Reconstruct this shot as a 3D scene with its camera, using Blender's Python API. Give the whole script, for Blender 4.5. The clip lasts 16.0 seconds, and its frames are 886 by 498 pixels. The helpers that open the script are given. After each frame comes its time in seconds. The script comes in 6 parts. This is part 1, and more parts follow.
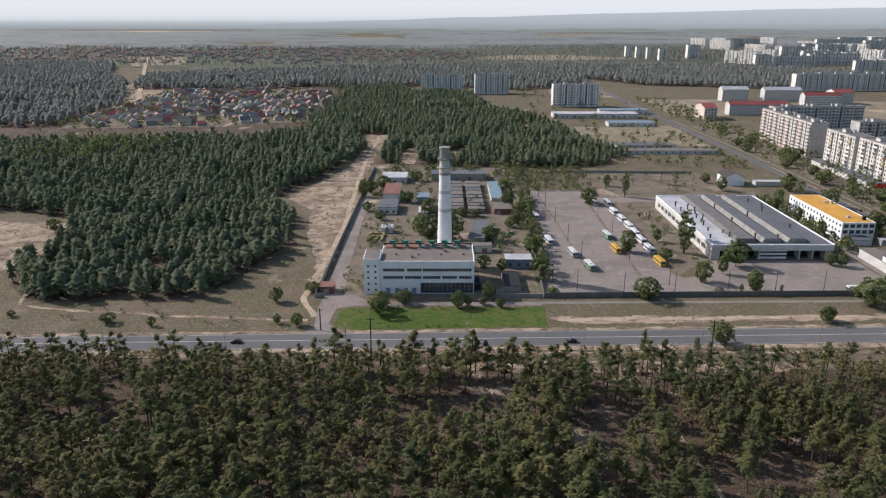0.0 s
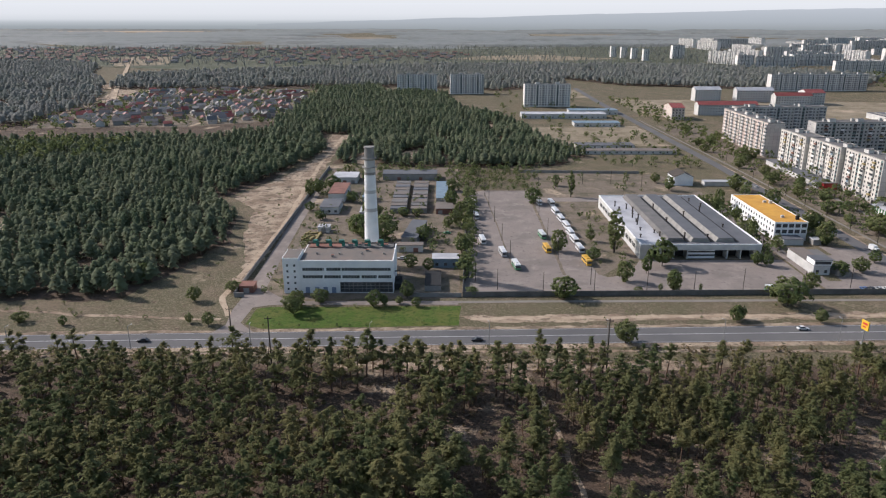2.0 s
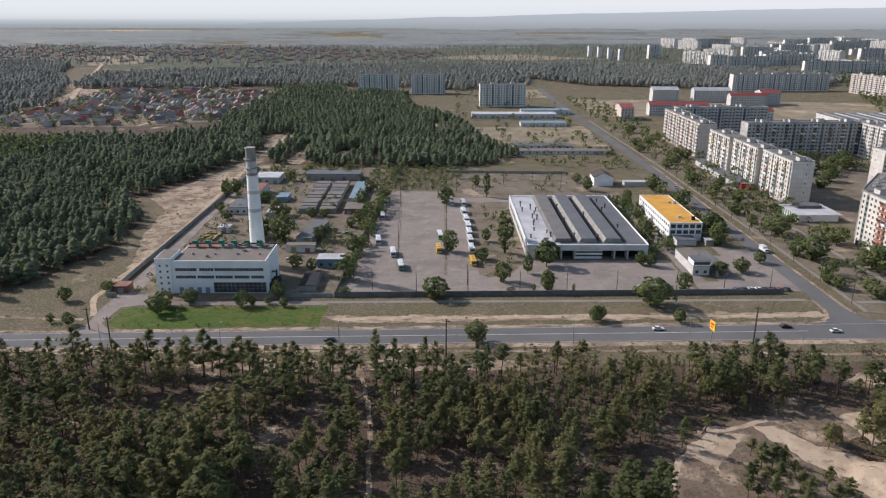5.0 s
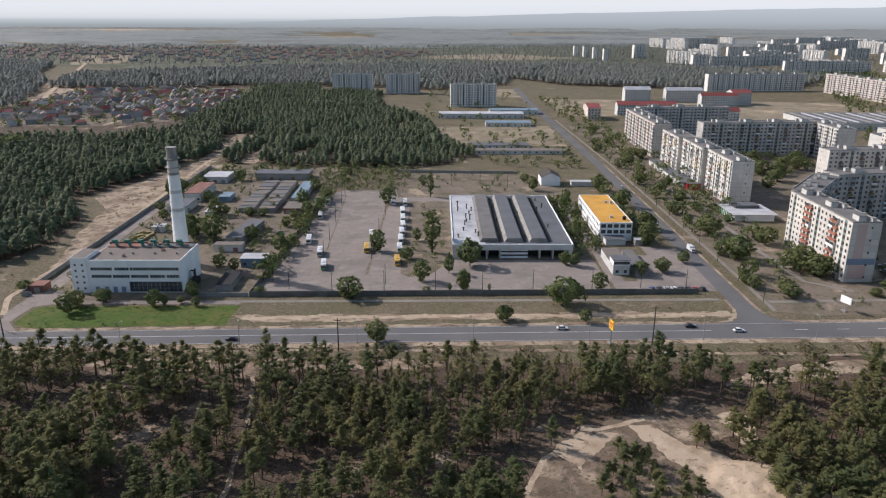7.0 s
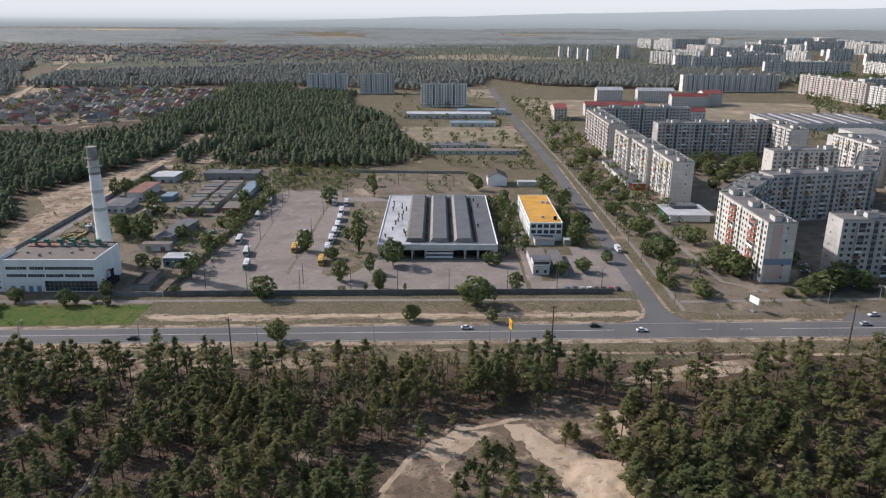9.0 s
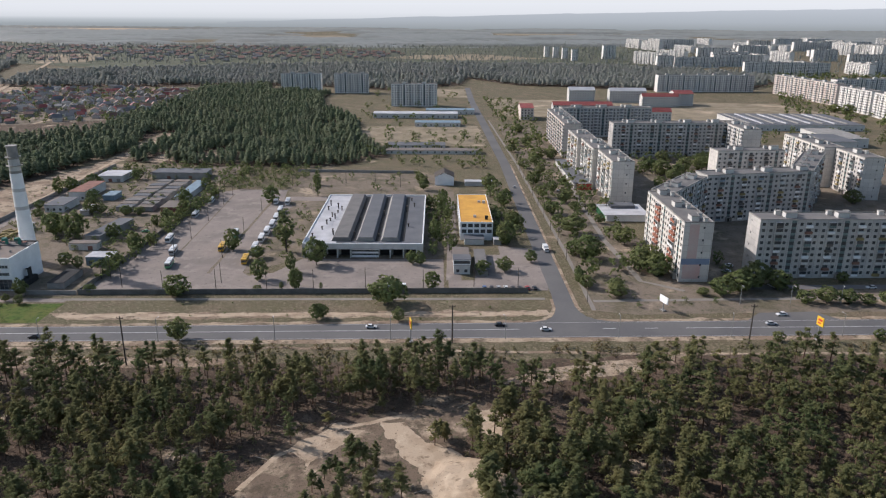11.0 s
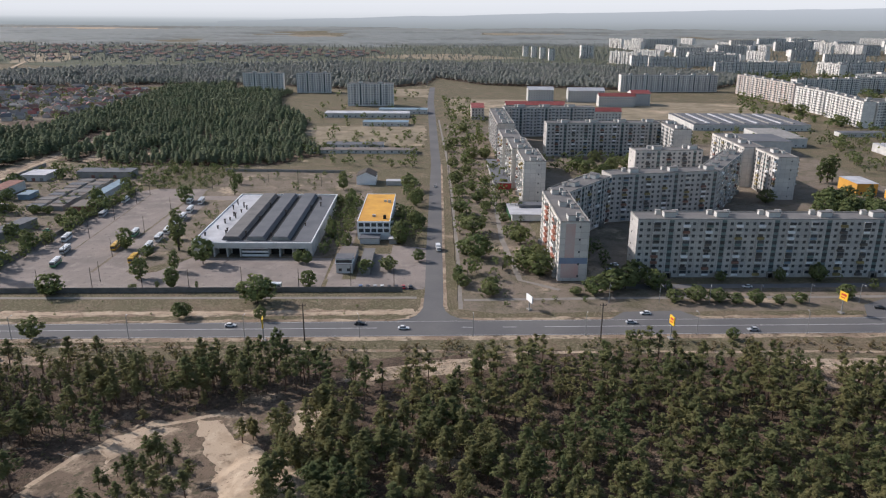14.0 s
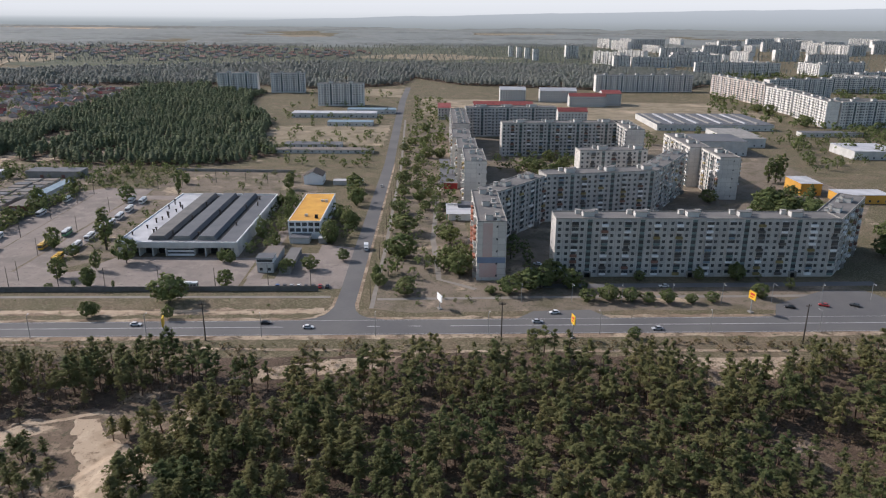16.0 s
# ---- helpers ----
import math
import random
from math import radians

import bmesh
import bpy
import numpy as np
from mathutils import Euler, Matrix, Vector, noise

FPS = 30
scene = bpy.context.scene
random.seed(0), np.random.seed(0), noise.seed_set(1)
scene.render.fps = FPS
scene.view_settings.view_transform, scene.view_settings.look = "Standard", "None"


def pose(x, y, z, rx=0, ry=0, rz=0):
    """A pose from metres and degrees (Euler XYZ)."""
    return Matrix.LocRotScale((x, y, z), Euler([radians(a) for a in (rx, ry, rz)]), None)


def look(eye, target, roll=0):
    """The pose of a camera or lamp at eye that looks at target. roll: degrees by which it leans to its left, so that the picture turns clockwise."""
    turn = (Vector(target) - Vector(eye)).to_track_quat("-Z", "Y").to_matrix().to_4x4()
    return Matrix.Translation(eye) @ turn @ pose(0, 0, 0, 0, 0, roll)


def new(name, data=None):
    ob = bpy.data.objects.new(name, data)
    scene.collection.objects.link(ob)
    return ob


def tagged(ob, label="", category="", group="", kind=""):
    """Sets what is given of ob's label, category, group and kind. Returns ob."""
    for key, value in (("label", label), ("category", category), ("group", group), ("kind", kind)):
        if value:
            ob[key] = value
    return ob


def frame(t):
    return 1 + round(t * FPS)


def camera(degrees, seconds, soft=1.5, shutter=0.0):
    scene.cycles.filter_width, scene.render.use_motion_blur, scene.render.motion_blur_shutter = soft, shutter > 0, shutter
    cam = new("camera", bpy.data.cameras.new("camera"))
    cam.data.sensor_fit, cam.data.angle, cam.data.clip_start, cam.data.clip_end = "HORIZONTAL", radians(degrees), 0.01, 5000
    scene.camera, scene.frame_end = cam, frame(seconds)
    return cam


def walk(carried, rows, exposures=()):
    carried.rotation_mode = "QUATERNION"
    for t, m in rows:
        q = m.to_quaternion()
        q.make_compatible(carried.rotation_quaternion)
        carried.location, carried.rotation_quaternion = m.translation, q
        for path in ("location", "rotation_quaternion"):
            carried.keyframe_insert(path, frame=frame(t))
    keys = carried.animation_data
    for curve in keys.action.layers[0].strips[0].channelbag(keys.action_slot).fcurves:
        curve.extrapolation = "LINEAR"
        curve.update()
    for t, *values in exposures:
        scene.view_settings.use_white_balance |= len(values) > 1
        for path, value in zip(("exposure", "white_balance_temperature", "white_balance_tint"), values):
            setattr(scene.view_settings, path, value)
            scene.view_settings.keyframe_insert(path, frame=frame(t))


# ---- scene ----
cam = camera(62.5, 16.0, soft=1.2)
METRES, EYE, TILT, LEAN, TURN = 282.0, 113.0, -18.05, 0.0, 0.0
ROWS = [
    (0.0, 0.0, 0.0, 0.0, 0.0, 0.0, -0.0),
    (0.5, 0.0285, -0.0011, -0.0004, -0.02, 0.01, 0.0),
    (1.0, 0.0578, -0.0021, -0.0009, -0.06, 0.01, 0.01),
    (1.5, 0.0874, -0.003, -0.0011, -0.09, 0.03, 0.01),
    (2.0, 0.1173, -0.0038, -0.0013, -0.13, 0.02, 0.0),
    (2.5, 0.1479, -0.0049, -0.0013, -0.16, 0.02, 0.0),
    (3.0, 0.1788, -0.0058, -0.0013, -0.19, 0.04, 0.01),
    (3.5, 0.2102, -0.0069, -0.001, -0.2, 0.04, 0.01),
    (4.0, 0.2416, -0.0079, -0.0005, -0.23, 0.02, 0.01),
    (6.5, 0.3981, -0.0129, 0.0011, -0.35, -0.09, -0.06),
    (7.0, 0.43, -0.0139, 0.0008, -0.35, -0.08, -0.06),
    (7.5, 0.4615, -0.015, 0.0008, -0.37, -0.09, -0.08),
    (8.0, 0.4934, -0.0158, 0.0006, -0.39, -0.08, -0.1),
    (8.5, 0.5249, -0.0168, 0.0006, -0.41, -0.08, -0.11),
    (9.0, 0.5564, -0.0177, 0.0005, -0.44, -0.07, -0.13),
    (11.5, 0.7142, -0.0212, -0.0004, -0.54, -0.08, -0.21),
    (12.0, 0.7457, -0.0224, -0.0003, -0.55, -0.1, -0.21),
    (12.5, 0.7772, -0.0236, -0.0003, -0.57, -0.08, -0.21),
    (13.0, 0.8089, -0.0247, -0.0002, -0.57, -0.1, -0.21),
    (13.5, 0.8405, -0.0259, -0.0001, -0.57, -0.11, -0.22),
    (14.0, 0.8722, -0.0269, -0.0001, -0.59, -0.11, -0.23),
    (14.5, 0.9039, -0.0279, -0.0001, -0.61, -0.12, -0.23),
    (15.0, 0.9359, -0.0287, -0.0003, -0.61, -0.11, -0.24),
    (15.5, 0.9676, -0.0298, -0.0004, -0.64, -0.12, -0.25),
    (16.0, 0.9995, -0.0305, -0.0007, -0.66, -0.1, -0.25),
]
walk(cam, [(t, pose(0, 0, EYE, TILT, LEAN, TURN) @ pose(METRES * x, METRES * y, METRES * z, 90 + pitch, roll, yaw)) for t, x, y, z, yaw, pitch, roll in ROWS])

# ---- world, sun, exposure ----
SUN_EL, SUN_AZ = 34.0, -64.3            # degrees; azimuth clockwise from +y
world = bpy.data.worlds.new("sky")
scene.world = world
world.use_nodes = True
wn = world.node_tree
for n in list(wn.nodes):
    wn.nodes.remove(n)
w_out = wn.nodes.new("ShaderNodeOutputWorld")
w_bg = wn.nodes.new("ShaderNodeBackground")
w_sky = wn.nodes.new("ShaderNodeTexSky")
w_sky.sky_type = "NISHITA"
w_sky.sun_disc = False
w_sky.sun_elevation = radians(SUN_EL)
w_sky.sun_rotation = radians(SUN_AZ)
w_sky.air_density, w_sky.dust_density, w_sky.ozone_density = 1.0, 1.6, 1.0
w_bg.inputs["Strength"].default_value = 0.12
wn.links.new(w_sky.outputs[0], w_bg.inputs[0])
wn.links.new(w_bg.outputs[0], w_out.inputs[0])
sun_data = bpy.data.lights.new("sun", "SUN")
sun_data.energy, sun_data.angle, sun_data.color = 3.6, radians(0.6), (1.0, 0.93, 0.93)
sun_dir = Vector((math.sin(radians(SUN_AZ)) * math.cos(radians(SUN_EL)),
                  math.cos(radians(SUN_AZ)) * math.cos(radians(SUN_EL)), math.sin(radians(SUN_EL))))
sun = new("sun", sun_data)
sun.matrix_world = look(Vector((0, 0, 300)) + sun_dir * 100, (0, 0, 300))
scene.view_settings.exposure = 0.32


# ---- materials ----
def material(name, colour, rough=0.85, metal=0.0, vary=0.25, scale=0.5, fine=6.0, bump=0.0, colour2=None, spec=0.3,
             island=0.0, objects=0.0, sheen=0.0, brick=None, transmit=0.0):
    """A procedural surface: two scales of noise over a base colour, with optional second colour, relief and joints."""
    m = bpy.data.materials.new(name)
    m.use_nodes = True
    nt = m.node_tree
    bsdf = nt.nodes["Principled BSDF"]
    link = nt.links.new
    geo = nt.nodes.new("ShaderNodeNewGeometry")
    big = nt.nodes.new("ShaderNodeTexNoise")
    big.inputs["Scale"].default_value, big.inputs["Detail"].default_value = scale, 4
    small = nt.nodes.new("ShaderNodeTexNoise")
    small.inputs["Scale"].default_value, small.inputs["Detail"].default_value = fine, 3
    link(geo.outputs["Position"], big.inputs["Vector"])
    link(geo.outputs["Position"], small.inputs["Vector"])
    ramp = nt.nodes.new("ShaderNodeMapRange")
    ramp.inputs["From Min"].default_value, ramp.inputs["From Max"].default_value = 0.35, 0.65
    link(big.outputs["Fac"], ramp.inputs["Value"])
    mix = nt.nodes.new("ShaderNodeMix")
    mix.data_type = "RGBA"
    second = colour2 or tuple(c * (1 - vary) for c in colour)
    mix.inputs["A"].default_value, mix.inputs["B"].default_value = (*colour, 1), (*second, 1)
    link(ramp.outputs[0], mix.inputs["Factor"])
    last = mix.outputs["Result"]
    if brick:
        tex = nt.nodes.new("ShaderNodeTexBrick")
        tex.offset = 0.0
        tex.inputs["Scale"].default_value = 1.0
        tex.inputs["Brick Width"].default_value, tex.inputs["Row Height"].default_value = brick
        tex.inputs["Mortar Size"].default_value = 0.06
        tex.inputs["Color1"].default_value, tex.inputs["Color2"].default_value = (1, 1, 1, 1), (0.86, 0.86, 0.87, 1)
        tex.inputs["Mortar"].default_value = (0.6, 0.58, 0.55, 1)
        co = nt.nodes.new("ShaderNodeTexCoord")
        sep, com, add = nt.nodes.new("ShaderNodeSeparateXYZ"), nt.nodes.new("ShaderNodeCombineXYZ"), nt.nodes.new("ShaderNodeMath")
        link(co.outputs["Object"], sep.inputs[0])
        link(sep.outputs[0], add.inputs[0]), link(sep.outputs[1], add.inputs[1])
        link(add.outputs[0], com.inputs[0]), link(sep.outputs[2], com.inputs[1])
        link(com.outputs[0], tex.inputs["Vector"])
        mul = nt.nodes.new("ShaderNodeMix")
        mul.data_type, mul.blend_type = "RGBA", "MULTIPLY"
        mul.inputs["Factor"].default_value = 1.0
        link(last, mul.inputs["A"]), link(tex.outputs["Color"], mul.inputs["B"])
        last = mul.outputs["Result"]
    hsv = nt.nodes.new("ShaderNodeHueSaturation")
    link(last, hsv.inputs["Color"])
    val = nt.nodes.new("ShaderNodeMath")
    val.operation = "MULTIPLY_ADD"
    val.inputs[1].default_value, val.inputs[2].default_value = vary, 1 - vary / 2
    link(small.outputs["Fac"], val.inputs[0])
    last_val = val.outputs[0]
    if island or objects:
        info = geo.outputs["Random Per Island"]
        if objects:
            info = nt.nodes.new("ShaderNodeObjectInfo").outputs["Random"]
        rnd = nt.nodes.new("ShaderNodeMath")
        rnd.operation = "MULTIPLY_ADD"
        rnd.inputs[1].default_value = island or objects
        rnd.inputs[2].default_value = -(island or objects) / 2
        link(info, rnd.inputs[0])
        both = nt.nodes.new("ShaderNodeMath")
        link(last_val, both.inputs[0]), link(rnd.outputs[0], both.inputs[1])
        last_val = both.outputs[0]
    link(last_val, hsv.inputs["Value"])
    link(hsv.outputs["Color"], bsdf.inputs["Base Color"])
    bsdf.inputs["Roughness"].default_value, bsdf.inputs["Metallic"].default_value = rough, metal
    bsdf.inputs["Specular IOR Level"].default_value = spec
    if sheen:
        bsdf.inputs["Sheen Weight"].default_value, bsdf.inputs["Sheen Roughness"].default_value = sheen, 0.6
    if transmit:
        tl, ms = nt.nodes.new("ShaderNodeBsdfTranslucent"), nt.nodes.new("ShaderNodeAddShader")
        link(hsv.outputs["Color"], tl.inputs["Color"])
        link(bsdf.outputs[0], ms.inputs[0]), link(tl.outputs[0], ms.inputs[1])
        link(ms.outputs[0], nt.nodes["Material Output"].inputs["Surface"])
    if bump:
        b = nt.nodes.new("ShaderNodeBump")
        b.inputs["Strength"].default_value, b.inputs["Distance"].default_value = 0.6, bump
        link(small.outputs["Fac"], b.inputs["Height"])
        link(b.outputs["Normal"], bsdf.inputs["Normal"])
    return m


def ground_material(name, layers, bump=0.1):
    """Soil in patches: base colour, then (colour, noise scale, from, to) layers one over another."""
    m = bpy.data.materials.new(name)
    m.use_nodes = True
    nt = m.node_tree
    bsdf = nt.nodes["Principled BSDF"]
    geo = nt.nodes.new("ShaderNodeNewGeometry")
    last = None
    for i, (colour, scale, lo, hi) in enumerate(layers):
        if i == 0:
            rgb = nt.nodes.new("ShaderNodeRGB")
            rgb.outputs[0].default_value = (*colour, 1)
            last = rgb.outputs[0]
            continue
        no = nt.nodes.new("ShaderNodeTexNoise")
        no.inputs["Scale"].default_value, no.inputs["Detail"].default_value, no.inputs["Roughness"].default_value = scale, 5, 0.62
        off = nt.nodes.new("ShaderNodeVectorMath")
        off.inputs[1].default_value = (17.3 * i, 41.7 * i, 3.1 * i)
        nt.links.new(geo.outputs["Position"], off.inputs[0])
        nt.links.new(off.outputs[0], no.inputs["Vector"])
        mr = nt.nodes.new("ShaderNodeMapRange")
        mr.inputs["From Min"].default_value, mr.inputs["From Max"].default_value = lo, hi
        nt.links.new(no.outputs["Fac"], mr.inputs["Value"])
        mix = nt.nodes.new("ShaderNodeMix")
        mix.data_type = "RGBA"
        mix.inputs["B"].default_value = (*colour, 1)
        nt.links.new(mr.outputs[0], mix.inputs["Factor"])
        nt.links.new(last, mix.inputs["A"])
        last = mix.outputs["Result"]
    nt.links.new(last, bsdf.inputs["Base Color"])
    bsdf.inputs["Roughness"].default_value, bsdf.inputs["Specular IOR Level"].default_value = 0.95, 0.15
    no = nt.nodes.new("ShaderNodeTexNoise")
    no.inputs["Scale"].default_value, no.inputs["Detail"].default_value = 1.5, 6
    nt.links.new(geo.outputs["Position"], no.inputs["Vector"])
    b = nt.nodes.new("ShaderNodeBump")
    b.inputs["Strength"].default_value, b.inputs["Distance"].default_value = 0.8, bump * 3
    nt.links.new(no.outputs["Fac"], b.inputs["Height"])
    nt.links.new(b.outputs["Normal"], bsdf.inputs["Normal"])
    return m


SANDY, DRY, GREENISH, NEEDLE = (0.43, 0.335, 0.24), (0.15, 0.115, 0.076), (0.100, 0.090, 0.050), (0.100, 0.066, 0.048)
M_GROUND = ground_material("dry_steppe", [(DRY, 0, 0, 0), (GREENISH, 0.06, 0.36, 0.52), (SANDY, 0.05, 0.62, 0.74), (NEEDLE, 0.3, 0.56, 0.72), ((0.23, 0.185, 0.125), 0.9, 0.50, 0.70), ((0.06, 0.052, 0.032), 1.7, 0.56, 0.66), ((0.27, 0.22, 0.155), 2.6, 0.55, 0.66)])
M_SAND = ground_material("bare_sand", [(SANDY, 0, 0, 0), ((0.30, 0.225, 0.155), 0.12, 0.48, 0.66), ((0.17, 0.125, 0.085), 0.35, 0.58, 0.70), ((0.50, 0.40, 0.29), 0.25, 0.55, 0.7), ((0.14, 0.105, 0.07), 1.3, 0.62, 0.70)], 0.07)
M_NEEDLES = ground_material("needle_litter", [((0.088, 0.062, 0.045), 0, 0, 0), ((0.13, 0.092, 0.066), 0.12, 0.42, 0.65), (SANDY, 0.05, 0.60, 0.72), ((0.055, 0.052, 0.03), 0.25, 0.55, 0.7), ((0.20, 0.155, 0.11), 0.8, 0.58, 0.68), ((0.045, 0.036, 0.026), 1.1, 0.55, 0.64)], 0.25)
M_CLEAR = ground_material("sand_and_litter", [((0.26, 0.19, 0.135), 0, 0, 0), (SANDY, 0.09, 0.44, 0.58), ((0.13, 0.10, 0.07), 0.16, 0.52, 0.64), ((0.085, 0.08, 0.05), 0.5, 0.58, 0.7), ((0.45, 0.38, 0.29), 0.4, 0.58, 0.74), ((0.07, 0.06, 0.038), 1.4, 0.58, 0.68)], 0.3)
M_CLEARING = ground_material("trodden_clearing", [((0.165, 0.122, 0.088), 0, 0, 0), (SANDY, 0.09, 0.50, 0.66), ((0.11, 0.085, 0.06), 0.16, 0.52, 0.64), ((0.085, 0.08, 0.05), 0.5, 0.56, 0.68), ((0.07, 0.06, 0.038), 1.4, 0.57, 0.67)], 0.1)
M_GARDENS = ground_material("far_gardens", [((0.125, 0.125, 0.09), 0, 0, 0), ((0.075, 0.085, 0.05), 0.02, 0.42, 0.6), ((0.24, 0.21, 0.16), 0.012, 0.58, 0.7), ((0.06, 0.07, 0.042), 0.09, 0.52, 0.66)])
M_LAWN = ground_material("mown_lawn", [((0.062, 0.105, 0.018), 0, 0, 0), ((0.105, 0.115, 0.03), 0.12, 0.42, 0.62), ((0.038, 0.065, 0.014), 0.5, 0.5, 0.66), ((0.13, 0.12, 0.05), 1.2, 0.58, 0.68)], 0.1)
M_FIELD = ground_material("pale_dry_grass", [((0.27, 0.222, 0.155), 0, 0, 0), ((0.20, 0.165, 0.11), 0.05, 0.42, 0.62), (SANDY, 0.03, 0.56, 0.7), ((0.13, 0.125, 0.065), 0.09, 0.6, 0.72)])
M_YARD = ground_material("trodden_yard", [((0.19, 0.152, 0.118), 0, 0, 0), ((0.115, 0.10, 0.065), 0.08, 0.46, 0.64), (SANDY, 0.06, 0.58, 0.72), ((0.09, 0.085, 0.05), 0.3, 0.55, 0.7), ((0.065, 0.06, 0.036), 1.5, 0.57, 0.67), ((0.26, 0.215, 0.16), 2.4, 0.56, 0.68)])
M_ASPHALT = material("worn_asphalt", (0.125, 0.122, 0.122), 0.9, vary=0.18, scale=0.06, fine=1.2, colour2=(0.16, 0.152, 0.145))
M_ROAD = material("main_road_asphalt", (0.106, 0.103, 0.103), 0.9, vary=0.22, scale=0.04, fine=0.8, colour2=(0.136, 0.13, 0.125))
M_LOT = ground_material("dusty_asphalt", [((0.25, 0.212, 0.186), 0, 0, 0), ((0.195, 0.167, 0.148), 0.05, 0.45, 0.62), ((0.285, 0.245, 0.215), 0.13, 0.52, 0.66), ((0.135, 0.12, 0.108), 0.45, 0.60, 0.70), ((0.20, 0.172, 0.15), 1.6, 0.54, 0.66)], 0.02)
M_PAVE = material("pale_pavement", (0.24, 0.215, 0.185), 0.9, vary=0.2, scale=0.2, fine=2)
M_PAINT = material("road_paint", (0.62, 0.62, 0.60), 0.7, vary=0.3, scale=0.3, fine=3)
M_PINE = material("pine_needles", (0.060, 0.072, 0.032), 0.9, vary=0.45, scale=0.06, fine=1.2, colour2=(0.106, 0.098, 0.044), spec=0.06, island=0.3, transmit=0.45)
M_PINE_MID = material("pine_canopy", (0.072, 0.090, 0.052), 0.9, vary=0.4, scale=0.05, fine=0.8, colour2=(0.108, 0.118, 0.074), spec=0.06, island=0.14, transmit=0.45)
# Far foliage: haze put into a paler, bluer colour and sheen.
M_PINE_HAZED = material("hazed_distant_canopy", (0.112, 0.120, 0.100), 0.9, vary=0.35, scale=0.02, fine=0.4, colour2=(0.12, 0.12, 0.108), spec=0.1, island=0.12, sheen=0.08, transmit=0.4)
M_WOOD_HAZED = material("hazed_far_canopy", (0.10, 0.11, 0.095), 0.8, vary=0.5, scale=0.003, fine=0.03, colour2=(0.13, 0.135, 0.12), spec=0.2, sheen=0.14)
M_LEAF = material("broad_leaves", (0.070, 0.088, 0.036), 0.85, vary=0.45, scale=0.07, fine=1.0, colour2=(0.100, 0.108, 0.046), spec=0.08, island=0.35, transmit=0.45)
M_BARK_PINE = material("pine_bark", (0.16, 0.095, 0.06), 0.9, vary=0.4, scale=0.8, fine=6, colour2=(0.10, 0.07, 0.055))
M_SCRUB = material("dry_brown_scrub", (0.115, 0.085, 0.050), 0.9, vary=0.4, scale=0.08, fine=1.0, colour2=(0.085, 0.085, 0.042), spec=0.08, island=0.4, transmit=0.4)
M_DEADWOOD = material("bleached_dead_wood", (0.36, 0.30, 0.24), 0.9, vary=0.3, scale=0.6, fine=5)
M_BARK = material("grey_bark", (0.12, 0.10, 0.08), 0.9, vary=0.4, scale=1, fine=8)
# Wall panel of the far blocks, whitened to carry the haze in its colour.
M_PANEL_HAZED = material("far_hazed_panel", (0.76, 0.73, 0.68), 0.9, vary=0.12, scale=0.05, fine=1.5, colour2=(0.68, 0.65, 0.61), brick=(3.36, 2.85))
M_PANEL = material("grey_wall_panel", (0.53, 0.505, 0.465), 0.9, vary=0.22, scale=0.12, fine=1.5, colour2=(0.42, 0.405, 0.38), brick=(3.36, 2.85))
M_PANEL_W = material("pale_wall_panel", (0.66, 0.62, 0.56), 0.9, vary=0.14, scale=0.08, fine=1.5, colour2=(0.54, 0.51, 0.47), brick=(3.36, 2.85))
M_PANEL_P = material("pinkish_wall_panel", (0.58, 0.47, 0.42), 0.9, vary=0.12, scale=0.07, fine=1.5, colour2=(0.60, 0.54, 0.48), brick=(3.36, 2.85))
M_WHITE = material("white_plaster", (0.80, 0.80, 0.79), 0.85, vary=0.12, scale=0.25, fine=1.5, colour2=(0.72, 0.72, 0.71))
M_WHITEWASH = material("dirty_whitewash", (0.56, 0.55, 0.52), 0.9, vary=0.2, scale=0.2, fine=1.5, colour2=(0.44, 0.43, 0.41))
M_ROOF = material("roofing_felt", (0.13, 0.125, 0.12), 0.9, vary=0.25, scale=0.15, fine=1.0, colour2=(0.17, 0.16, 0.15))
M_ROOF_PALE = material("silver_roof_coating", (0.36, 0.36, 0.37), 0.8, vary=0.3, scale=0.12, fine=0.8, colour2=(0.48, 0.48, 0.49))
M_ROOF_GREY = material("grey_roof_sheet", (0.105, 0.11, 0.12), 0.9, vary=0.22, scale=0.1, fine=0.9, colour2=(0.13, 0.133, 0.14))
M_ROOF_BROWN = material("brown_roof_felt", (0.19, 0.155, 0.13), 0.9, vary=0.25, scale=0.15, fine=1.0, colour2=(0.15, 0.135, 0.12))
M_ORANGE = material("orange_roof_coating", (0.62, 0.33, 0.06), 0.8, vary=0.2, scale=0.15, fine=0.8, colour2=(0.50, 0.25, 0.05))
M_RED = material("red_metal_tiles", (0.27, 0.075, 0.065), 0.6, vary=0.3, scale=0.3, fine=2, objects=0.3)
M_TILE_BROWN = material("brown_roof_tiles", (0.23, 0.13, 0.10), 0.7, vary=0.3, scale=0.3, fine=2, objects=0.5)
M_RUST = material("rusty_red_felt", (0.25, 0.12, 0.09), 0.85, vary=0.3, scale=0.2, fine=1.5)
M_TEAL = material("green_duct_paint", (0.05, 0.20, 0.16), 0.5, vary=0.3, scale=0.8, fine=4)
M_BLUE = material("faded_blue_sheet", (0.19, 0.26, 0.31), 0.6, vary=0.2, scale=0.3, fine=2)
# Paler than M_GLASS: faint distant contrast and sky reflection put into the colour.
M_GLASS_PALE = material("paled_window_glass", (0.19, 0.20, 0.21), 0.2, vary=0.5, scale=0.3, fine=0.6, spec=0.6)
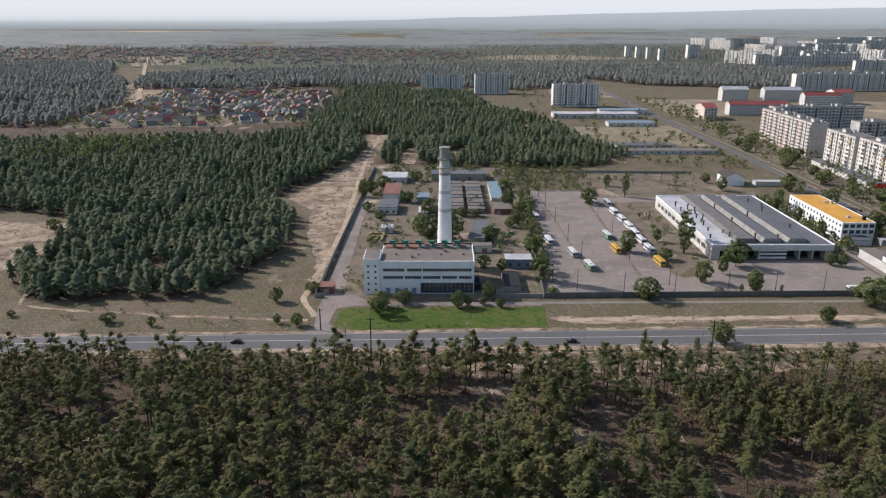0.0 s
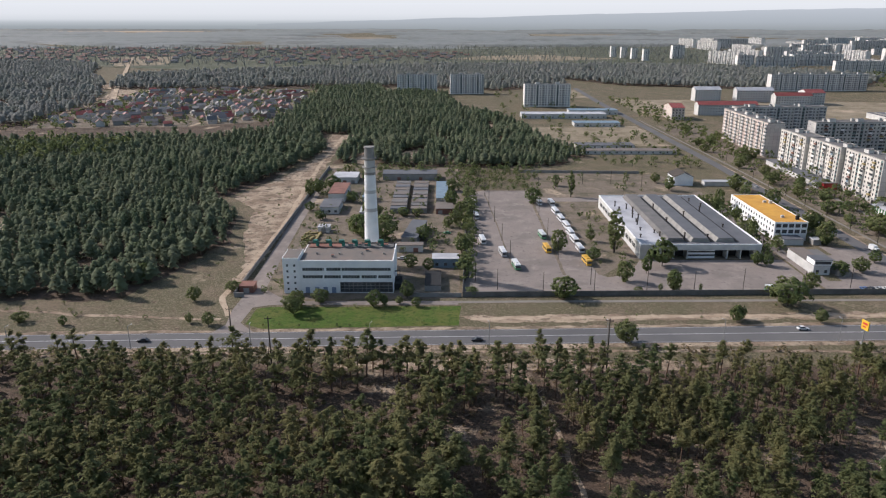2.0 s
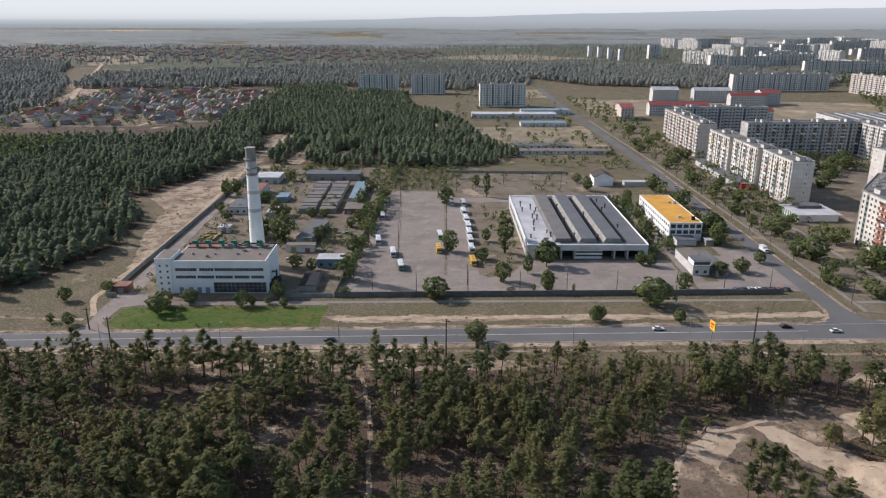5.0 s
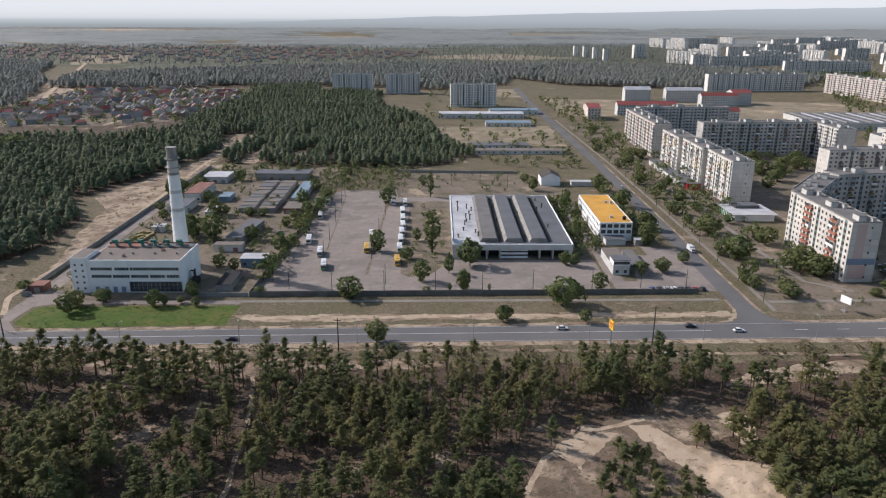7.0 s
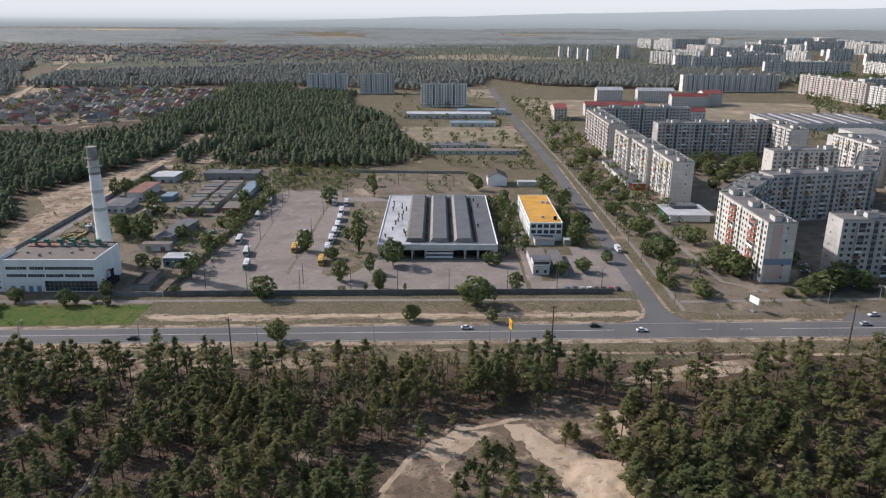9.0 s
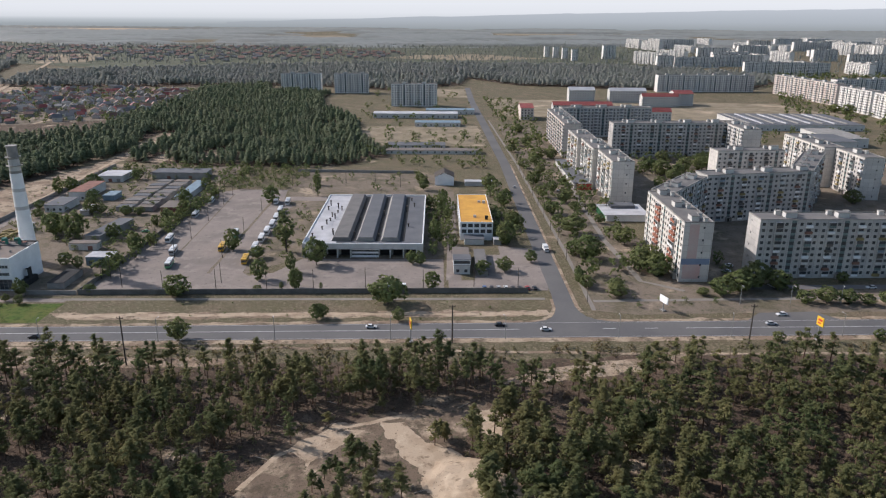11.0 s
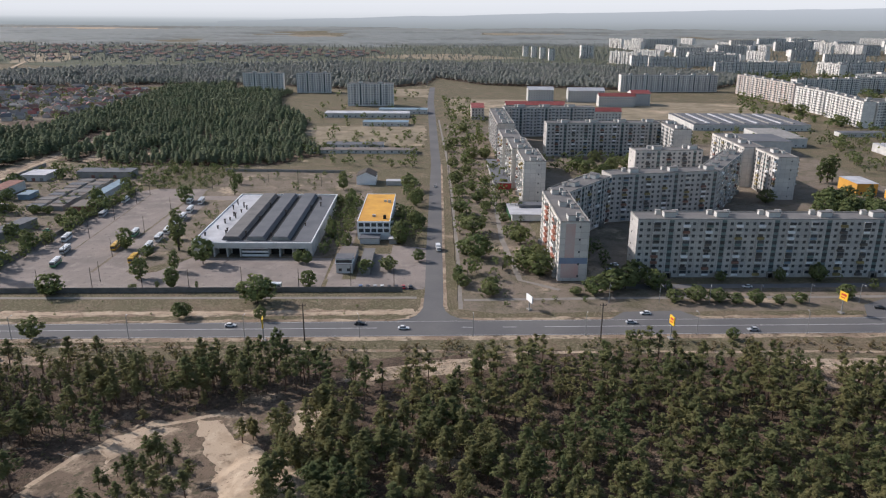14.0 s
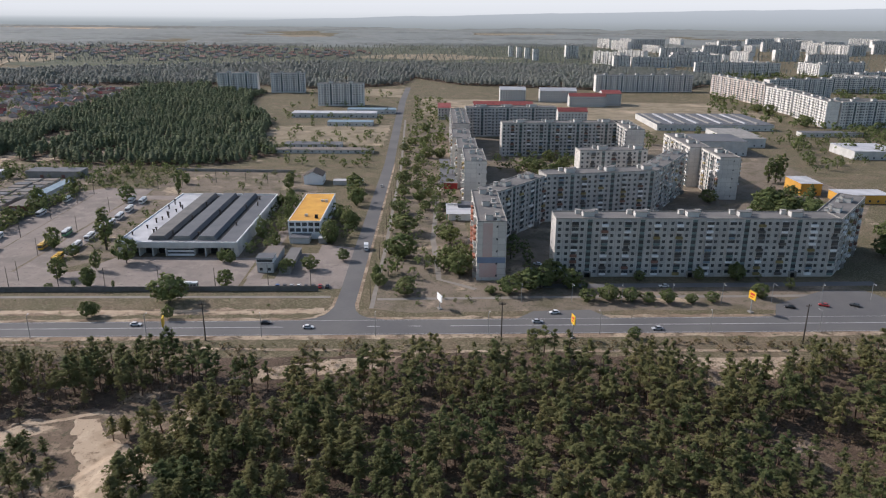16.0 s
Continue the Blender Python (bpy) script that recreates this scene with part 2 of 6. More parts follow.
M_GLASS = material("dark_window_glass", (0.075, 0.083, 0.09), 0.2, vary=0.5, scale=0.3, fine=0.6, spec=0.6)
M_FRAME = material("white_window_frame", (0.62, 0.62, 0.60), 0.6, vary=0.15)
M_CONCRETE = material("weathered_concrete", (0.30, 0.285, 0.26), 0.9, vary=0.25, scale=0.3, fine=2, colour2=(0.22, 0.21, 0.195))
M_WALLC = material("dark_concrete_wall", (0.17, 0.16, 0.145), 0.9, vary=0.3, scale=0.3, fine=2, colour2=(0.12, 0.115, 0.105))
M_POLE = material("dark_wood_pole", (0.075, 0.062, 0.052), 0.85, vary=0.3, scale=1, fine=5)
M_LAMP = material("grey_lamp_post", (0.28, 0.28, 0.27), 0.6, vary=0.2)
# Near-black for shade inside gates, doorways and the roofless store; also dark metal.
M_DARK = material("inner_shade_and_dark_metal", (0.03, 0.03, 0.03), 0.9, vary=0.3)
M_TYRE = material("tyre_rubber", (0.025, 0.025, 0.025), 0.9, vary=0.3)
M_PINKP = material("faded_pink_paint", (0.55, 0.36, 0.32), 0.9, vary=0.15, scale=0.15, fine=1.5, colour2=(0.52, 0.42, 0.38))
M_BLUEP = material("faded_blue_paint", (0.22, 0.27, 0.36), 0.9, vary=0.15, scale=0.2, fine=1.5)
M_BAL_RED = material("orange_red_balcony_paint", (0.36, 0.15, 0.10), 0.8, vary=0.3, scale=0.5, fine=2)
M_BAL_YEL = material("ochre_balcony_boards", (0.30, 0.24, 0.11), 0.85, vary=0.3, scale=0.5, fine=2)
M_BAL_DARK = material("dark_balcony_boards", (0.13, 0.12, 0.11), 0.85, vary=0.3, scale=0.5, fine=2)
M_BAL_BROWN = material("brick_red_balcony_boards", (0.24, 0.13, 0.10), 0.85, vary=0.3, scale=0.5, fine=2)
M_BAL_GREEN = material("green_stair_panel", (0.16, 0.22, 0.21), 0.85, vary=0.3, scale=0.3, fine=2)
M_YELLOW = material("yellow_sign_face", (0.75, 0.47, 0.04), 0.5, vary=0.1)
M_REDSIGN = material("red_sign_print", (0.55, 0.05, 0.04), 0.5, vary=0.1)


def paint(name, colour):
    return material(name, colour, 0.35, vary=0.08, scale=0.5, fine=3, spec=0.5)


P_WHITE, P_BLACK = paint("white_car_paint", (0.68, 0.68, 0.67)), paint("black_car_paint", (0.02, 0.02, 0.022))
P_RED, P_SILVER = paint("red_car_paint", (0.35, 0.03, 0.03)), paint("silver_car_paint", (0.40, 0.41, 0.42))
P_BLUE, P_YELLOW = paint("blue_car_paint", (0.05, 0.12, 0.28)), paint("yellow_bus_paint", (0.62, 0.36, 0.04))
P_GREEN = paint("green_bus_paint", (0.08, 0.26, 0.12))


# ---- mesh helpers ----
def box(bm, x0, x1, y0, y1, z0, z1):
    v = [bm.verts.new(p) for p in ((x0, y0, z0), (x1, y0, z0), (x1, y1, z0), (x0, y1, z0), (x0, y0, z1), (x1, y0, z1), (x1, y1, z1), (x0, y1, z1))]
    return [bm.faces.new([v[i] for i in q]) for q in ((0, 3, 2, 1), (4, 5, 6, 7), (0, 1, 5, 4), (1, 2, 6, 5), (2, 3, 7, 6), (3, 0, 4, 7))]


def tube(bm, x, y, z0, z1, r0, r1, n=8, dx=0.0, dy=0.0):
    a = [bm.verts.new((x + r0 * math.cos(2 * math.pi * i / n), y + r0 * math.sin(2 * math.pi * i / n), z0)) for i in range(n)]
    b = [bm.verts.new((x + dx + r1 * math.cos(2 * math.pi * i / n), y + dy + r1 * math.sin(2 * math.pi * i / n), z1)) for i in range(n)]
    for i in range(n):
        bm.faces.new((a[i], a[(i + 1) % n], b[(i + 1) % n], b[i]))
    bm.faces.new(b), bm.faces.new(a[::-1])


def mesh_of(name, bm, *mats):
    me = bpy.data.meshes.new(name)
    bm.to_mesh(me)
    bm.free()
    for m in mats:
        me.materials.append(m)
    return me


def boxes(name, rows, *mats):
    bm = bmesh.new()
    for r in rows:
        faces = box(bm, *r[:6])
        for fc in faces:
            fc.material_index = r[6] if len(r) > 6 else 0
    return mesh_of(name, bm, *mats)


def part(name, bm, mat, parent, label=""):
    """Links a bmesh or a ready mesh as one part under its thing."""
    me = bm if isinstance(bm, bpy.types.Mesh) else mesh_of(name, bm, mat)
    ob = new(name, me)
    ob.parent = parent
    return tagged(ob, label)


def thing(name, x, y, z=0.0, turn=0.0, label="", category="", group="", kind=""):
    ob = new(name)
    ob.matrix_basis = pose(x, y, z, 0, 0, turn)
    return tagged(ob, label, category, group, kind)


def arrays_mesh(name, verts, faces, mats, index=None):
    me = bpy.data.meshes.new(name)
    nv, nf, k = len(verts), len(faces), faces.shape[1]
    me.vertices.add(nv)
    me.vertices.foreach_set("co", np.ascontiguousarray(verts, dtype=np.float32).ravel())
    me.loops.add(nf * k)
    me.loops.foreach_set("vertex_index", np.ascontiguousarray(faces, dtype=np.int32).ravel())
    me.polygons.add(nf)
    me.polygons.foreach_set("loop_start", np.arange(0, nf * k, k, dtype=np.int32))
    me.polygons.foreach_set("loop_total", np.full(nf, k, dtype=np.int32))
    for m in mats:
        me.materials.append(m)
    if index is not None:
        me.polygons.foreach_set("material_index", np.ascontiguousarray(index, dtype=np.int32))
    me.update(calc_edges=True)
    return me


def inside(px, py, poly):
    hit = np.zeros(len(px), bool)
    for (x0, y0), (x1, y1) in zip(poly, poly[1:] + poly[:1]):
        c = (y0 > py) != (y1 > py)
        hit ^= c & (px < (x1 - x0) * (py - y0) / ((y1 - y0) or 1e-9) + x0)
    return hit


def ragged(poly, step, rough, seed=0):
    """The outline of a patch, cut into short steps that wander by up to rough metres."""
    out = []
    for (x0, y0), (x1, y1) in zip(poly, poly[1:] + poly[:1]):
        n = max(1, int(math.hypot(x1 - x0, y1 - y0) / step))
        for i in range(n):
            x, y = x0 + (x1 - x0) * i / n, y0 + (y1 - y0) * i / n
            w = noise.noise_vector((x * 0.13 + seed, y * 0.13, seed * 1.7)) + 0.5 * noise.noise_vector((x * 0.5, y * 0.5, seed))
            out.append((x + w.x * rough, y + w.y * rough))
    return out


def sheet(name, poly, z, mat, label, category, rough=0.0, step=3.0, seed=0, thick=0.0):
    bm = bmesh.new()
    pts = ragged(poly, step, rough, seed) if rough else poly
    v = [bm.verts.new((x, y, z)) for x, y in pts]
    f = bm.faces.new(v)
    if f.normal.z < 0 or sum((a[0] - b[0]) * (a[1] + b[1]) for a, b in zip(pts[1:] + pts[:1], pts)) < 0:
        f.normal_flip()
    if thick:
        r = bmesh.ops.extrude_face_region(bm, geom=[f])
        bmesh.ops.translate(bm, vec=(0, 0, -thick), verts=[g for g in r["geom"] if isinstance(g, bmesh.types.BMVert)])
    bmesh.ops.triangulate(bm, faces=bm.faces[:])
    bmesh.ops.recalc_face_normals(bm, faces=bm.faces[:])
    me = mesh_of(name, bm, mat)
    if not thick and me.polygons and me.polygons[0].normal.z < 0:
        me.flip_normals()
    return tagged(new(name, me), label, category, "", "structure")


def strip(pts, width0, width1=None):
    """A closed outline round a line of points."""
    n = len(pts)
    left, right = [], []
    for i, (x, y) in enumerate(pts):
        a, b = pts[max(0, i - 1)], pts[min(n - 1, i + 1)]
        d = Vector((b[0] - a[0], b[1] - a[1])).normalized()
        w = (width0 + ((width1 or width0) - width0) * i / max(1, n - 1)) / 2
        left.append((x - d.y * w, y + d.x * w)), right.append((x + d.y * w, y - d.x * w))
    return left + right[::-1]


# ---- ground ----
FAR_X = 4300
bm = bmesh.new()
xs = [-FAR_X, -2000, -800, -300, 0, 300, 700, 1400, 2500, FAR_X]
ys = [-400, -100, 100, 300, 600, 1000, 1800, 3000, 4690]
grid = [[bm.verts.new((x, y, 0)) for x in xs] for y in ys]
for j in range(len(ys) - 1):
    for i in range(len(xs) - 1):
        bm.faces.new((grid[j][i], grid[j][i + 1], grid[j + 1][i + 1], grid[j + 1][i]))
ground = tagged(new("ground", mesh_of("ground", bm, M_GROUND)), "dry sandy steppe soil with thin brown grass", "ground", "", "structure")


def y_far(x):
    return 247.4 + 0.0285 * x


def y_near(x):
    return 234.6 + 0.0240 * x


# main road with its junction, sand verges and painted line
sheet("sand_verge", [(-700, y_near(-700) - 3.5), (1000, y_near(1000) - 3.5), (1000, y_far(1000) + 2.5), (-700, y_far(-700) + 2.5)], 0.02, M_CLEAR, "pale sandy verge beside the main road", "verge", 1.5, 3)
sheet("road", [(-700, y_near(-700)), (1000, y_near(1000)), (1000, y_far(1000)), (-700, y_far(-700))], 0.06, M_ROAD, "grey worn asphalt of the wide main road", "road", thick=0.1)
sheet("side_street", [(225, y_far(225) - 1), (231, y_far(231) + 0.6), (235.5, y_far(235) + 2.2), (238.2, 259), (239.8, 263), (241, 268), (241.5, 285), (241.3, 344), (242.2, 559), (234.5, 967), (236, 1150), (244, 1150), (243, 967), (249.8, 559), (249.4, 344), (249.4, 285), (249.2, 270), (250.2, 264), (252, 260), (254.8, y_far(255) + 2.6), (259, y_far(259) + 0.9), (264, y_far(264) - 0.2), (267, y_far(267) - 1)], 0.065, M_ROAD, "long straight asphalt side street meeting the main road", "road", thick=0.1)
sheet("street_edge", strip([(251.0, 264), (249.9, 270), (250.0, 285), (250.0, 344), (250.3, 559)], 1.6), 0.058, M_CLEAR, "pale sandy edge along the side street", "verge", 0.25, 3, 21)
sheet("street_edge", strip([(234.5, 257.6), (237.6, 260), (239.2, 264), (240.4, 268), (240.9, 278)], 1.6), 0.057, M_CLEAR, "pale sandy edge along the side street", "verge", 0.25, 3, 22)
for i in range(-26, 60):
    x0, x1 = i * 16.0, i * 16.0 + (16.0 if i < 14 or i > 17 else 5)
    ya, yb = (y_far(x0) * 0.54 + y_near(x0) * 0.46), (y_far(x1) * 0.54 + y_near(x1) * 0.46)
    if i in (14, 15):
        continue
    sheet("lane_line", [(x0, ya - 0.13), (x1, yb - 0.13), (x1, yb + 0.13), (x0, ya + 0.13)], 0.075, M_PAINT, "white painted centre line on the main road", "road marking")
for off, y in ((0.5, y_near), (-0.5, y_far)):
    sheet("edge_line", [(-700, y(-700) + off - 0.07), (1000, y(1000) + off - 0.07), (1000, y(1000) + off + 0.07), (-700, y(-700) + off + 0.07)], 0.072, M_PAINT, "thin faded white line along the road edge", "road marking")
# patches of soil
FLOOR = [(-330, 60), (-330, 226), (-120, 224), (-5, 221), (30, 217), (110, 216), (130, 219), (225, 222), (290, 228), (370, 223), (390, 208), (420, 224), (640, 232), (640, 60)]
sheet("forest_floor", FLOOR, 0.015, M_NEEDLES, "brown needle litter under the pines", "forest floor", 3.0, 5, 3)
CLEARING = [(140, 118), (143, 150), (150, 168), (160, 180), (178, 187), (196, 191), (209, 193), (212, 180), (197, 170), (202, 150), (205, 118)]
sheet("sand_clearing", CLEARING, 0.04, M_CLEARING, "sand and brown litter clearing among the pines", "sand", 3.0, 1.5, 5)
sheet("bare_sand", [(177, 183), (183, 181), (189, 172), (197, 167), (203, 160), (196, 150), (188, 158), (184, 166), (179, 174)], 0.05, M_SAND, "washed-out bare sand in the clearing", "sand", 2.2, 1.0, 15)
sheet("bare_sand", [(202, 186), (211, 190), (214, 184), (211, 174), (206, 172), (205, 180)], 0.052, M_SAND, "patch of bare sand in the clearing", "sand", 1.8, 1.0, 19)
sheet("bare_sand", [(152, 168), (160, 175), (172, 178), (166, 170), (158, 160)], 0.052, M_SAND, "patch of bare sand in the clearing", "sand", 2.4, 1.0, 23)
# the washed-out sand bank: a rough mound that sinks into the clearing all round
bx_, by_ = np.meshgrid(np.linspace(180, 228, 76), np.linspace(122, 172, 76))
bank = np.empty_like(bx_)
for j in range(76):
    for i in range(76):
        x, y = float(bx_[j, i]), float(by_[j, i])
        u, v = ((x - 205) * 0.8 + (y - 148) * 0.6) / 13.0, (-(x - 205) * 0.6 + (y - 148) * 0.8) / 19.0
        r = math.hypot(u, v) + 0.25 * noise.noise((x * 0.09, y * 0.09, 3.3))
        bank[j, i] = 2.6 * max(0.0, 1 - r * r) ** 0.8 + (0.45 * noise.noise((x * 0.3, y * 0.3, 1.1)) + 0.2 * noise.noise((x * 0.9, y * 0.9, 7.1))) * (1.0 if r < 1.0 else 0.3) - 0.12
idx = np.arange(76 * 76).reshape(76, 76)
quads = np.stack([idx[:-1, :-1], idx[:-1, 1:], idx[1:, 1:], idx[1:, :-1]], axis=-1).reshape(-1, 4)
tagged(new("sand_bank", arrays_mesh("sand_bank", np.stack([bx_, by_, bank], axis=-1).reshape(-1, 3), quads, [M_SAND])), "eroded bank of pale bare sand in the clearing", "sand", "", "structure")
sheet("sand_patch", [(-8, 219), (40, 215), (108, 216), (128, 219), (122, 223), (60, 224), (0, 225)], 0.045, M_CLEAR, "open sand patch between pines and the road", "sand", 2.0, 3, 7)
sheet("sand_patch", [(212, 205), (226, 214), (252, 222), (272, 224), (262, 214), (240, 208)], 0.045, M_CLEAR, "open sand patch between pines and the road", "sand", 2.0, 3, 8)
sheet("sand_patch", [(366, 223), (380, 206), (396, 207), (412, 223)], 0.045, M_CLEAR, "open sand patch between pines and the road", "sand", 1.5, 3, 9)
sheet("sand_path", strip([(66, 120), (68, 152), (67, 170), (64.5, 192), (60, 212)], 1.5), 0.05, M_CLEAR, "narrow sandy footpath through the pines", "path", 0.8, 3, 2)
sheet("sand_path", strip([(-300, 224), (-150, 225.5), (0, 230), (150, 231), (262, 227), (420, 229), (640, 238)], 1.8), 0.05, M_CLEAR, "sandy track along the road verge", "path", 1.0, 2, 4)
sheet("sand_path", strip([(143, 150), (150, 165), (163, 178), (185, 186)], 1.6), 0.055, M_SAND, "faint wheel track across the sand clearing", "path", 0.5, 2, 4)
sheet("sand_strip", [(40, 261), (130, 263.5), (238, 266), (240, 260), (130, 257.5), (50, 255)], 0.045, M_CLEAR, "dug-up strip of pale sand beside the road", "sand", 2.6, 2.0, 6)
sheet("sand_strip", [(44, 260.5), (110, 262), (232, 264), (230, 261.5), (110, 259.3), (44, 257.5)], 0.049, M_SAND, "trodden sandy band in the dry verge grass", "sand", 1.6, 2.5, 11)
sheet("pavement", strip([(38, 276), (120, 277), (238, 278.5)], 2.4), 0.05, M_PAVE, "pale footpath along the depot wall", "pavement", 0.3, 5, 2)
sheet("sand_tract", [(-56, 283), (-60, 330), (-72, 370), (-78, 420), (-100, 452), (-82, 505), (-70, 560), (-72, 700), (-50, 702), (-55, 600), (-56, 510), (-52, 400), (-53, 300)], 0.03, M_CLEAR, "wide bare sandy tract beside the pine forest", "sand", 3, 5, 12)
sheet("sand_path", strip([(-50, 262), (-58, 281), (-55, 345), (-54.5, 390), (-58, 470), (-61, 560), (-60, 690)], 2.6), 0.05, M_SAND, "sandy wheel track along the fence", "path", 0.8, 4, 14)
sheet("sand_path", strip([(-52, 258), (-100, 262), (-150, 268), (-172, 274), (-178, 300)], 2.0), 0.05, M_CLEAR, "sandy track along the forest edge", "path", 1.1, 2, 15)
sheet("forest_floor", [(-170, 277), (-100, 279), (-92, 303), (-76, 357), (-84, 400), (-108, 445), (-85, 501), (-75, 665), (-80, 800), (-700, 800), (-700, 430), (-250, 420), (-207, 400), (-193, 347), (-198, 310)], 0.02, M_NEEDLES, "brown needle litter under the forest", "forest floor", 4, 8, 16)
sheet("clearing", [(-330, 300), (-200, 312), (-195, 347), (-208, 396), (-330, 400)], 0.03, M_CLEAR, "sandy clearing with thin dry grass", "clearing", 4, 6, 17)
sheet("sand_flats", [(-2300, 4250), (-1180, 4250), (-1080, 4420), (-1800, 4560), (-2300, 4540)], 0.3, M_SAND, "pale far sand flats near the horizon", "sand", 40, 60, 2)
sheet("pale_field", [(-520, 3280), (-180, 3240), (-230, 3500), (-540, 3460)], 0.3, M_FIELD, "pale far field among the woods", "field", 25, 40, 3)
sheet("pale_field", [(500, 3700), (1300, 3660), (1310, 3900), (490, 3920)], 0.3, M_FIELD, "pale far field among the woods", "field", 25, 40, 4)
sheet("pale_field", [(50, 1860), (142, 1990), (299, 2050), (468, 1870), (300, 1790)], 1.0, M_FIELD, "pale far field beside the suburb", "field", 12, 20, 5)
# factory lawn and drives
sheet("lawn", [(-41.5, 254), (-40.5, 269), (-36, 270.5), (41, 271.5), (39.5, 252.5), (-34, 249.2)], 0.05, M_LAWN, "bright green mown lawn before the boiler house", "lawn", 0.6, 3, 3)
sheet("drive", [(-52, y_far(-52) - 0.5), (-48.6, 253), (-50, 268), (-49.5, 282), (-50.5, 340), (-52, 400), (-52, 470), (-46, 470), (-45.5, 400), (-44, 340), (-42, 290), (-30, 277), (40, 277), (40, 273), (-36, 272.6), (-42.5, 270), (-43.5, 255), (-36, y_far(-36) - 0.5)], 0.062, M_LOT, "asphalt drive round the lawn to the boiler house", "drive", thick=0.08)
sheet("yard", [(-44, 279), (41, 280), (42, 335), (48, 440), (46, 545), (-52, 545), (-51, 470), (-45, 400), (-43, 340)], 0.035, M_YARD, "trodden earth yard with scrub between the sheds", "yard", 1, 4, 8)
# bus depot
sheet("parking_lot", [(42.3, 282.5), (196, 285.2), (196, 329), (128, 329), (118, 309), (108, 305), (104, 309), (103, 330), (104, 430), (96, 446), (93.5, 471), (60, 471), (49, 461)], 0.06, M_LOT, "wide dusty asphalt bus parking lot", "parking lot", thick=0.08)
sheet("parking_lot", [(198, 286), (241, 288), (242.5, 300), (243.3, 345), (224, 350), (224, 336), (211, 336), (210, 300), (198, 300)], 0.058, M_LOT, "asphalt forecourt beside the gatehouse", "parking lot", thick=0.08)
sheet("depot_yard", [(104, 306), (126, 330), (190, 330), (204, 345), (204, 470), (190, 520), (96, 530), (93, 471), (104, 430)], 0.034, M_YARD, "dry earth yard round the depot hall", "yard", 1, 4, 9)
sheet("yard_lane", [(189, 300), (197, 300), (198, 345), (196, 430), (186, 440), (96, 442), (96, 452), (190, 450), (204, 440), (203, 345), (204, 300)], 0.061, M_LOT, "asphalt lane round the depot hall", "drive", thick=0.06)
sheet("green_divider", strip([(88.6, 308), (89.2, 380), (89.8, 446)], 1.6), 0.075, M_YARD, "dry grass strip between bus rows", "divider", 0.4, 3, 5)
sheet("green_divider", strip([(66, 318), (64, 390), (61.5, 458)], 0.7), 0.075, M_YARD, "narrow dry kerb strip across the lot", "divider", 0.2, 3, 5)
sheet("boulevard", [(256, 266), (262, 560), (255, 760), (300, 760), (300, 300), (330, 292), (470, 300), (470, 268), (270, 262)], 0.03, M_YARD, "dry ground of the tree-lined boulevard", "boulevard", 1.5, 5, 6)
sheet("pavement", strip([(256.3, 266), (257, 344), (255.5, 560), (249, 800)], 1.8), 0.055, M_PAVE, "pale pavement along the side street", "pavement", 0.2, 6, 2)
sheet("pavement", strip([(300, 288), (284, 300), (281, 360), (283, 430), (288, 560)], 2.6), 0.055, M_PAVE, "pale footpath under the boulevard trees", "pavement", 0.4, 6, 3)
sheet("pavement", strip([(258, 276), (330, 279), (420, 281), (470, 283)], 2.6), 0.055, M_PAVE, "footpath before the long block", "pavement", 0.3, 6, 3)
sheet("service_road", strip([(318, 292), (400, 294), (480, 297)], 5), 0.057, M_ASPHALT, "narrow asphalt lane in the block's shade", "road", thick=0.05)
sheet("layby", [(314, y_far(314) - 0.5), (322, 264), (345, 265.5), (352, y_far(352) - 0.5)], 0.058, M_ROAD, "asphalt lay-by beside the main road", "road", thick=0.06)
sheet("layby", [(418, y_far(418) - 0.5), (424, 272), (452, 288), (470, 288), (484, y_far(484) - 0.5)], 0.058, M_ROAD, "asphalt lay-by with parked cars", "road", thick=0.06)
sheet("courtyard", [(314, 300), (336, 306), (465, 308), (500, 352), (560, 440), (560, 640), (300, 690), (314, 430)], 0.028, M_YARD, "shaded courtyard ground between the blocks", "courtyard", 1.5, 6, 7)
sheet("dry_field", [(300, 830), (420, 850), (660, 870), (640, 960), (420, 990), (262, 1000), (262, 830)], 0.03, M_FIELD, "open field of pale dry grass", "field", 6, 10, 8)
sheet("dry_field", [(110, 640), (235, 640), (236, 760), (120, 750)], 0.03, M_FIELD, "open field of pale dry grass", "field", 4, 8, 9)
sheet("dry_field", [(440, 700), (660, 800), (680, 880), (520, 890), (440, 830)], 0.026, M_FIELD, "open field of pale dry grass", "field", 5, 8, 10)
sheet("dry_field", [(150, 1050), (235, 1010), (236, 1130), (160, 1120)], 0.03, M_FIELD, "open field of pale dry grass", "field", 5, 8, 10)


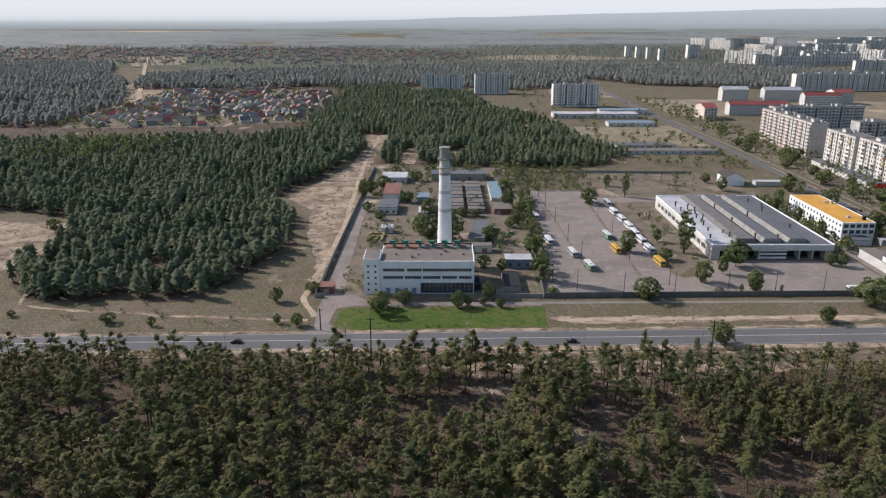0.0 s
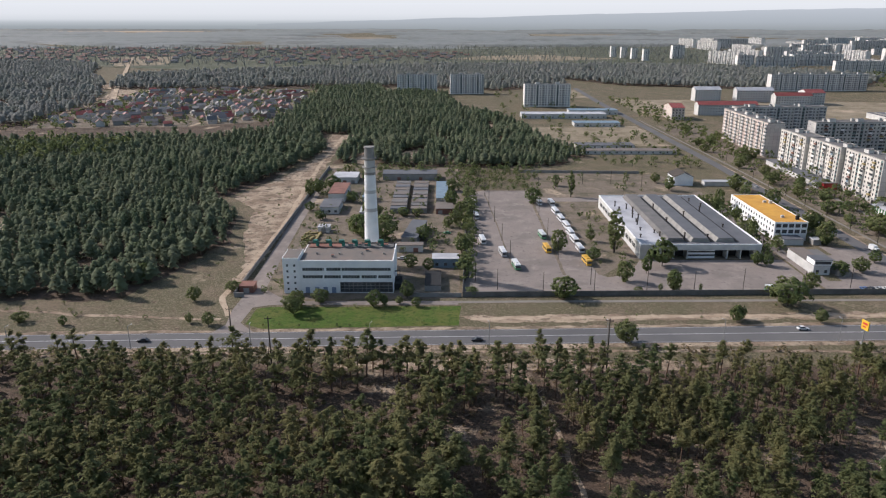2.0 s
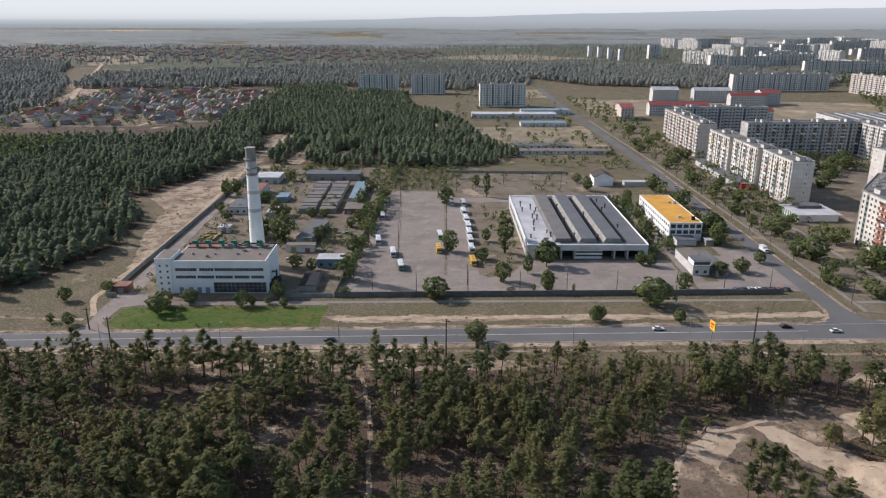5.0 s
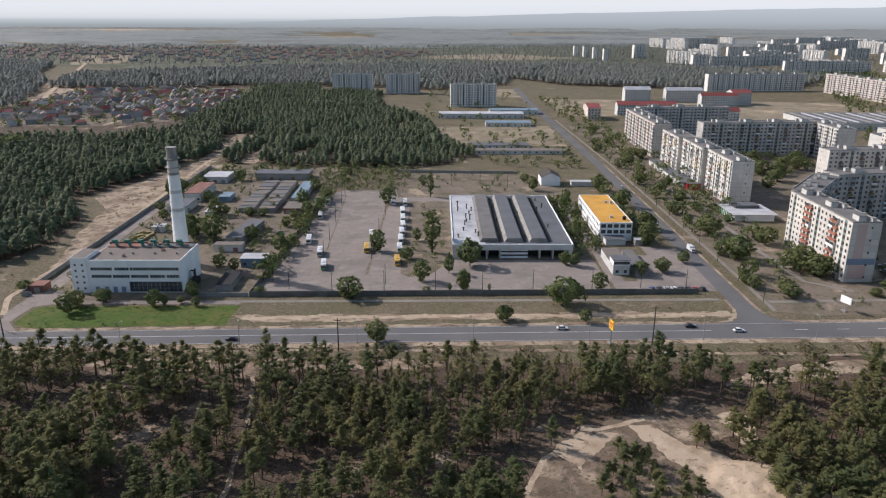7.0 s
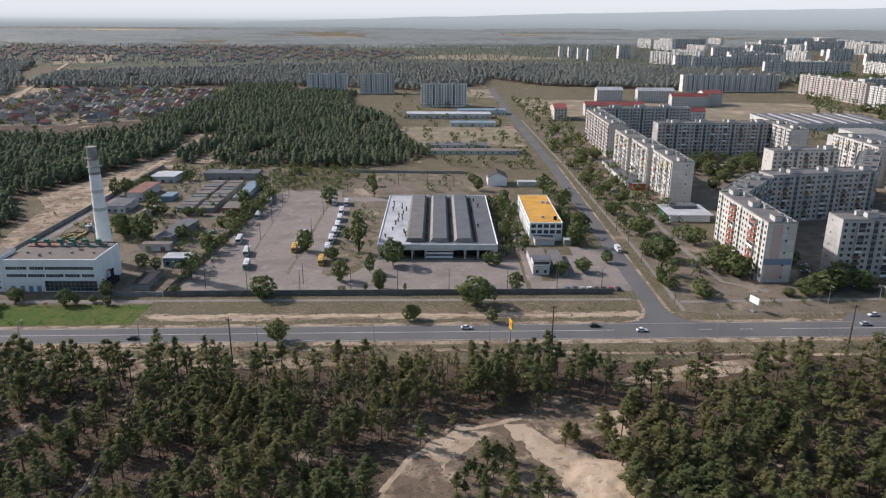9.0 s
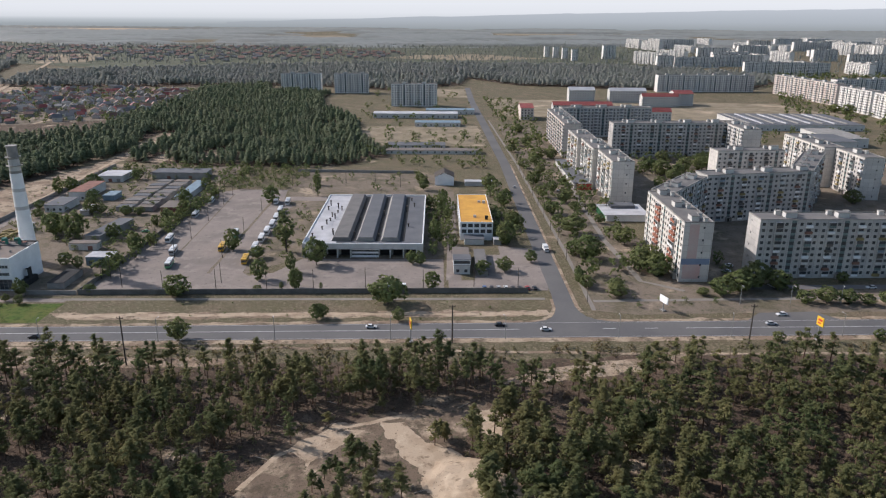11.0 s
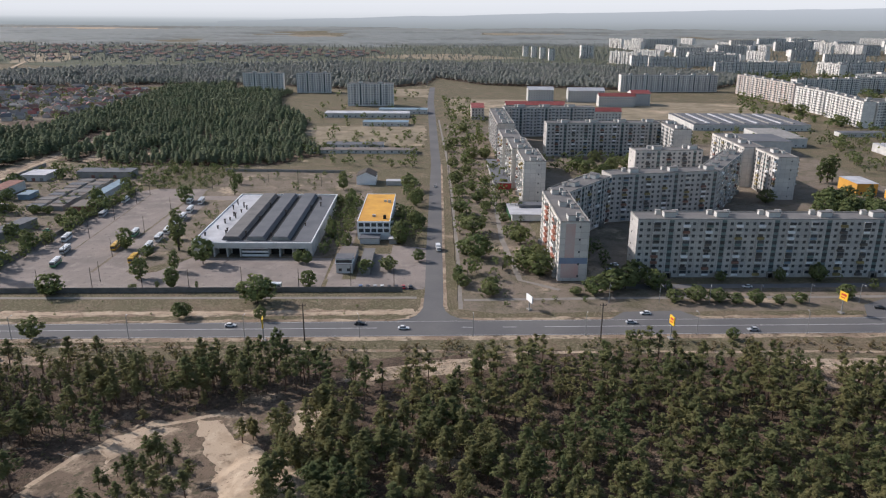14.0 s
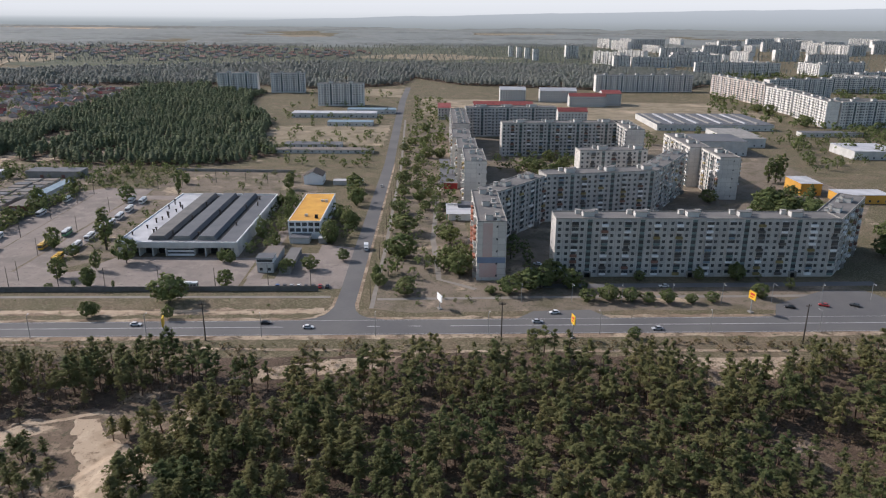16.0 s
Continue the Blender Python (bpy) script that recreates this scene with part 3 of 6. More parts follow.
# ---- trees ----
def clumps(rng, centres, radii, per, size, slim=1.0, out=None, loose=0.6):
    """Leaf tufts: per small triangles scattered in each clump, turned to face out of the crown."""
    n = len(centres)
    c = np.repeat(centres, per, axis=0)
    r = np.repeat(radii, per)
    d = rng.normal(size=(n * per, 3))
    d /= np.linalg.norm(d, axis=1)[:, None]
    c = c + d * (r * rng.uniform(0.3, 1.0, n * per))[:, None] * np.array([1, 1, 0.75])
    face = 0.85 * d + np.array([0, 0, 0.35]) + 0.4 * rng.normal(size=d.shape)
    if out is not None:
        face = face * loose + 0.75 * np.repeat(out, per, axis=0)
    face /= np.linalg.norm(face, axis=1)[:, None]
    u = np.cross(face, rng.normal(size=d.shape))
    u /= np.linalg.norm(u, axis=1)[:, None] + 1e-9
    w = np.cross(face, u)
    s = (size * rng.uniform(0.6, 1.3, n * per))[:, None]
    long, thin = s / math.sqrt(slim), s * 0.8 * slim
    v = np.stack([c + u * long, c - u * long * 0.6 + w * thin, c - u * long * 0.5 - w * thin], axis=1).reshape(-1, 3)
    return v, np.arange(len(v)).reshape(-1, 3)


def cone_tri(p0, p1, r0, r1, n):
    p0, p1 = np.array(p0, float), np.array(p1, float)
    a = np.arange(n) * 2 * math.pi / n
    ring = np.stack([np.cos(a), np.sin(a), np.zeros(n)], axis=1)
    v = np.concatenate([p0 + ring * r0, p1 + ring * r1])
    f = []
    for i in range(n):
        j = (i + 1) % n
        f += [(i, j, n + j), (i, n + j, n + i)]
    return v, np.array(f)


def join(pieces):
    vs, fs, o = [], [], 0
    for v, f in pieces:
        vs.append(v), fs.append(f + o)
        o += len(v)
    return np.concatenate(vs), np.concatenate(fs)


def pine(seed, per_crown, per, size, bare, spread, limbs=8, point=0.62):
    """A pine one metre high: bent trunk, boughs in uneven whorls and tufts along each bough, to be scaled."""
    rng = np.random.default_rng(seed)
    lean = rng.normal(0, 0.025, 2)
    top = np.array([lean[0], lean[1], 0.95])
    wood = [cone_tri((0, 0, -0.02), top * 0.55, 0.0135, 0.0095, 5), cone_tri(top * 0.55, top, 0.0095, 0.002, 4)] if limbs else [cone_tri((0, 0, -0.02), top * 0.9, 0.0135, 0.003, 3)]
    along = 3 if per_crown > 40 else 2
    boughs = max(4, per_crown // along)
    whorls = max(3, boughs // 5)
    cen, rad, out = [], [], []
    side, pull = rng.uniform(0, 6.28), rng.uniform(0.0, 0.35)
    for i in range(boughs):
        k = i % whorls
        t = min(1.0, max(0.0, (k + rng.uniform(-0.3, 0.3)) / (whorls - 1)))
        h = bare + (0.97 - bare) * t
        a = 2.4 * i + rng.uniform(-0.5, 0.5)
        reach = spread * 1.15 * (1.02 - t) ** point * min(1.0, 0.62 + 1.6 * t) * rng.uniform(0.55, 1.2) * (1 + pull * math.cos(a - side))
        rise = rng.uniform(-0.02, 0.05) + 0.05 * t
        for q in range(along):
            f = (q + rng.uniform(0.65, 1.0)) / along
            x, y = math.cos(a) * reach * f, math.sin(a) * reach * f
            cen.append((x + top[0] * h, y + top[1] * h, h + rise * f * f))
            rad.append(0.022 + 0.030 * (1 - t) * (1.15 - 0.4 * f))
            o = np.array([x, y, spread * (0.25 + 0.9 * t)])
            out.append(o / np.linalg.norm(o))
        if limbs and i % max(1, boughs // limbs) == 0:
            wood.append(cone_tri(top * (h - 0.02), (math.cos(a) * reach * 0.8 + top[0] * h, math.sin(a) * reach * 0.8 + top[1] * h, h + rise * 0.6), 0.0045, 0.001, 3))
    for i in range(limbs // 3):
        hh, b = rng.uniform(0.35, 0.9) * bare, rng.uniform(0, 6.28)
        wood.append(cone_tri(top * hh, top * hh + np.array([math.cos(b) * 0.07, math.sin(b) * 0.07, 0.01]), 0.003, 0.001, 3))
    crown = clumps(rng, np.array(cen), np.array(rad), per, size, 0.5 if per_crown > 40 else 0.65, np.array(out), 0.6 if per_crown > 40 else 0.3)
    return join(wood), crown


def pine_tiers(seed, tiers, seg, bare, spread, tufts):
    """A pine one metre high as seen from afar: trunk, ragged tiers of drooping boughs and loose tufts."""
    rng = np.random.default_rng(seed)
    top = np.array([*rng.normal(0, 0.02, 2), 1.0])
    wood = cone_tri((0, 0, -0.02), top * 0.8, 0.014, 0.004, 3)
    pieces = []
    for k in range(tiers):
        t = k / tiers
        low = bare + (1 - bare) * (t + rng.uniform(-0.04, 0.04))
        high = bare + (1 - bare) * min(1.0, t + 1.55 / tiers)
        reach = spread * (1.08 - t) ** 0.65 * (0.78 if k == 0 else 1.0)
        a = rng.uniform(0, 6.28) + np.arange(seg) * 2 * math.pi / seg + rng.uniform(-0.2, 0.2, seg)
        r = reach * np.where(np.arange(seg) % 2, 0.62, 1.0) * rng.uniform(0.75, 1.25, seg)
        z = low + 0.25 * (high - low) * np.where(np.arange(seg) % 2, 1.0, 0.0) + rng.uniform(-0.02, 0.02, seg)
        ring = np.stack([np.cos(a) * r + top[0] * low, np.sin(a) * r + top[1] * low, z], axis=1)
        apex = np.array([[top[0] * high + rng.normal(0, 0.012), top[1] * high + rng.normal(0, 0.012), high]])
        f = np.array([(seg, i, (i + 1) % seg) for i in range(seg)])
        pieces.append((np.concatenate([ring, apex]), f))
    h = rng.uniform(0, 1, tufts)
    a, r = rng.uniform(0, 6.28, tufts), spread * (1.05 - h) ** 0.8 * rng.uniform(0.7, 1.1, tufts)
    cen = np.stack([np.cos(a) * r, np.sin(a) * r, bare + (1 - bare) * h * 0.95], axis=1)
    out = np.stack([np.cos(a), np.sin(a), np.full(tufts, 0.6)], axis=1)
    pieces.append(clumps(rng, cen, np.full(tufts, 0.04), 3, 0.05, 0.6, out, 0.4))
    return wood, join(pieces)


def broadleaf(seed, n, per, size, low=0.1, columnar=False):
    """A broad-leaved tree one metre high and, unless columnar, as wide: lumpy crown round a forked trunk."""
    rng = np.random.default_rng(seed)
    wood = [cone_tri((0, 0, -0.02), (0.01, 0, 0.42), 0.022, 0.014, 6), cone_tri((0.01, 0, 0.42), (0, 0.01, 0.8), 0.014, 0.003, 4)]
    mid, up, side = (1 + low) / 2, (1 - low) / 2 - 0.03, 0.14 if columnar else 0.43
    d = rng.normal(size=(n, 3))
    d /= np.linalg.norm(d, axis=1)[:, None]
    lump = np.array([noise.noise((float(q[0]) * 1.9 + seed, float(q[1]) * 1.9, float(q[2]) * 1.9)) for q in d])
    reach = np.clip(0.95 + 0.45 * lump, 0.5, 1.2) * rng.uniform(0.6, 1.0, n) ** 0.4
    shape = np.stack([np.full(n, side), np.full(n, side), np.full(n, up)], axis=1)
    shape[:, :2] *= np.where(d[:, 2] < 0, 1 - 0.35 * d[:, 2] ** 2, 1 - 0.12 * d[:, 2] ** 2)[:, None]
    cen = d * shape * reach[:, None] + np.array([0, 0, mid])
    for i in range(6 if n > 40 else 0):
        a, q = rng.uniform(0, 6.28), side * rng.uniform(0.4, 0.75)
        z = rng.uniform(0.4, 0.75)
        wood.append(cone_tri((0, 0, z - 0.24), (math.cos(a) * q, math.sin(a) * q, z), 0.009, 0.002, 3))
    return join(wood), clumps(rng, cen, np.full(n, 0.06 if not columnar else 0.03), per, size, 0.8, d)


def scatter(poly, spacing, seed, holes=(), keep=1.0, patch=0.0, patch_scale=0.03):
    """Places for trees: a shaken grid within an outline, thinned in patches."""
    rng = np.random.default_rng(seed)
    p = np.array(poly)
    gx, gy = np.meshgrid(np.arange(p[:, 0].min(), p[:, 0].max(), spacing), np.arange(p[:, 1].min(), p[:, 1].max(), spacing))
    px = gx.ravel() + rng.uniform(-0.48, 0.48, gx.size) * spacing
    py = gy.ravel() + rng.uniform(-0.48, 0.48, gx.size) * spacing
    ok = inside(px, py, poly) & (rng.uniform(size=px.size) < keep)
    for h in holes:
        ok &= ~inside(px, py, h)
    px, py = px[ok], py[ok]
    if patch:
        ok = np.array([noise.noise((x * patch_scale, y * patch_scale, seed)) + 0.5 * noise.noise((x * patch_scale * 3, y * patch_scale * 3, seed)) > patch - 0.6 for x, y in zip(px, py)])
        px, py = px[ok], py[ok]
    return px, py


def rolling(px, py, low, high, seed):
    """Tree heights that swell and sink across a wood, with a scatter from tree to tree."""
    r = np.random.default_rng(seed)
    swell = np.array([noise.noise((x * 0.02, y * 0.02, seed)) + 0.6 * noise.noise((x * 0.07, y * 0.07, seed)) for x, y in zip(px, py)])
    return np.clip((low + high) / 2 + (high - low) * (0.5 * swell + r.normal(0, 0.22, len(px))), low * 0.6, high * 1.15)


def stand(name, kinds, px, py, heights, seed, label, mats, wide=1.0, category="trees"):
    """Many trees as one piece of stuff."""
    rng = np.random.default_rng(seed)
    vs, fs, ix, o = [], [], [], 0
    which = rng.integers(0, len(kinds), len(px))
    for k, (wood, crown) in enumerate(kinds):
        sel = which == k
        n = int(sel.sum())
        if not n:
            continue
        for slot, (v, f) in enumerate((wood, crown)):
            a, h = rng.uniform(0, 6.28, n), heights[sel]
            ws = h * wide * rng.uniform(0.85, 1.15, n)
            ca, sa = np.cos(a) * ws, np.sin(a) * ws
            out = np.empty((n, len(v), 3), np.float32)
            out[:, :, 0] = px[sel][:, None] + ca[:, None] * v[:, 0] - sa[:, None] * v[:, 1]
            out[:, :, 1] = py[sel][:, None] + sa[:, None] * v[:, 0] + ca[:, None] * v[:, 1]
            out[:, :, 2] = h[:, None] * v[:, 2]
            vs.append(out.reshape(-1, 3))
            fs.append((f[None] + (np.arange(n) * len(v))[:, None, None]).reshape(-1, 3) + o)
            ix.append(np.full(n * len(f), slot))
            o += n * len(v)
    me = arrays_mesh(name, np.concatenate(vs), np.concatenate(fs), mats, np.concatenate(ix))
    return tagged(new(name, me), label, category, "", "stuff")


def tree_masters(kind, kinds, label, category, group, bark, leaf):
    """The meshes of one kind of tree, shared by all that are planted."""
    out = []
    for wood, crown in kinds:
        out.append((arrays_mesh("trunk", *wood, [bark]), arrays_mesh("crown", *crown, [leaf])))
    return kind, out, label, category, group


def plant(master, i, x, y, h, turn, wide=1.0, label=""):
    kind, meshes, text, category, group = master
    trunk, crown = meshes[i % len(meshes)]
    ob = thing(kind, x, y, 0, turn, label or text, category, group)
    ob.scale = (h * wide, h * wide, h)
    part("trunk", trunk, None, ob), part("crown", crown, None, ob)
    return ob


PINES_FINE = [pine(s, 114, 7, 0.030, b, w) for s, b, w in ((1, 0.42, 0.20), (2, 0.50, 0.22), (3, 0.36, 0.19), (4, 0.55, 0.23), (5, 0.30, 0.18), (6, 0.46, 0.21))]
PINES_NEAR = [pine(s, 75, 6, 0.034, b, w, 4) for s, b, w in ((11, 0.34, 0.19), (12, 0.40, 0.21), (13, 0.28, 0.18), (14, 0.45, 0.22), (15, 0.32, 0.17), (16, 0.24, 0.17), (17, 0.50, 0.20), (18, 0.38, 0.16))]
PINES_TALL = [pine(s, 66, 6, 0.034, b, w, 6) for s, b, w in ((71, 0.50, 0.17), (72, 0.58, 0.19), (73, 0.44, 0.16), (74, 0.62, 0.19), (75, 0.54, 0.15), (76, 0.66, 0.17))]
PINES_MID = [pine_tiers(s, 4, 9, b, w, 20) for s, b, w in ((21, 0.16, 0.15), (22, 0.26, 0.17), (23, 0.12, 0.14), (24, 0.30, 0.18), (25, 0.20, 0.13), (26, 0.22, 0.16))]
PINES_FAR = [pine_tiers(s, 3, 7, b, w, 6) for s, b, w in ((31, 0.2, 0.17), (32, 0.25, 0.19), (33, 0.2, 0.18), (34, 0.3, 0.16))]
LEAFY = [broadleaf(s, 180, 7, 0.056, 0.02) for s in (41, 42, 43, 44, 45, 46)]
LEAFY_MID = [broadleaf(s, 26, 5, 0.095, 0.03) for s in (51, 52, 53, 54)]
SCRUB = [broadleaf(s, 9, 4, 0.16, 0.03) for s in (81, 82, 83)]
POPLARS = [broadleaf(s, 140, 9, 0.030, 0.06, True) for s in (61, 62)]

OPEN_FLOOR = [(128, 152), (136, 172), (150, 182), (172, 190), (196, 196), (208, 194), (176, 185), (158, 178), (148, 166), (142, 150)]
PATH_HOLE = strip([(66, 100), (68, 152), (67, 170), (64.5, 192), (60, 215)], 5)
NEAR = [(-128, 120), (-178, 221.5), (-120, 221), (-5, 218), (30, 213), (70, 215), (110, 214), (132, 218), (200, 216), (224, 205), (252, 208), (266, 221), (290, 226), (366, 221), (384, 204), (414, 221), (462, 226), (408, 120)]
px, py = scatter(NEAR, 5.3, 5, [CLEARING, OPEN_FLOOR, PATH_HOLE], 0.97, 0.29, 0.035)
rng = np.random.default_rng(8)
sparse = inside(px, py, [(78, 100), (60, 205), (135, 205), (215, 200), (150, 185), (140, 100)])
ok = ~sparse | (rng.uniform(size=len(px)) < 0.8)
px, py = px[ok], py[ok]
hs = rolling(px, py, 8.0, 14.0, 9) * np.where(px < 40, 1.05, 0.95)
# the three hundred that stand in the middle of the near wood are trees of their own
order = np.argsort(np.abs(px - 150) * 0.45 + np.abs(py - 150))
single, rest = order[:300], order[300:]
PINE_THING = tree_masters("pine_tree", PINES_FINE, "tall pine with bare reddish trunk and dark green crown", "pine tree", "pines of the near wood", M_BARK_PINE, M_PINE)
for i in single:
    plant(PINE_THING, int(rng.integers(6)), float(px[i]), float(py[i]), float(hs[i]), float(rng.uniform(0, 360)), float(rng.uniform(1.2, 1.7)))
tall = rest[(px[rest] > 45) & (px[rest] < 225)]
low = rest[(px[rest] <= 45) | (px[rest] >= 225)]
stand("pine_wood", PINES_NEAR, px[low], py[low], hs[low], 3, "dense wood of dark green pines before the road", [M_BARK_PINE, M_PINE], 1.55)
stand("tall_pine_wood", PINES_TALL, px[tall], py[tall], hs[tall] * 1.05, 4, "open wood of pines with tall bare trunks", [M_BARK_PINE, M_PINE], 1.45)
# young pines in and round the clearing
ex, ey = scatter([(58, 165), (58, 206), (110, 203), (135, 214), (212, 212), (205, 198), (160, 188), (142, 165)], 4.1, 44, [PATH_HOLE], 0.85)
stand("tall_pine_wood", PINES_TALL, ex, ey, rng.uniform(7.0, 10.0, len(ex)), 45, "dense band of slim pines before the road", [M_BARK_PINE, M_PINE], 1.05)
for poly, sp, keep, seed in (([(160, 150), (164, 166), (172, 170), (182, 160), (187, 146), (176, 128), (160, 130)], 4.2, 0.85, 4), ([(190, 174), (196, 176), (198, 170), (192, 168)], 2.6, 0.9, 5), ([(206, 165), (216, 172), (222, 150), (214, 146)], 5.5, 0.6, 6), ([(150, 172), (176, 186), (204, 192), (180, 190), (152, 180)], 6.5, 0.5, 7)):
    sx, sy = scatter(poly, sp, seed, (), keep)
    for x, y in zip(sx, sy):
        plant(PINE_THING, int(rng.integers(6)), float(x), float(y), float(rng.uniform(4.0, 8.0)), float(rng.uniform(0, 360)), 1.75, "bushy young pine in the sand clearing")
# dead wood on the forest floor
for k in range(46):
    x, y = float(rng.uniform(-120, 400)), float(rng.uniform(140, 212))
    length = float(rng.uniform(3, 8))
    log = thing("fallen_log", x, y, 0.2, float(rng.uniform(-40, 60)), "bleached fallen pine trunk on needle litter", "log", "fallen logs")
    bm = bmesh.new()
    tube(bm, 0, 0, -length / 2, length / 2, 0.16, 0.07, 6, 0.1)
    for q in (-0.2, 0.15, 0.3):
        tube(bm, 0.03, 0, length * q, length * q + 0.9, 0.05, 0.02, 4, 0.7 * (1 if q > 0 else -1), 0.3)
    bmesh.ops.rotate(bm, verts=bm.verts[:], matrix=Matrix.Rotation(radians(90), 3, "Y"))
    part("trunk", bm, M_DEADWOOD, log)
# dry undergrowth between the trunks
ux, uy = scatter([(-190, 128), (-190, 222), (20, 212), (130, 214), (480, 224), (480, 128)], 4.4, 71, [CLEARING], 0.8, 0.2, 0.05)
stand("undergrowth", SCRUB, ux, uy, rng.uniform(0.5, 1.7, len(ux)), 72, "low brownish undergrowth between the pines", [M_BARK, M_SCRUB], 1.5, "scrub")
# low scrub along the verge
bx, by = scatter([(-250, 222), (-250, 228), (20, 232), (240, 233), (560, 240), (560, 228), (290, 226), (130, 216), (30, 210), (-5, 220)], 3.4, 9, (), 0.8, 0.34, 0.06)
stand("verge_scrub", SCRUB, bx, by, rng.uniform(0.8, 2.6, len(bx)), 5, "low brownish scrub along the road verge", [M_BARK, M_SCRUB], 1.6, "scrub")

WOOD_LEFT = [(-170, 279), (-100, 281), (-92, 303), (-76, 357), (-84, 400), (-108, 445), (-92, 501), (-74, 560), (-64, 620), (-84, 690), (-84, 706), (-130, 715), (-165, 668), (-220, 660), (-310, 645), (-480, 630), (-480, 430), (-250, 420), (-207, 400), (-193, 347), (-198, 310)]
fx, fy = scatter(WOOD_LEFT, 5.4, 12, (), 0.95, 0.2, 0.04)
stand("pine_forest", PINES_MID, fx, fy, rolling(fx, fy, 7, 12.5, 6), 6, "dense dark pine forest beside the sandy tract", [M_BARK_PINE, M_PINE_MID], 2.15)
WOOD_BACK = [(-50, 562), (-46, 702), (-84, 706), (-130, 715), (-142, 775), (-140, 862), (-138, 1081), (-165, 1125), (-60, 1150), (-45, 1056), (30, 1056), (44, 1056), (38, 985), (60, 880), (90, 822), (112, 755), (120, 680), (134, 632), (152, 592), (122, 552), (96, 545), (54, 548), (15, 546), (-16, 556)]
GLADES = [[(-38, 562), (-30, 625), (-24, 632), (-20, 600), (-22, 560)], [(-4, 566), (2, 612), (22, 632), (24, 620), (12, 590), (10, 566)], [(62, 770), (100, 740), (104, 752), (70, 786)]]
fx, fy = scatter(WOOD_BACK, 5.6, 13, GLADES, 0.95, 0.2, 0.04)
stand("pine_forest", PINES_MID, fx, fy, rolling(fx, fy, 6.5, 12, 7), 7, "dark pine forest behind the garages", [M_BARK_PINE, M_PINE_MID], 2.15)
sheet("forest_floor", WOOD_BACK, 0.10, M_NEEDLES, "brown needle litter under the forest", "forest floor", 4, 8, 18)
for i, g in enumerate(GLADES):
    sheet("glade", g, 0.16, M_CLEAR, "small sandy glade in the pine forest", "glade", 2.0, 3, 40 + i)
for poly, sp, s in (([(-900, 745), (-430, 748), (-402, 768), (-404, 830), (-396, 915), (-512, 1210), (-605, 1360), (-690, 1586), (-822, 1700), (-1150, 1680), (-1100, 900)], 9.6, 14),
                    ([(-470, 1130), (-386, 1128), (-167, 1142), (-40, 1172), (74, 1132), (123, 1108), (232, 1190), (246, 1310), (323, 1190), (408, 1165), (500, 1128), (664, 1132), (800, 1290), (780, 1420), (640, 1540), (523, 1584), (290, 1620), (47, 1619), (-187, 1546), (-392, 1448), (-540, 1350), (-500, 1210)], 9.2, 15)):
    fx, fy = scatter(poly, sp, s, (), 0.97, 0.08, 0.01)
    stand("distant_forest", PINES_FAR, fx, fy, rolling(fx, fy, 8, 13, s), s, "distant belt of dark pine forest", [M_BARK_PINE, M_PINE_HAZED], 2.6)
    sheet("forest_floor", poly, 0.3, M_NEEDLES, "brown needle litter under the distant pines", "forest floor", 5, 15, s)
# paler broad-leaved trees at the far side of the forest
fx, fy = scatter([(-330, 540), (-240, 545), (-225, 640), (-330, 640)], 9, 61, (), 0.5)
stand("leafy_grove", LEAFY_MID, fx, fy, rng.uniform(12, 16, len(fx)), 61, "paler green broad-leaved trees among the pines", [M_BARK, M_LEAF], 0.8)
# scrub and small trees of the open land
for poly, sp, keep, hh, s in (([(-1600, 1680), (-700, 1600), (-200, 1600), (900, 1640), (900, 2150), (500, 2500), (-1800, 2500)], 19, 0.75, 9, 17), ([(-410, 720), (-145, 770), (-145, 1090), (-400, 1100)], 10, 0.6, 6, 18),
                             ([(600, 860), (720, 640), (1000, 700), (1300, 1400), (800, 1400), (700, 1120)], 13, 0.5, 9, 19), ([(100, 560), (238, 540), (236, 1100), (110, 1100)], 15, 0.3, 6, 20),
                             ([(-58, 500), (-40, 545), (60, 548), (46, 440), (40, 500), (-40, 520)], 6, 0.5, 6, 21), ([(256, 560), (298, 560), (300, 1000), (254, 1000)], 11, 0.6, 7, 22),
                             ([(900, 1100), (2000, 2000), (2400, 2700), (500, 2700), (560, 1640)], 30, 0.7, 12, 23), ([(-250, 250), (-60, 255), (-80, 300), (-180, 262)], 9, 0.3, 1.8, 24),
                             ([(42, 252), (238, 256), (238, 275), (42, 272)], 7, 0.22, 1.2, 25), ([(-240, 300), (-200, 315), (-200, 395), (-330, 398)], 10, 0.3, 2, 26), ([(-84, 300), (-58, 300), (-60, 480), (-95, 450), (-78, 400)], 7, 0.3, 1.6, 27)):
    fx, fy = scatter(poly, sp, s, (), keep)
    stand("scattered_trees", LEAFY_MID if fy.max() < 700 else SCRUB if fy.max() < 1450 else PINES_FAR, fx, fy, rng.uniform(0.6, 1.3, len(fx)) * hh, s, "scattered green trees and scrub on dry land", [M_BARK, M_LEAF if fy.max() < 1450 else M_PINE_HAZED], 1.15)

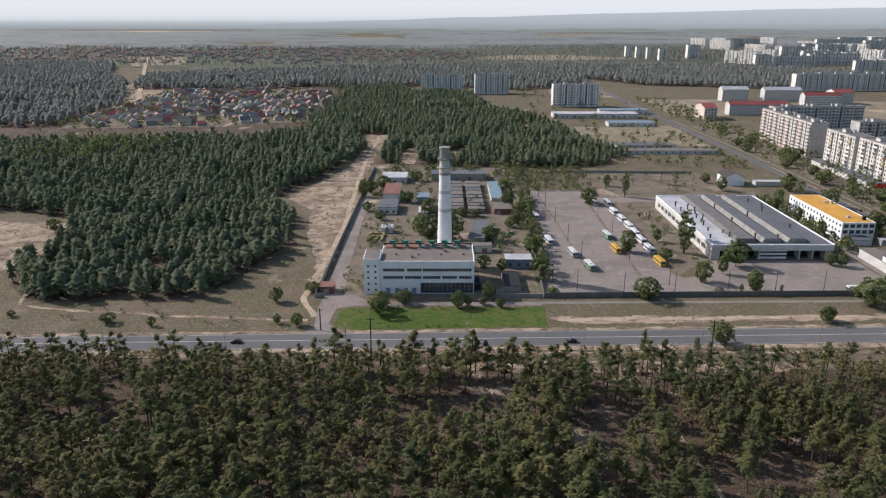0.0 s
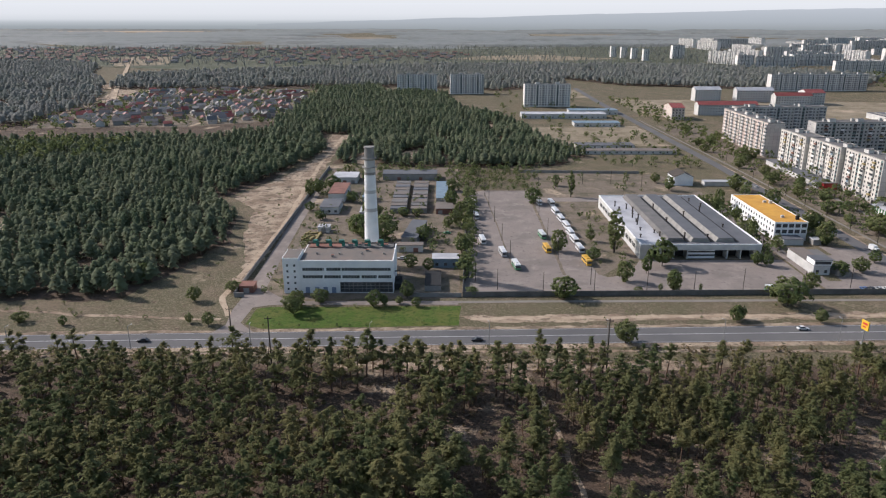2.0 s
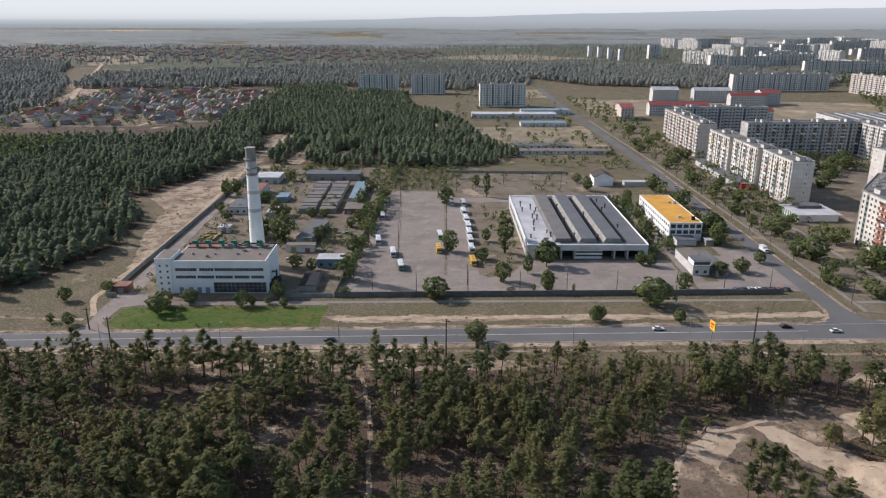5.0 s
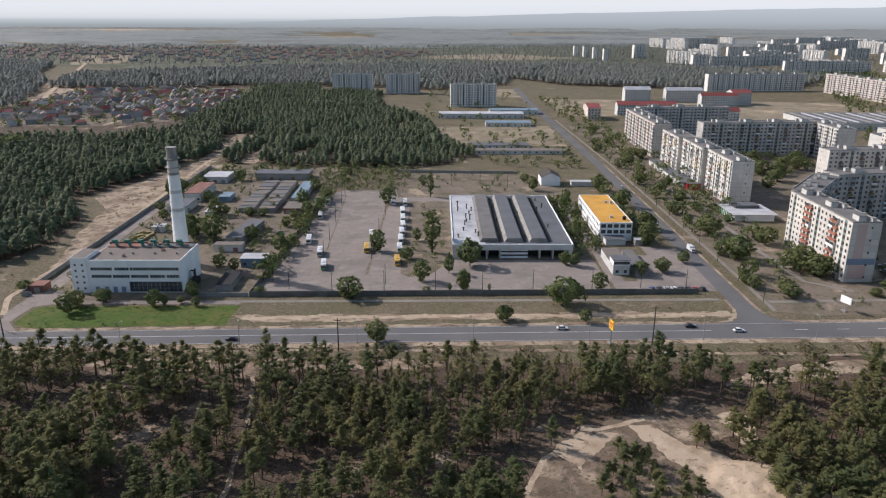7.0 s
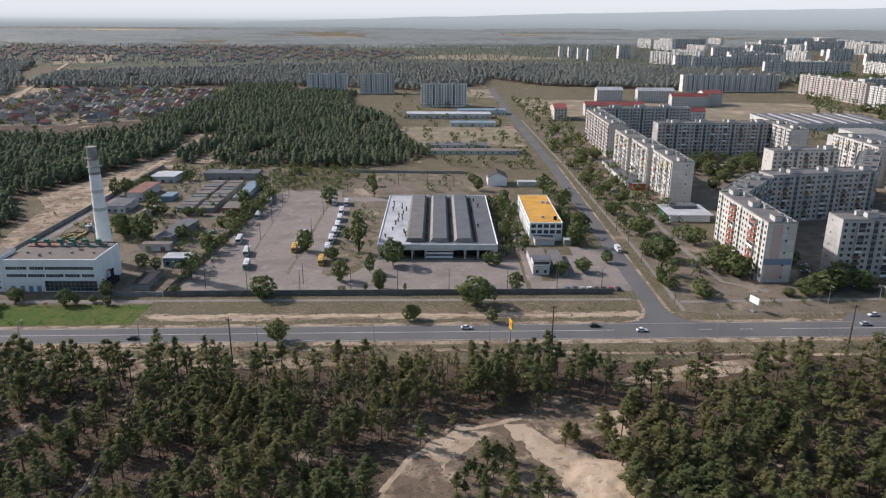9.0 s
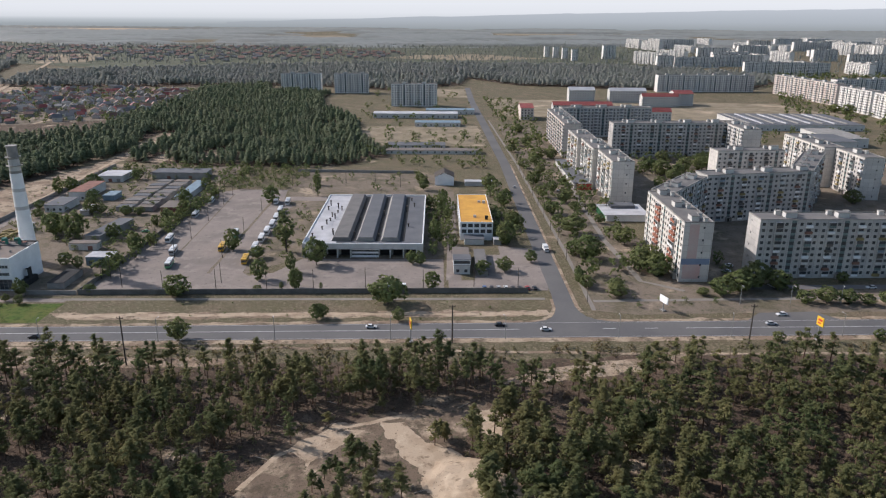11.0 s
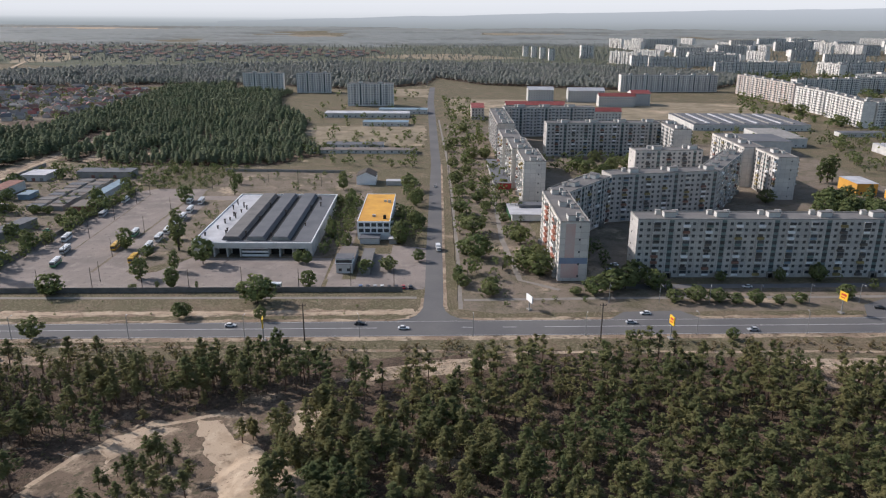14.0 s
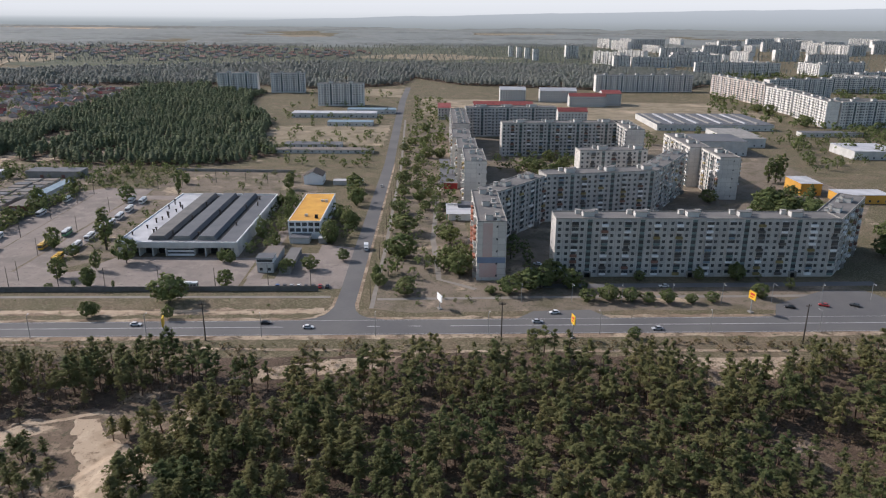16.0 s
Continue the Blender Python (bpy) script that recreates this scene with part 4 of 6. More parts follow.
for poly, sp, keep, hh, s in (([(-42, 340), (40, 335), (46, 440), (44, 540), (-48, 540), (-44, 400)], 6.5, 0.34, 4.0, 40), ([(42, 300), (47, 300), (54, 462), (48, 462)], 3.6, 0.75, 7.0, 41), ([(56, 470), (96, 470), (110, 540), (50, 545)], 5, 0.7, 4.5, 42),
                             ([(187, 332), (200, 330), (203, 440), (188, 440)], 5, 0.55, 6.5, 43), ([(257, 290), (298, 300), (296, 560), (258, 560)], 8.5, 0.5, 7.5, 44), ([(222, 350), (240, 350), (240, 470), (224, 470)], 6, 0.6, 7.5, 45),
                             ([(330, 505), (430, 540), (430, 585), (330, 580)], 10, 0.55, 8, 46), ([(478, 390), (512, 392), (516, 440), (496, 460)], 7.5, 0.6, 9, 47), ([(316, 283), (470, 290), (470, 292), (318, 286)], 5, 0.5, 5, 48), ([(338, 298.5), (462, 300), (462, 302), (338, 301)], 6, 0.5, 5.5, 58), ([(316, 306), (332, 310), (330, 345), (318, 350)], 7, 0.5, 6, 59), ([(258, 264), (310, 268), (312, 285), (262, 285)], 6, 0.35, 2.5, 49),
                             ([(104, 312), (126, 334), (126, 420), (105, 430)], 8, 0.3, 4, 50), ([(96, 460), (190, 462), (196, 530), (100, 530)], 10, 0.35, 4, 51), ([(60, 556), (236, 540), (236, 700), (150, 700)], 9, 0.3, 5, 52), ([(-44, 282), (-34, 282), (-34, 300), (-42, 330)], 4, 0.5, 3, 53),
                             ([(-40, 250.5), (38, 253), (38, 255), (-40, 252.5)], 2.4, 0.4, 1.2, 56), ([(-40, 267), (38, 269), (38, 271), (-40, 270)], 2.4, 0.35, 1.6, 57), ([(440, 620), (640, 640), (640, 720), (460, 700)], 11, 0.4, 8, 54), ([(560, 520), (760, 640), (760, 760), (600, 640)], 11, 0.45, 9, 55)):
    fx, fy = scatter(poly, sp, s, (), keep)
    stand("green_scrub", LEAFY_MID, fx, fy, rng.uniform(0.5, 1.35, len(fx)) * hh, s, "green scrub and small trees between buildings", [M_BARK, M_LEAF], 1.05, "scrub")

# canopy of the farthest woods, a rough sheet with glades, haze in its colour
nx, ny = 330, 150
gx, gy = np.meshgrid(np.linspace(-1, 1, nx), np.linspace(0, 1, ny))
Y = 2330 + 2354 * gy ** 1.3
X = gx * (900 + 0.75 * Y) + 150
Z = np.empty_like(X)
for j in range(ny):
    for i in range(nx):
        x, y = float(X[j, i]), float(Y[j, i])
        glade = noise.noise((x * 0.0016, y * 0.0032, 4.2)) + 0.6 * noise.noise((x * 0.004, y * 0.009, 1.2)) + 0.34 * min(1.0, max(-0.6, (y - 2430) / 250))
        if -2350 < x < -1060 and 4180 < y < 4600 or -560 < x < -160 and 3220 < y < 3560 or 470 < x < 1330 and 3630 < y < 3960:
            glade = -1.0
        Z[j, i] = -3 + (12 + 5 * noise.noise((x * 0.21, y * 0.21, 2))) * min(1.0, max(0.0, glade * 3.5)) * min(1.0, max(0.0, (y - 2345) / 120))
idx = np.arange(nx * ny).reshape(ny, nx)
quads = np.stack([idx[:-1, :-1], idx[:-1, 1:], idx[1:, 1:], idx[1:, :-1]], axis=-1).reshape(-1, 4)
tagged(new("far_woods", arrays_mesh("far_woods", np.stack([X, Y, Z], axis=-1).reshape(-1, 3), quads, [M_WOOD_HAZED])), "far woods reaching to the hazy horizon", "woods", "", "stuff")

# single trees: (x, y, height, width)
YARD = [(173, 272, 13.2, 14.1), (148, 258, 6.3, 4.8), (178, 255, 5.8, 4.7), (99, 237, 8.9, 8.1), (132, 288, 9.8, 5.7), (114, 300, 10.6, 7.4), (110, 359, 7.8, 4.7), (106, 330, 6.4, 7.0), (126, 310, 9.9, 4.6), (136, 320, 14.1, 10.5), (91, 342, 12.0, 7.8), (90, 437, 11.2, 9.8), (116, 286, 3.1, 6.2), (181, 322, 7.1, 5.3), (185, 320, 7.1, 5.3), (192, 356, 14.0, 5.2), (84, 280.3, 10.0, 10.5)]
YARD += [(191, 290, 8.5, 6.7), (196, 415, 16.1, 4.7), (199, 394, 10.2, 5.1), (201, 347, 7.6, 5.1), (214, 311, 6.1, 6.7), (228, 352, 13.8, 8.6), (234, 381, 11.2, 8.0), (234, 428, 12.7, 8.2), (228, 471, 12.1, 10.5), (184, 471, 10.0, 6.7), (181, 494, 7.6, 6.3), (111, 485, 8.3, 5.4), (126, 288, 3.9, 1.7), (143, 288, 3.9, 1.4), (188, 425, 9, 5)]
BOULEVARD = [(261, 643, 7.5, 8.0), (272, 643, 8.6, 9.0), (256, 612, 7.2, 8.6), (273, 715, 8.3, 12.2), (276, 583, 9.8, 10.0), (286, 583, 8.8, 9.1), (259, 545, 8.3, 8.6), (260, 490, 10.0, 10.1), (261, 453, 8.5, 7.2), (260, 413, 8.5, 9.3), (278, 453, 6.2, 6.5), (280, 490, 5.8, 6.2), (262, 393, 6.1, 5.7), (266, 371, 11.6, 13.8), (276, 421, 5.8, 8.1), (285, 393, 6.1, 5.7), (266, 330, 12.8, 13.0)]
BOULEVARD += [(260, 336, 8.8, 7.1), (290, 354, 10.5, 9.8), (256, 299, 8.0, 4.0), (258, 291, 6.2, 6.3), (270, 288, 6.2, 9.6), (288, 317, 11.2, 10.4), (293, 306, 11.4, 12.0), (295, 325, 9.6, 9.5), (237, 380, 9.9, 7.4), (238, 325, 6.3, 5.9), (224, 312, 7.2, 7.7), (213, 307, 7.1, 5.1), (292, 480, 6.5, 6.1), (287, 421, 5.1, 5.4), (268, 520, 8, 8), (270, 560, 8, 9), (272, 440, 7, 8), (270, 470, 8, 7)]
FRONT = [(314, 283, 9.0, 10.0), (323, 287, 11.0, 11.5), (329, 290, 11.0, 11), (334, 296, 11.5, 11), (341, 290, 9.5, 9.5), (346, 275, 5.9, 7.0), (355, 275, 7.9, 8.8), (364, 275, 6.4, 7.4), (371, 273, 4.9, 5.9), (379, 273, 6.4, 6.8), (389, 273, 4.4, 5.0), (398, 274, 4.9, 5.5), (306, 283, 4.0, 4.7), (418, 300, 9.0, 7.7), (401, 300, 6.4, 5.0), (374, 299, 5.3, 4.9), (420, 279, 7.0, 7.0), (490, 282, 8.4, 10.1), (269, 281, 6.5, 8.0), (256, 296, 5.8, 4.9)]
FRONT += [(506, 335, 11, 11), (513, 322, 12, 12), (509, 309, 9, 9), (517, 345, 12, 12), (524, 333, 10, 10), (522, 360, 12, 12), (532, 350, 11, 12), (474, 405, 13, 13), (482, 398, 10, 11), (504, 404, 12, 13), (510, 415, 10, 10), (488, 408, 12, 12)]
COURT = [(455, 440, 9.6, 10.2), (484, 420, 16, 16), (494, 412, 12, 12), (498, 420, 9, 9.3), (359, 524, 11.5, 11.6), (369, 519, 9.7, 9.8), (353, 538, 10.9, 11.9), (392, 540, 11.0, 11.3), (373, 575, 9.0, 9.3), (720, 880, 16, 18), (674, 853, 14.1, 15.7), (675, 766, 13, 15), (671, 877, 11.6, 13.5), (360, 500, 10, 11), (378, 534, 10.8, 10.9), (400, 559, 11.3, 10.5), (345, 480, 9, 9), (330, 400, 7, 7), (500, 440, 10, 11), (515, 455, 9, 10)]
FACTORY = [(-8, 364, 14.3, 11.8), (4, 361, 15.7, 12.3), (-9, 408, 10.6, 7.9), (-25, 263.5, 9.1, 8.0), (-25, 271, 7.4, 6.4), (-16, 275, 6.4, 6.4), (6, 271, 7.8, 5.9), (10, 272, 5.4, 3.2), (16, 274, 3.4, 3.2), (19, 280, 8.0, 5.6), (23, 271, 4.4, 3.6), (19, 319, 6.8, 6.3), (27, 314, 6.7, 4.7), (24, 361, 8.8, 7.6), (43, 340, 10.2, 7.2), (39, 428, 11.8, 8.2), (37, 385, 6.7, 5.0), (41, 391, 8.8, 6.9), (44, 410, 9, 6)]
FACTORY += [(-47, 464, 10.3, 8.8), (-51, 455, 11.8, 6.6), (-4, 410, 6.4, 6.6), (11, 408, 5.7, 8.6), (19, 408, 5.1, 7.5), (46, 284, 4.1, 5.7), (-22, 440, 7.7, 7.1), (-12, 372, 11, 9), (-36, 400, 6, 6), (-40, 480, 9, 9), (-18, 500, 8, 8), (40, 470, 9, 7), (-45, 420, 6, 6)]
FIELD = [(-209, 377, 7.9, 7.3), (-68, 277, 6.9, 5.5), (-55, 253, 5.5, 4.7), (-63, 255, 4.2, 3.0), (-110, 253, 4.1, 3.0), (-128, 256, 4.6, 5.6), (-96, 300, 9.9, 6.5), (-55, 288, 5.1, 6.2), (146, 256, 6.9, 5.2), (-168, 262, 2.8, 3.1), (-133, 246.5, 1.8, 2.1), (318, 237.5, 4.5, 4), (356, 238.5, 5, 4.5)]
TREE_THING = tree_masters("broadleaf_tree", LEAFY, "leafy green broad-leaved tree with rounded uneven crown", "tree", "", M_BARK, M_LEAF)
for text, rows in (("leafy green tree in the bus depot yard", YARD), ("leafy green boulevard tree on dry ground", BOULEVARD), ("leafy tree before the long apartment block", FRONT),
                   ("leafy courtyard tree between apartment blocks", COURT), ("leafy tree among the boiler house sheds", FACTORY), ("small round green tree on the dry verge", FIELD)):
    for i, (x, y, h, w) in enumerate(rows):
        plant(TREE_THING, i, x, y, h, (x * 53 + y * 17) % 360, min(1.5, max(0.45, w / (0.8 * h))), text)
POPLAR_THING = tree_masters("poplar_tree", POPLARS, "tall slender columnar poplar", "poplar", "", M_BARK, M_LEAF)
for i, (x, y, h, w) in enumerate(((118, 340, 23, 7.0), (116, 454, 17.5, 4.2), (525, 500, 21, 6.5), (530, 503, 21, 6), (519, 498, 19.0, 6), (516, 432, 14.8, 4.8), (132, 290, 9.5, 5))):
    plant(POPLAR_THING, i, x, y, h, i * 70, w / (0.25 * h))


# ---- buildings ----
FLOOR_H = 2.85
BAY = 3.36


def window_mesh(w, h, name="window", panes=2):
    """A framed window in one piece: the frame stands proud, the panes lie back in it."""
    bm = bmesh.new()
    cols = [-w / 2 + w * i / panes for i in range(panes + 1)]
    lo, hi = [bm.verts.new((x, -0.06, 0)) for x in cols], [bm.verts.new((x, -0.06, h)) for x in cols]
    fronts = [bm.faces.new((lo[i], lo[i + 1], hi[i + 1], hi[i])) for i in range(panes)]
    rim = lo + hi[::-1]
    back = [bm.verts.new((v.co.x, 0.02, v.co.z)) for v in rim]
    for i in range(len(rim)):
        k = (i + 1) % len(rim)
        bm.faces.new((rim[k], rim[i], back[i], back[k]))
    bmesh.ops.inset_individual(bm, faces=fronts, thickness=0.07, depth=-0.045)
    for f in fronts:
        f.material_index = 1
    return mesh_of(name, bm, M_FRAME, M_GLASS)


def balcony_mesh(front, glazed):
    """A balcony in one piece: an open tray, or a box with panes set into its upper half."""
    bm = bmesh.new()
    if not glazed:
        faces = box(bm, -1.5, 1.5, -1.1, 0.02, 0, 1.1)
        bmesh.ops.inset_individual(bm, faces=[faces[1]], thickness=0.09, depth=-0.9)
        return mesh_of("balcony", bm, front, M_WHITEWASH, M_GLASS)
    xs_, zs_ = (-1.5, -0.5, 0.5, 1.5), (0, 1.1, 2.45)
    g = [[bm.verts.new((x, -1.1, z)) for x in xs_] for z in zs_]
    panes = []
    for j in range(2):
        for i in range(3):
            f = bm.faces.new((g[j][i], g[j][i + 1], g[j + 1][i + 1], g[j + 1][i]))
            f.material_index = 0
            if j:
                panes.append(f)
    rim = g[0] + [g[1][3]] + g[2][::-1] + [g[1][0]]
    back = [bm.verts.new((v.co.x, 0.02, v.co.z)) for v in rim]
    for i in range(len(rim)):
        k = (i + 1) % len(rim)
        f = bm.faces.new((rim[k], rim[i], back[i], back[k]))
        f.material_index = 1
    bmesh.ops.inset_individual(bm, faces=panes, thickness=0.08, depth=-0.05)
    for f in panes:
        f.material_index = 2
    return mesh_of("balcony", bm, front, M_WHITEWASH, M_GLASS)


BALCONY_DOOR = boxes("balcony_door", [(-1.1, 1.1, -0.04, 0.02, 0.1, 2.3)], M_GLASS)
FAR_WIN = boxes("window", [(-0.75, 0.75, -0.05, 0.02, 0, 1.5)], M_GLASS_PALE)
FAR_BALC = [boxes("balcony", [(-1.5, 1.5, -1.0, 0.02, 0, 1.1, 0), (-1.4, 1.4, -0.6, 0.02, 1.1, 2.4, 1)], M_WHITEWASH, M_GLASS_PALE)]
WIN = window_mesh(1.4, 1.4)
OFFICE_WIN = window_mesh(2.5, 1.9)
WIN_SMALL = window_mesh(0.8, 0.9)
STAIR = boxes("stair_window", [(-1.05, 1.05, -0.06, 0.02, 0, 1.7, 0), (-1.05, 1.05, -0.06, 0.02, 1.7, 2.82, 1)], M_GLASS, M_BAL_GREEN)
BALC = [balcony_mesh(m, g) for m, g in ((M_WHITEWASH, True), (M_BAL_DARK, False), (M_BAL_YEL, False), (M_WHITE, True), (M_BAL_DARK, True), (M_WHITEWASH, False), (M_BAL_GREEN, True), (M_BAL_BROWN, False), (M_WHITE, False), (M_BLUE, True))]
BALC_RED = [balcony_mesh(m, g) for m, g in ((M_BAL_RED, False), (M_BAL_RED, True), (M_WHITE, True), (M_BAL_RED, False))]
VENT = boxes("roof_vent", [(-1.1, 1.1, -0.8, 0.8, 0, 1.9, 0), (-1.3, 1.3, -1.0, 1.0, 1.9, 2.1, 1)], M_WHITEWASH, M_CONCRETE)
HATCH = boxes("roof_hut", [(-2.6, 2.6, -1.7, 1.7, 0, 2.3, 0), (-2.8, 2.8, -1.9, 1.9, 2.3, 2.5, 1)], M_WHITEWASH, M_ROOF)


def joined(name, mesh, places, parent):
    """Many alike small pieces as one part."""
    n = len(mesh.vertices)
    v = np.empty(n * 3)
    mesh.vertices.foreach_get("co", v)
    v = v.reshape(-1, 3)
    q = np.array([tuple(p.vertices) for p in mesh.polygons])
    mi = np.array([p.material_index for p in mesh.polygons])
    vs, fs = [], []
    for i, (x, y, z, flip) in enumerate(places):
        vs.append(v * np.array([flip, flip, 1]) + np.array([x, y, z]))
        fs.append(q + i * n)
    ob = new(name, arrays_mesh(name, np.concatenate(vs), np.concatenate(fs), list(mesh.materials), np.tile(mi, len(places))))
    ob.parent = parent
    return tagged(ob, "", "", "", "stuff")


def apartment(p0, p1, depth, label, wall=None, floors=9, detail=2, balconies=None, pattern="SWBWWBW", seed=0, ends=True, back=True, drop=0.0):
    """A slab of flats. Its front runs from p0 to p1 and faces right of that way."""
    length = math.hypot(p1[0] - p0[0], p1[1] - p0[1])
    turn = math.degrees(math.atan2(p1[1] - p0[1], p1[0] - p0[0]))
    height = floors * FLOOR_H + 1.7 - drop
    rnd = random.Random(seed)
    root = thing("apartment_block", p0[0], p0[1], 0, turn, label, "apartment block", "apartment blocks")
    part("wall", boxes("wall", [(0, length, 0, depth, 0, height)], wall or M_PANEL), None, root)
    part("roof", boxes("roof", [(0.3, length - 0.3, 0.3, depth - 0.3, height, height + 0.06)], M_ROOF), None, root, "dark roofing felt roof")
    part("parapet", boxes("parapet", [(-0.06, length + 0.06, -0.06, 0.3, height + 0.002, height + 0.5), (-0.06, length + 0.06, depth - 0.3, depth + 0.06, height + 0.002, height + 0.5),
                                      (-0.06, 0.3, 0.3, depth - 0.3, height + 0.002, height + 0.5), (length - 0.3, length + 0.06, 0.3, depth - 0.3, height + 0.002, height + 0.5)], M_CONCRETE), None, root)
    n = max(3, int((length - 0.8) / BAY))
    bay = length / n
    far_w, far_b, far_s, back_w = [], [], [], []
    for i in range(n):
        x, kind = (i + 0.5) * bay, pattern[(i + 3) % len(pattern)]
        for k in range(floors):
            z = 1.2 + k * FLOOR_H
            if kind == "W":
                if detail == 2:
                    part("window", WIN, None, root).location = (x, 0, z + 0.75)
                else:
                    far_w.append((x, 0, z + 0.75, 1))
            elif kind == "S":
                if detail == 2:
                    part("stair_window", STAIR, None, root).location = (x, 0, z + 0.3)
                else:
                    far_s.append((x, 0, z + 0.3, 1))
            else:
                if detail == 2:
                    which = rnd.choice(balconies or BALC)
                    part("balcony", which, None, root).location = (x, 0, z - 0.05)
                    if len(which.vertices) < 20:
                        part("balcony_door", BALCONY_DOOR, None, root).location = (x, 0, z - 0.05)
                else:
                    far_b.append((x, 0, z - 0.05, 1))
            if back:
                (far_b if kind == "B" and rnd.random() < 0.5 else back_w).append((x, depth, z + (0.75 if kind != "B" else 0.0), -1))
        if kind == "S":
            for dx in (-2.1, 2.1) if ends else ():
                part("roof_vent", VENT, None, root).location = (min(max(x + dx * 1.9, 1.5), length - 1.5), depth * 0.72, height + 0.06)
            part("roof_hut", HATCH, None, root).location = (min(max(x, 3.1), length - 3.1), depth * 0.42, height + 0.06)
            if detail == 2:
                # The doorway's shade is a near-black slab under the canopy.
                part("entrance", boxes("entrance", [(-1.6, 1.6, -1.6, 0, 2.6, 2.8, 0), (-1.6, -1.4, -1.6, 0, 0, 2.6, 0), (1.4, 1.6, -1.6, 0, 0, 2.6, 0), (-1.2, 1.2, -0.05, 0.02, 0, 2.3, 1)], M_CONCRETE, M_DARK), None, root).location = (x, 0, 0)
    if far_w:
        joined("glazing", FAR_WIN if not ends else WIN, far_w, root)
    if back_w:
        joined("glazing", FAR_WIN, back_w, root)
    if far_b:
        joined("balcony_cladding", FAR_BALC[0], far_b, root)
    if far_s:
        joined("stair_glazing", STAIR, far_s, root)
    if ends and detail == 2:
        for k in range(0, floors, 2):
            for xx, rot in ((0, -90), (length, 90)):
                w = part("end_window", WIN_SMALL, None, root)
                w.matrix_basis = pose(xx, depth * 0.68, 1.9 + k * FLOOR_H, 0, 0, rot)
    return root


LONG = "nine-storey grey panel block with mixed glazed balconies"
apartment((336, 304), (464.5, 305.6), 12.5, "long nine-storey grey panel block facing the main road", seed=1, balconies=BALC)
apartment((465, 306), (500, 349), 12.5, "angled wing of the long grey panel block", seed=2, drop=0.6)
pink = apartment((300.6, 357), (300.6, 299), 13, "nine-storey block with pink end wall and orange-red balconies", M_PANEL_W, seed=3, balconies=BALC_RED, pattern="WBBWSWW")
h9 = 9 * FLOOR_H + 1.7
part("painted_panel", boxes("painted_panel", [(58.0, 58.03, 2.6, 6.8, 11, h9 - 0.6)], M_PINKP), None, pink, "faded pink painted strip")
part("painted_band", boxes("painted_band", [(58.0, 58.04, 0.2, 12.8, 8.2, 11)], M_BLUEP), None, pink, "faded blue painted band")
part("painted_panel", boxes("painted_panel", [(58.0, 58.03, 1.2, 9.0, 1.5, 8.2)], M_PINKP), None, pink, "faded pink painted panel")
apartment((314.4, 356), (344, 394), 13, LONG, seed=4, drop=0.6)
apartment((344.6, 394.6), (410, 408), 13, LONG, seed=5)
apartment((410.6, 408.4), (448, 468), 13, LONG, seed=6, drop=0.6)
for a, b, x in ((560, 520, 294.5), (519, 477, 297), (476, 433, 300)):
    apartment((x, a), (x, b), 13.5, "pale nine-storey block of stepped sections by the boulevard", M_PANEL_W, seed=a)
apartment((296, 683), (296, 588), 14, "nine-storey block with faded pink end wall", M_PANEL_P, detail=1, seed=8)
apartment((311, 690), (398, 696), 12.5, LONG, detail=1, seed=9)
apartment((337, 592), (436, 598), 12.5, "long nine-storey grey block in its own shade", detail=2, seed=10, back=False)
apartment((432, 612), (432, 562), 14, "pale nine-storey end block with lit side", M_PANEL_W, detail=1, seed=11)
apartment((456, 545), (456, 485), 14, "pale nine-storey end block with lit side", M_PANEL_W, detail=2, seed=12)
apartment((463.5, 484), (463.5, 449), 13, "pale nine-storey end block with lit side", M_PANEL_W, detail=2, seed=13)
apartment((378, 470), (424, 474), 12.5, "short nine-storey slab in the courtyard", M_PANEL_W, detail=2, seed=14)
# blocks across the town, haze put into most of their wall colours
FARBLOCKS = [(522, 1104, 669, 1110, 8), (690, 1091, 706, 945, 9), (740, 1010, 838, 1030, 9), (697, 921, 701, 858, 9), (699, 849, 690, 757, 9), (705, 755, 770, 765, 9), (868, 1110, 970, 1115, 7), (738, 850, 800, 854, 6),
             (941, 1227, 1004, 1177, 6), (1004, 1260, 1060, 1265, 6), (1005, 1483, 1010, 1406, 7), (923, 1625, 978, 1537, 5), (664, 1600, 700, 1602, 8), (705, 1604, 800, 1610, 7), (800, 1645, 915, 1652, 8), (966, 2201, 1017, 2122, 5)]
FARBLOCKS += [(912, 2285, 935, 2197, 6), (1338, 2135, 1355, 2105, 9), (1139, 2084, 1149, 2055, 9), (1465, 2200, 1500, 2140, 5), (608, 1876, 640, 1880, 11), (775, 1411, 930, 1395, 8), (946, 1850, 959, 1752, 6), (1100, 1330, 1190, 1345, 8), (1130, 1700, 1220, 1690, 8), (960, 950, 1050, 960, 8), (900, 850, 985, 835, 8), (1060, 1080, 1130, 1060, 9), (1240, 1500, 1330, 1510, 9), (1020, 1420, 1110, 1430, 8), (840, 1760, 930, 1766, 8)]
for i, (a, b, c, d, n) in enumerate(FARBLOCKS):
    apartment((a, b), (c, d), 13, "distant pale panel apartment block of the town", M_PANEL_P if i == 1 else M_PANEL_HAZED, n, 1, seed=20 + i, ends=False, back=False)
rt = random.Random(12)
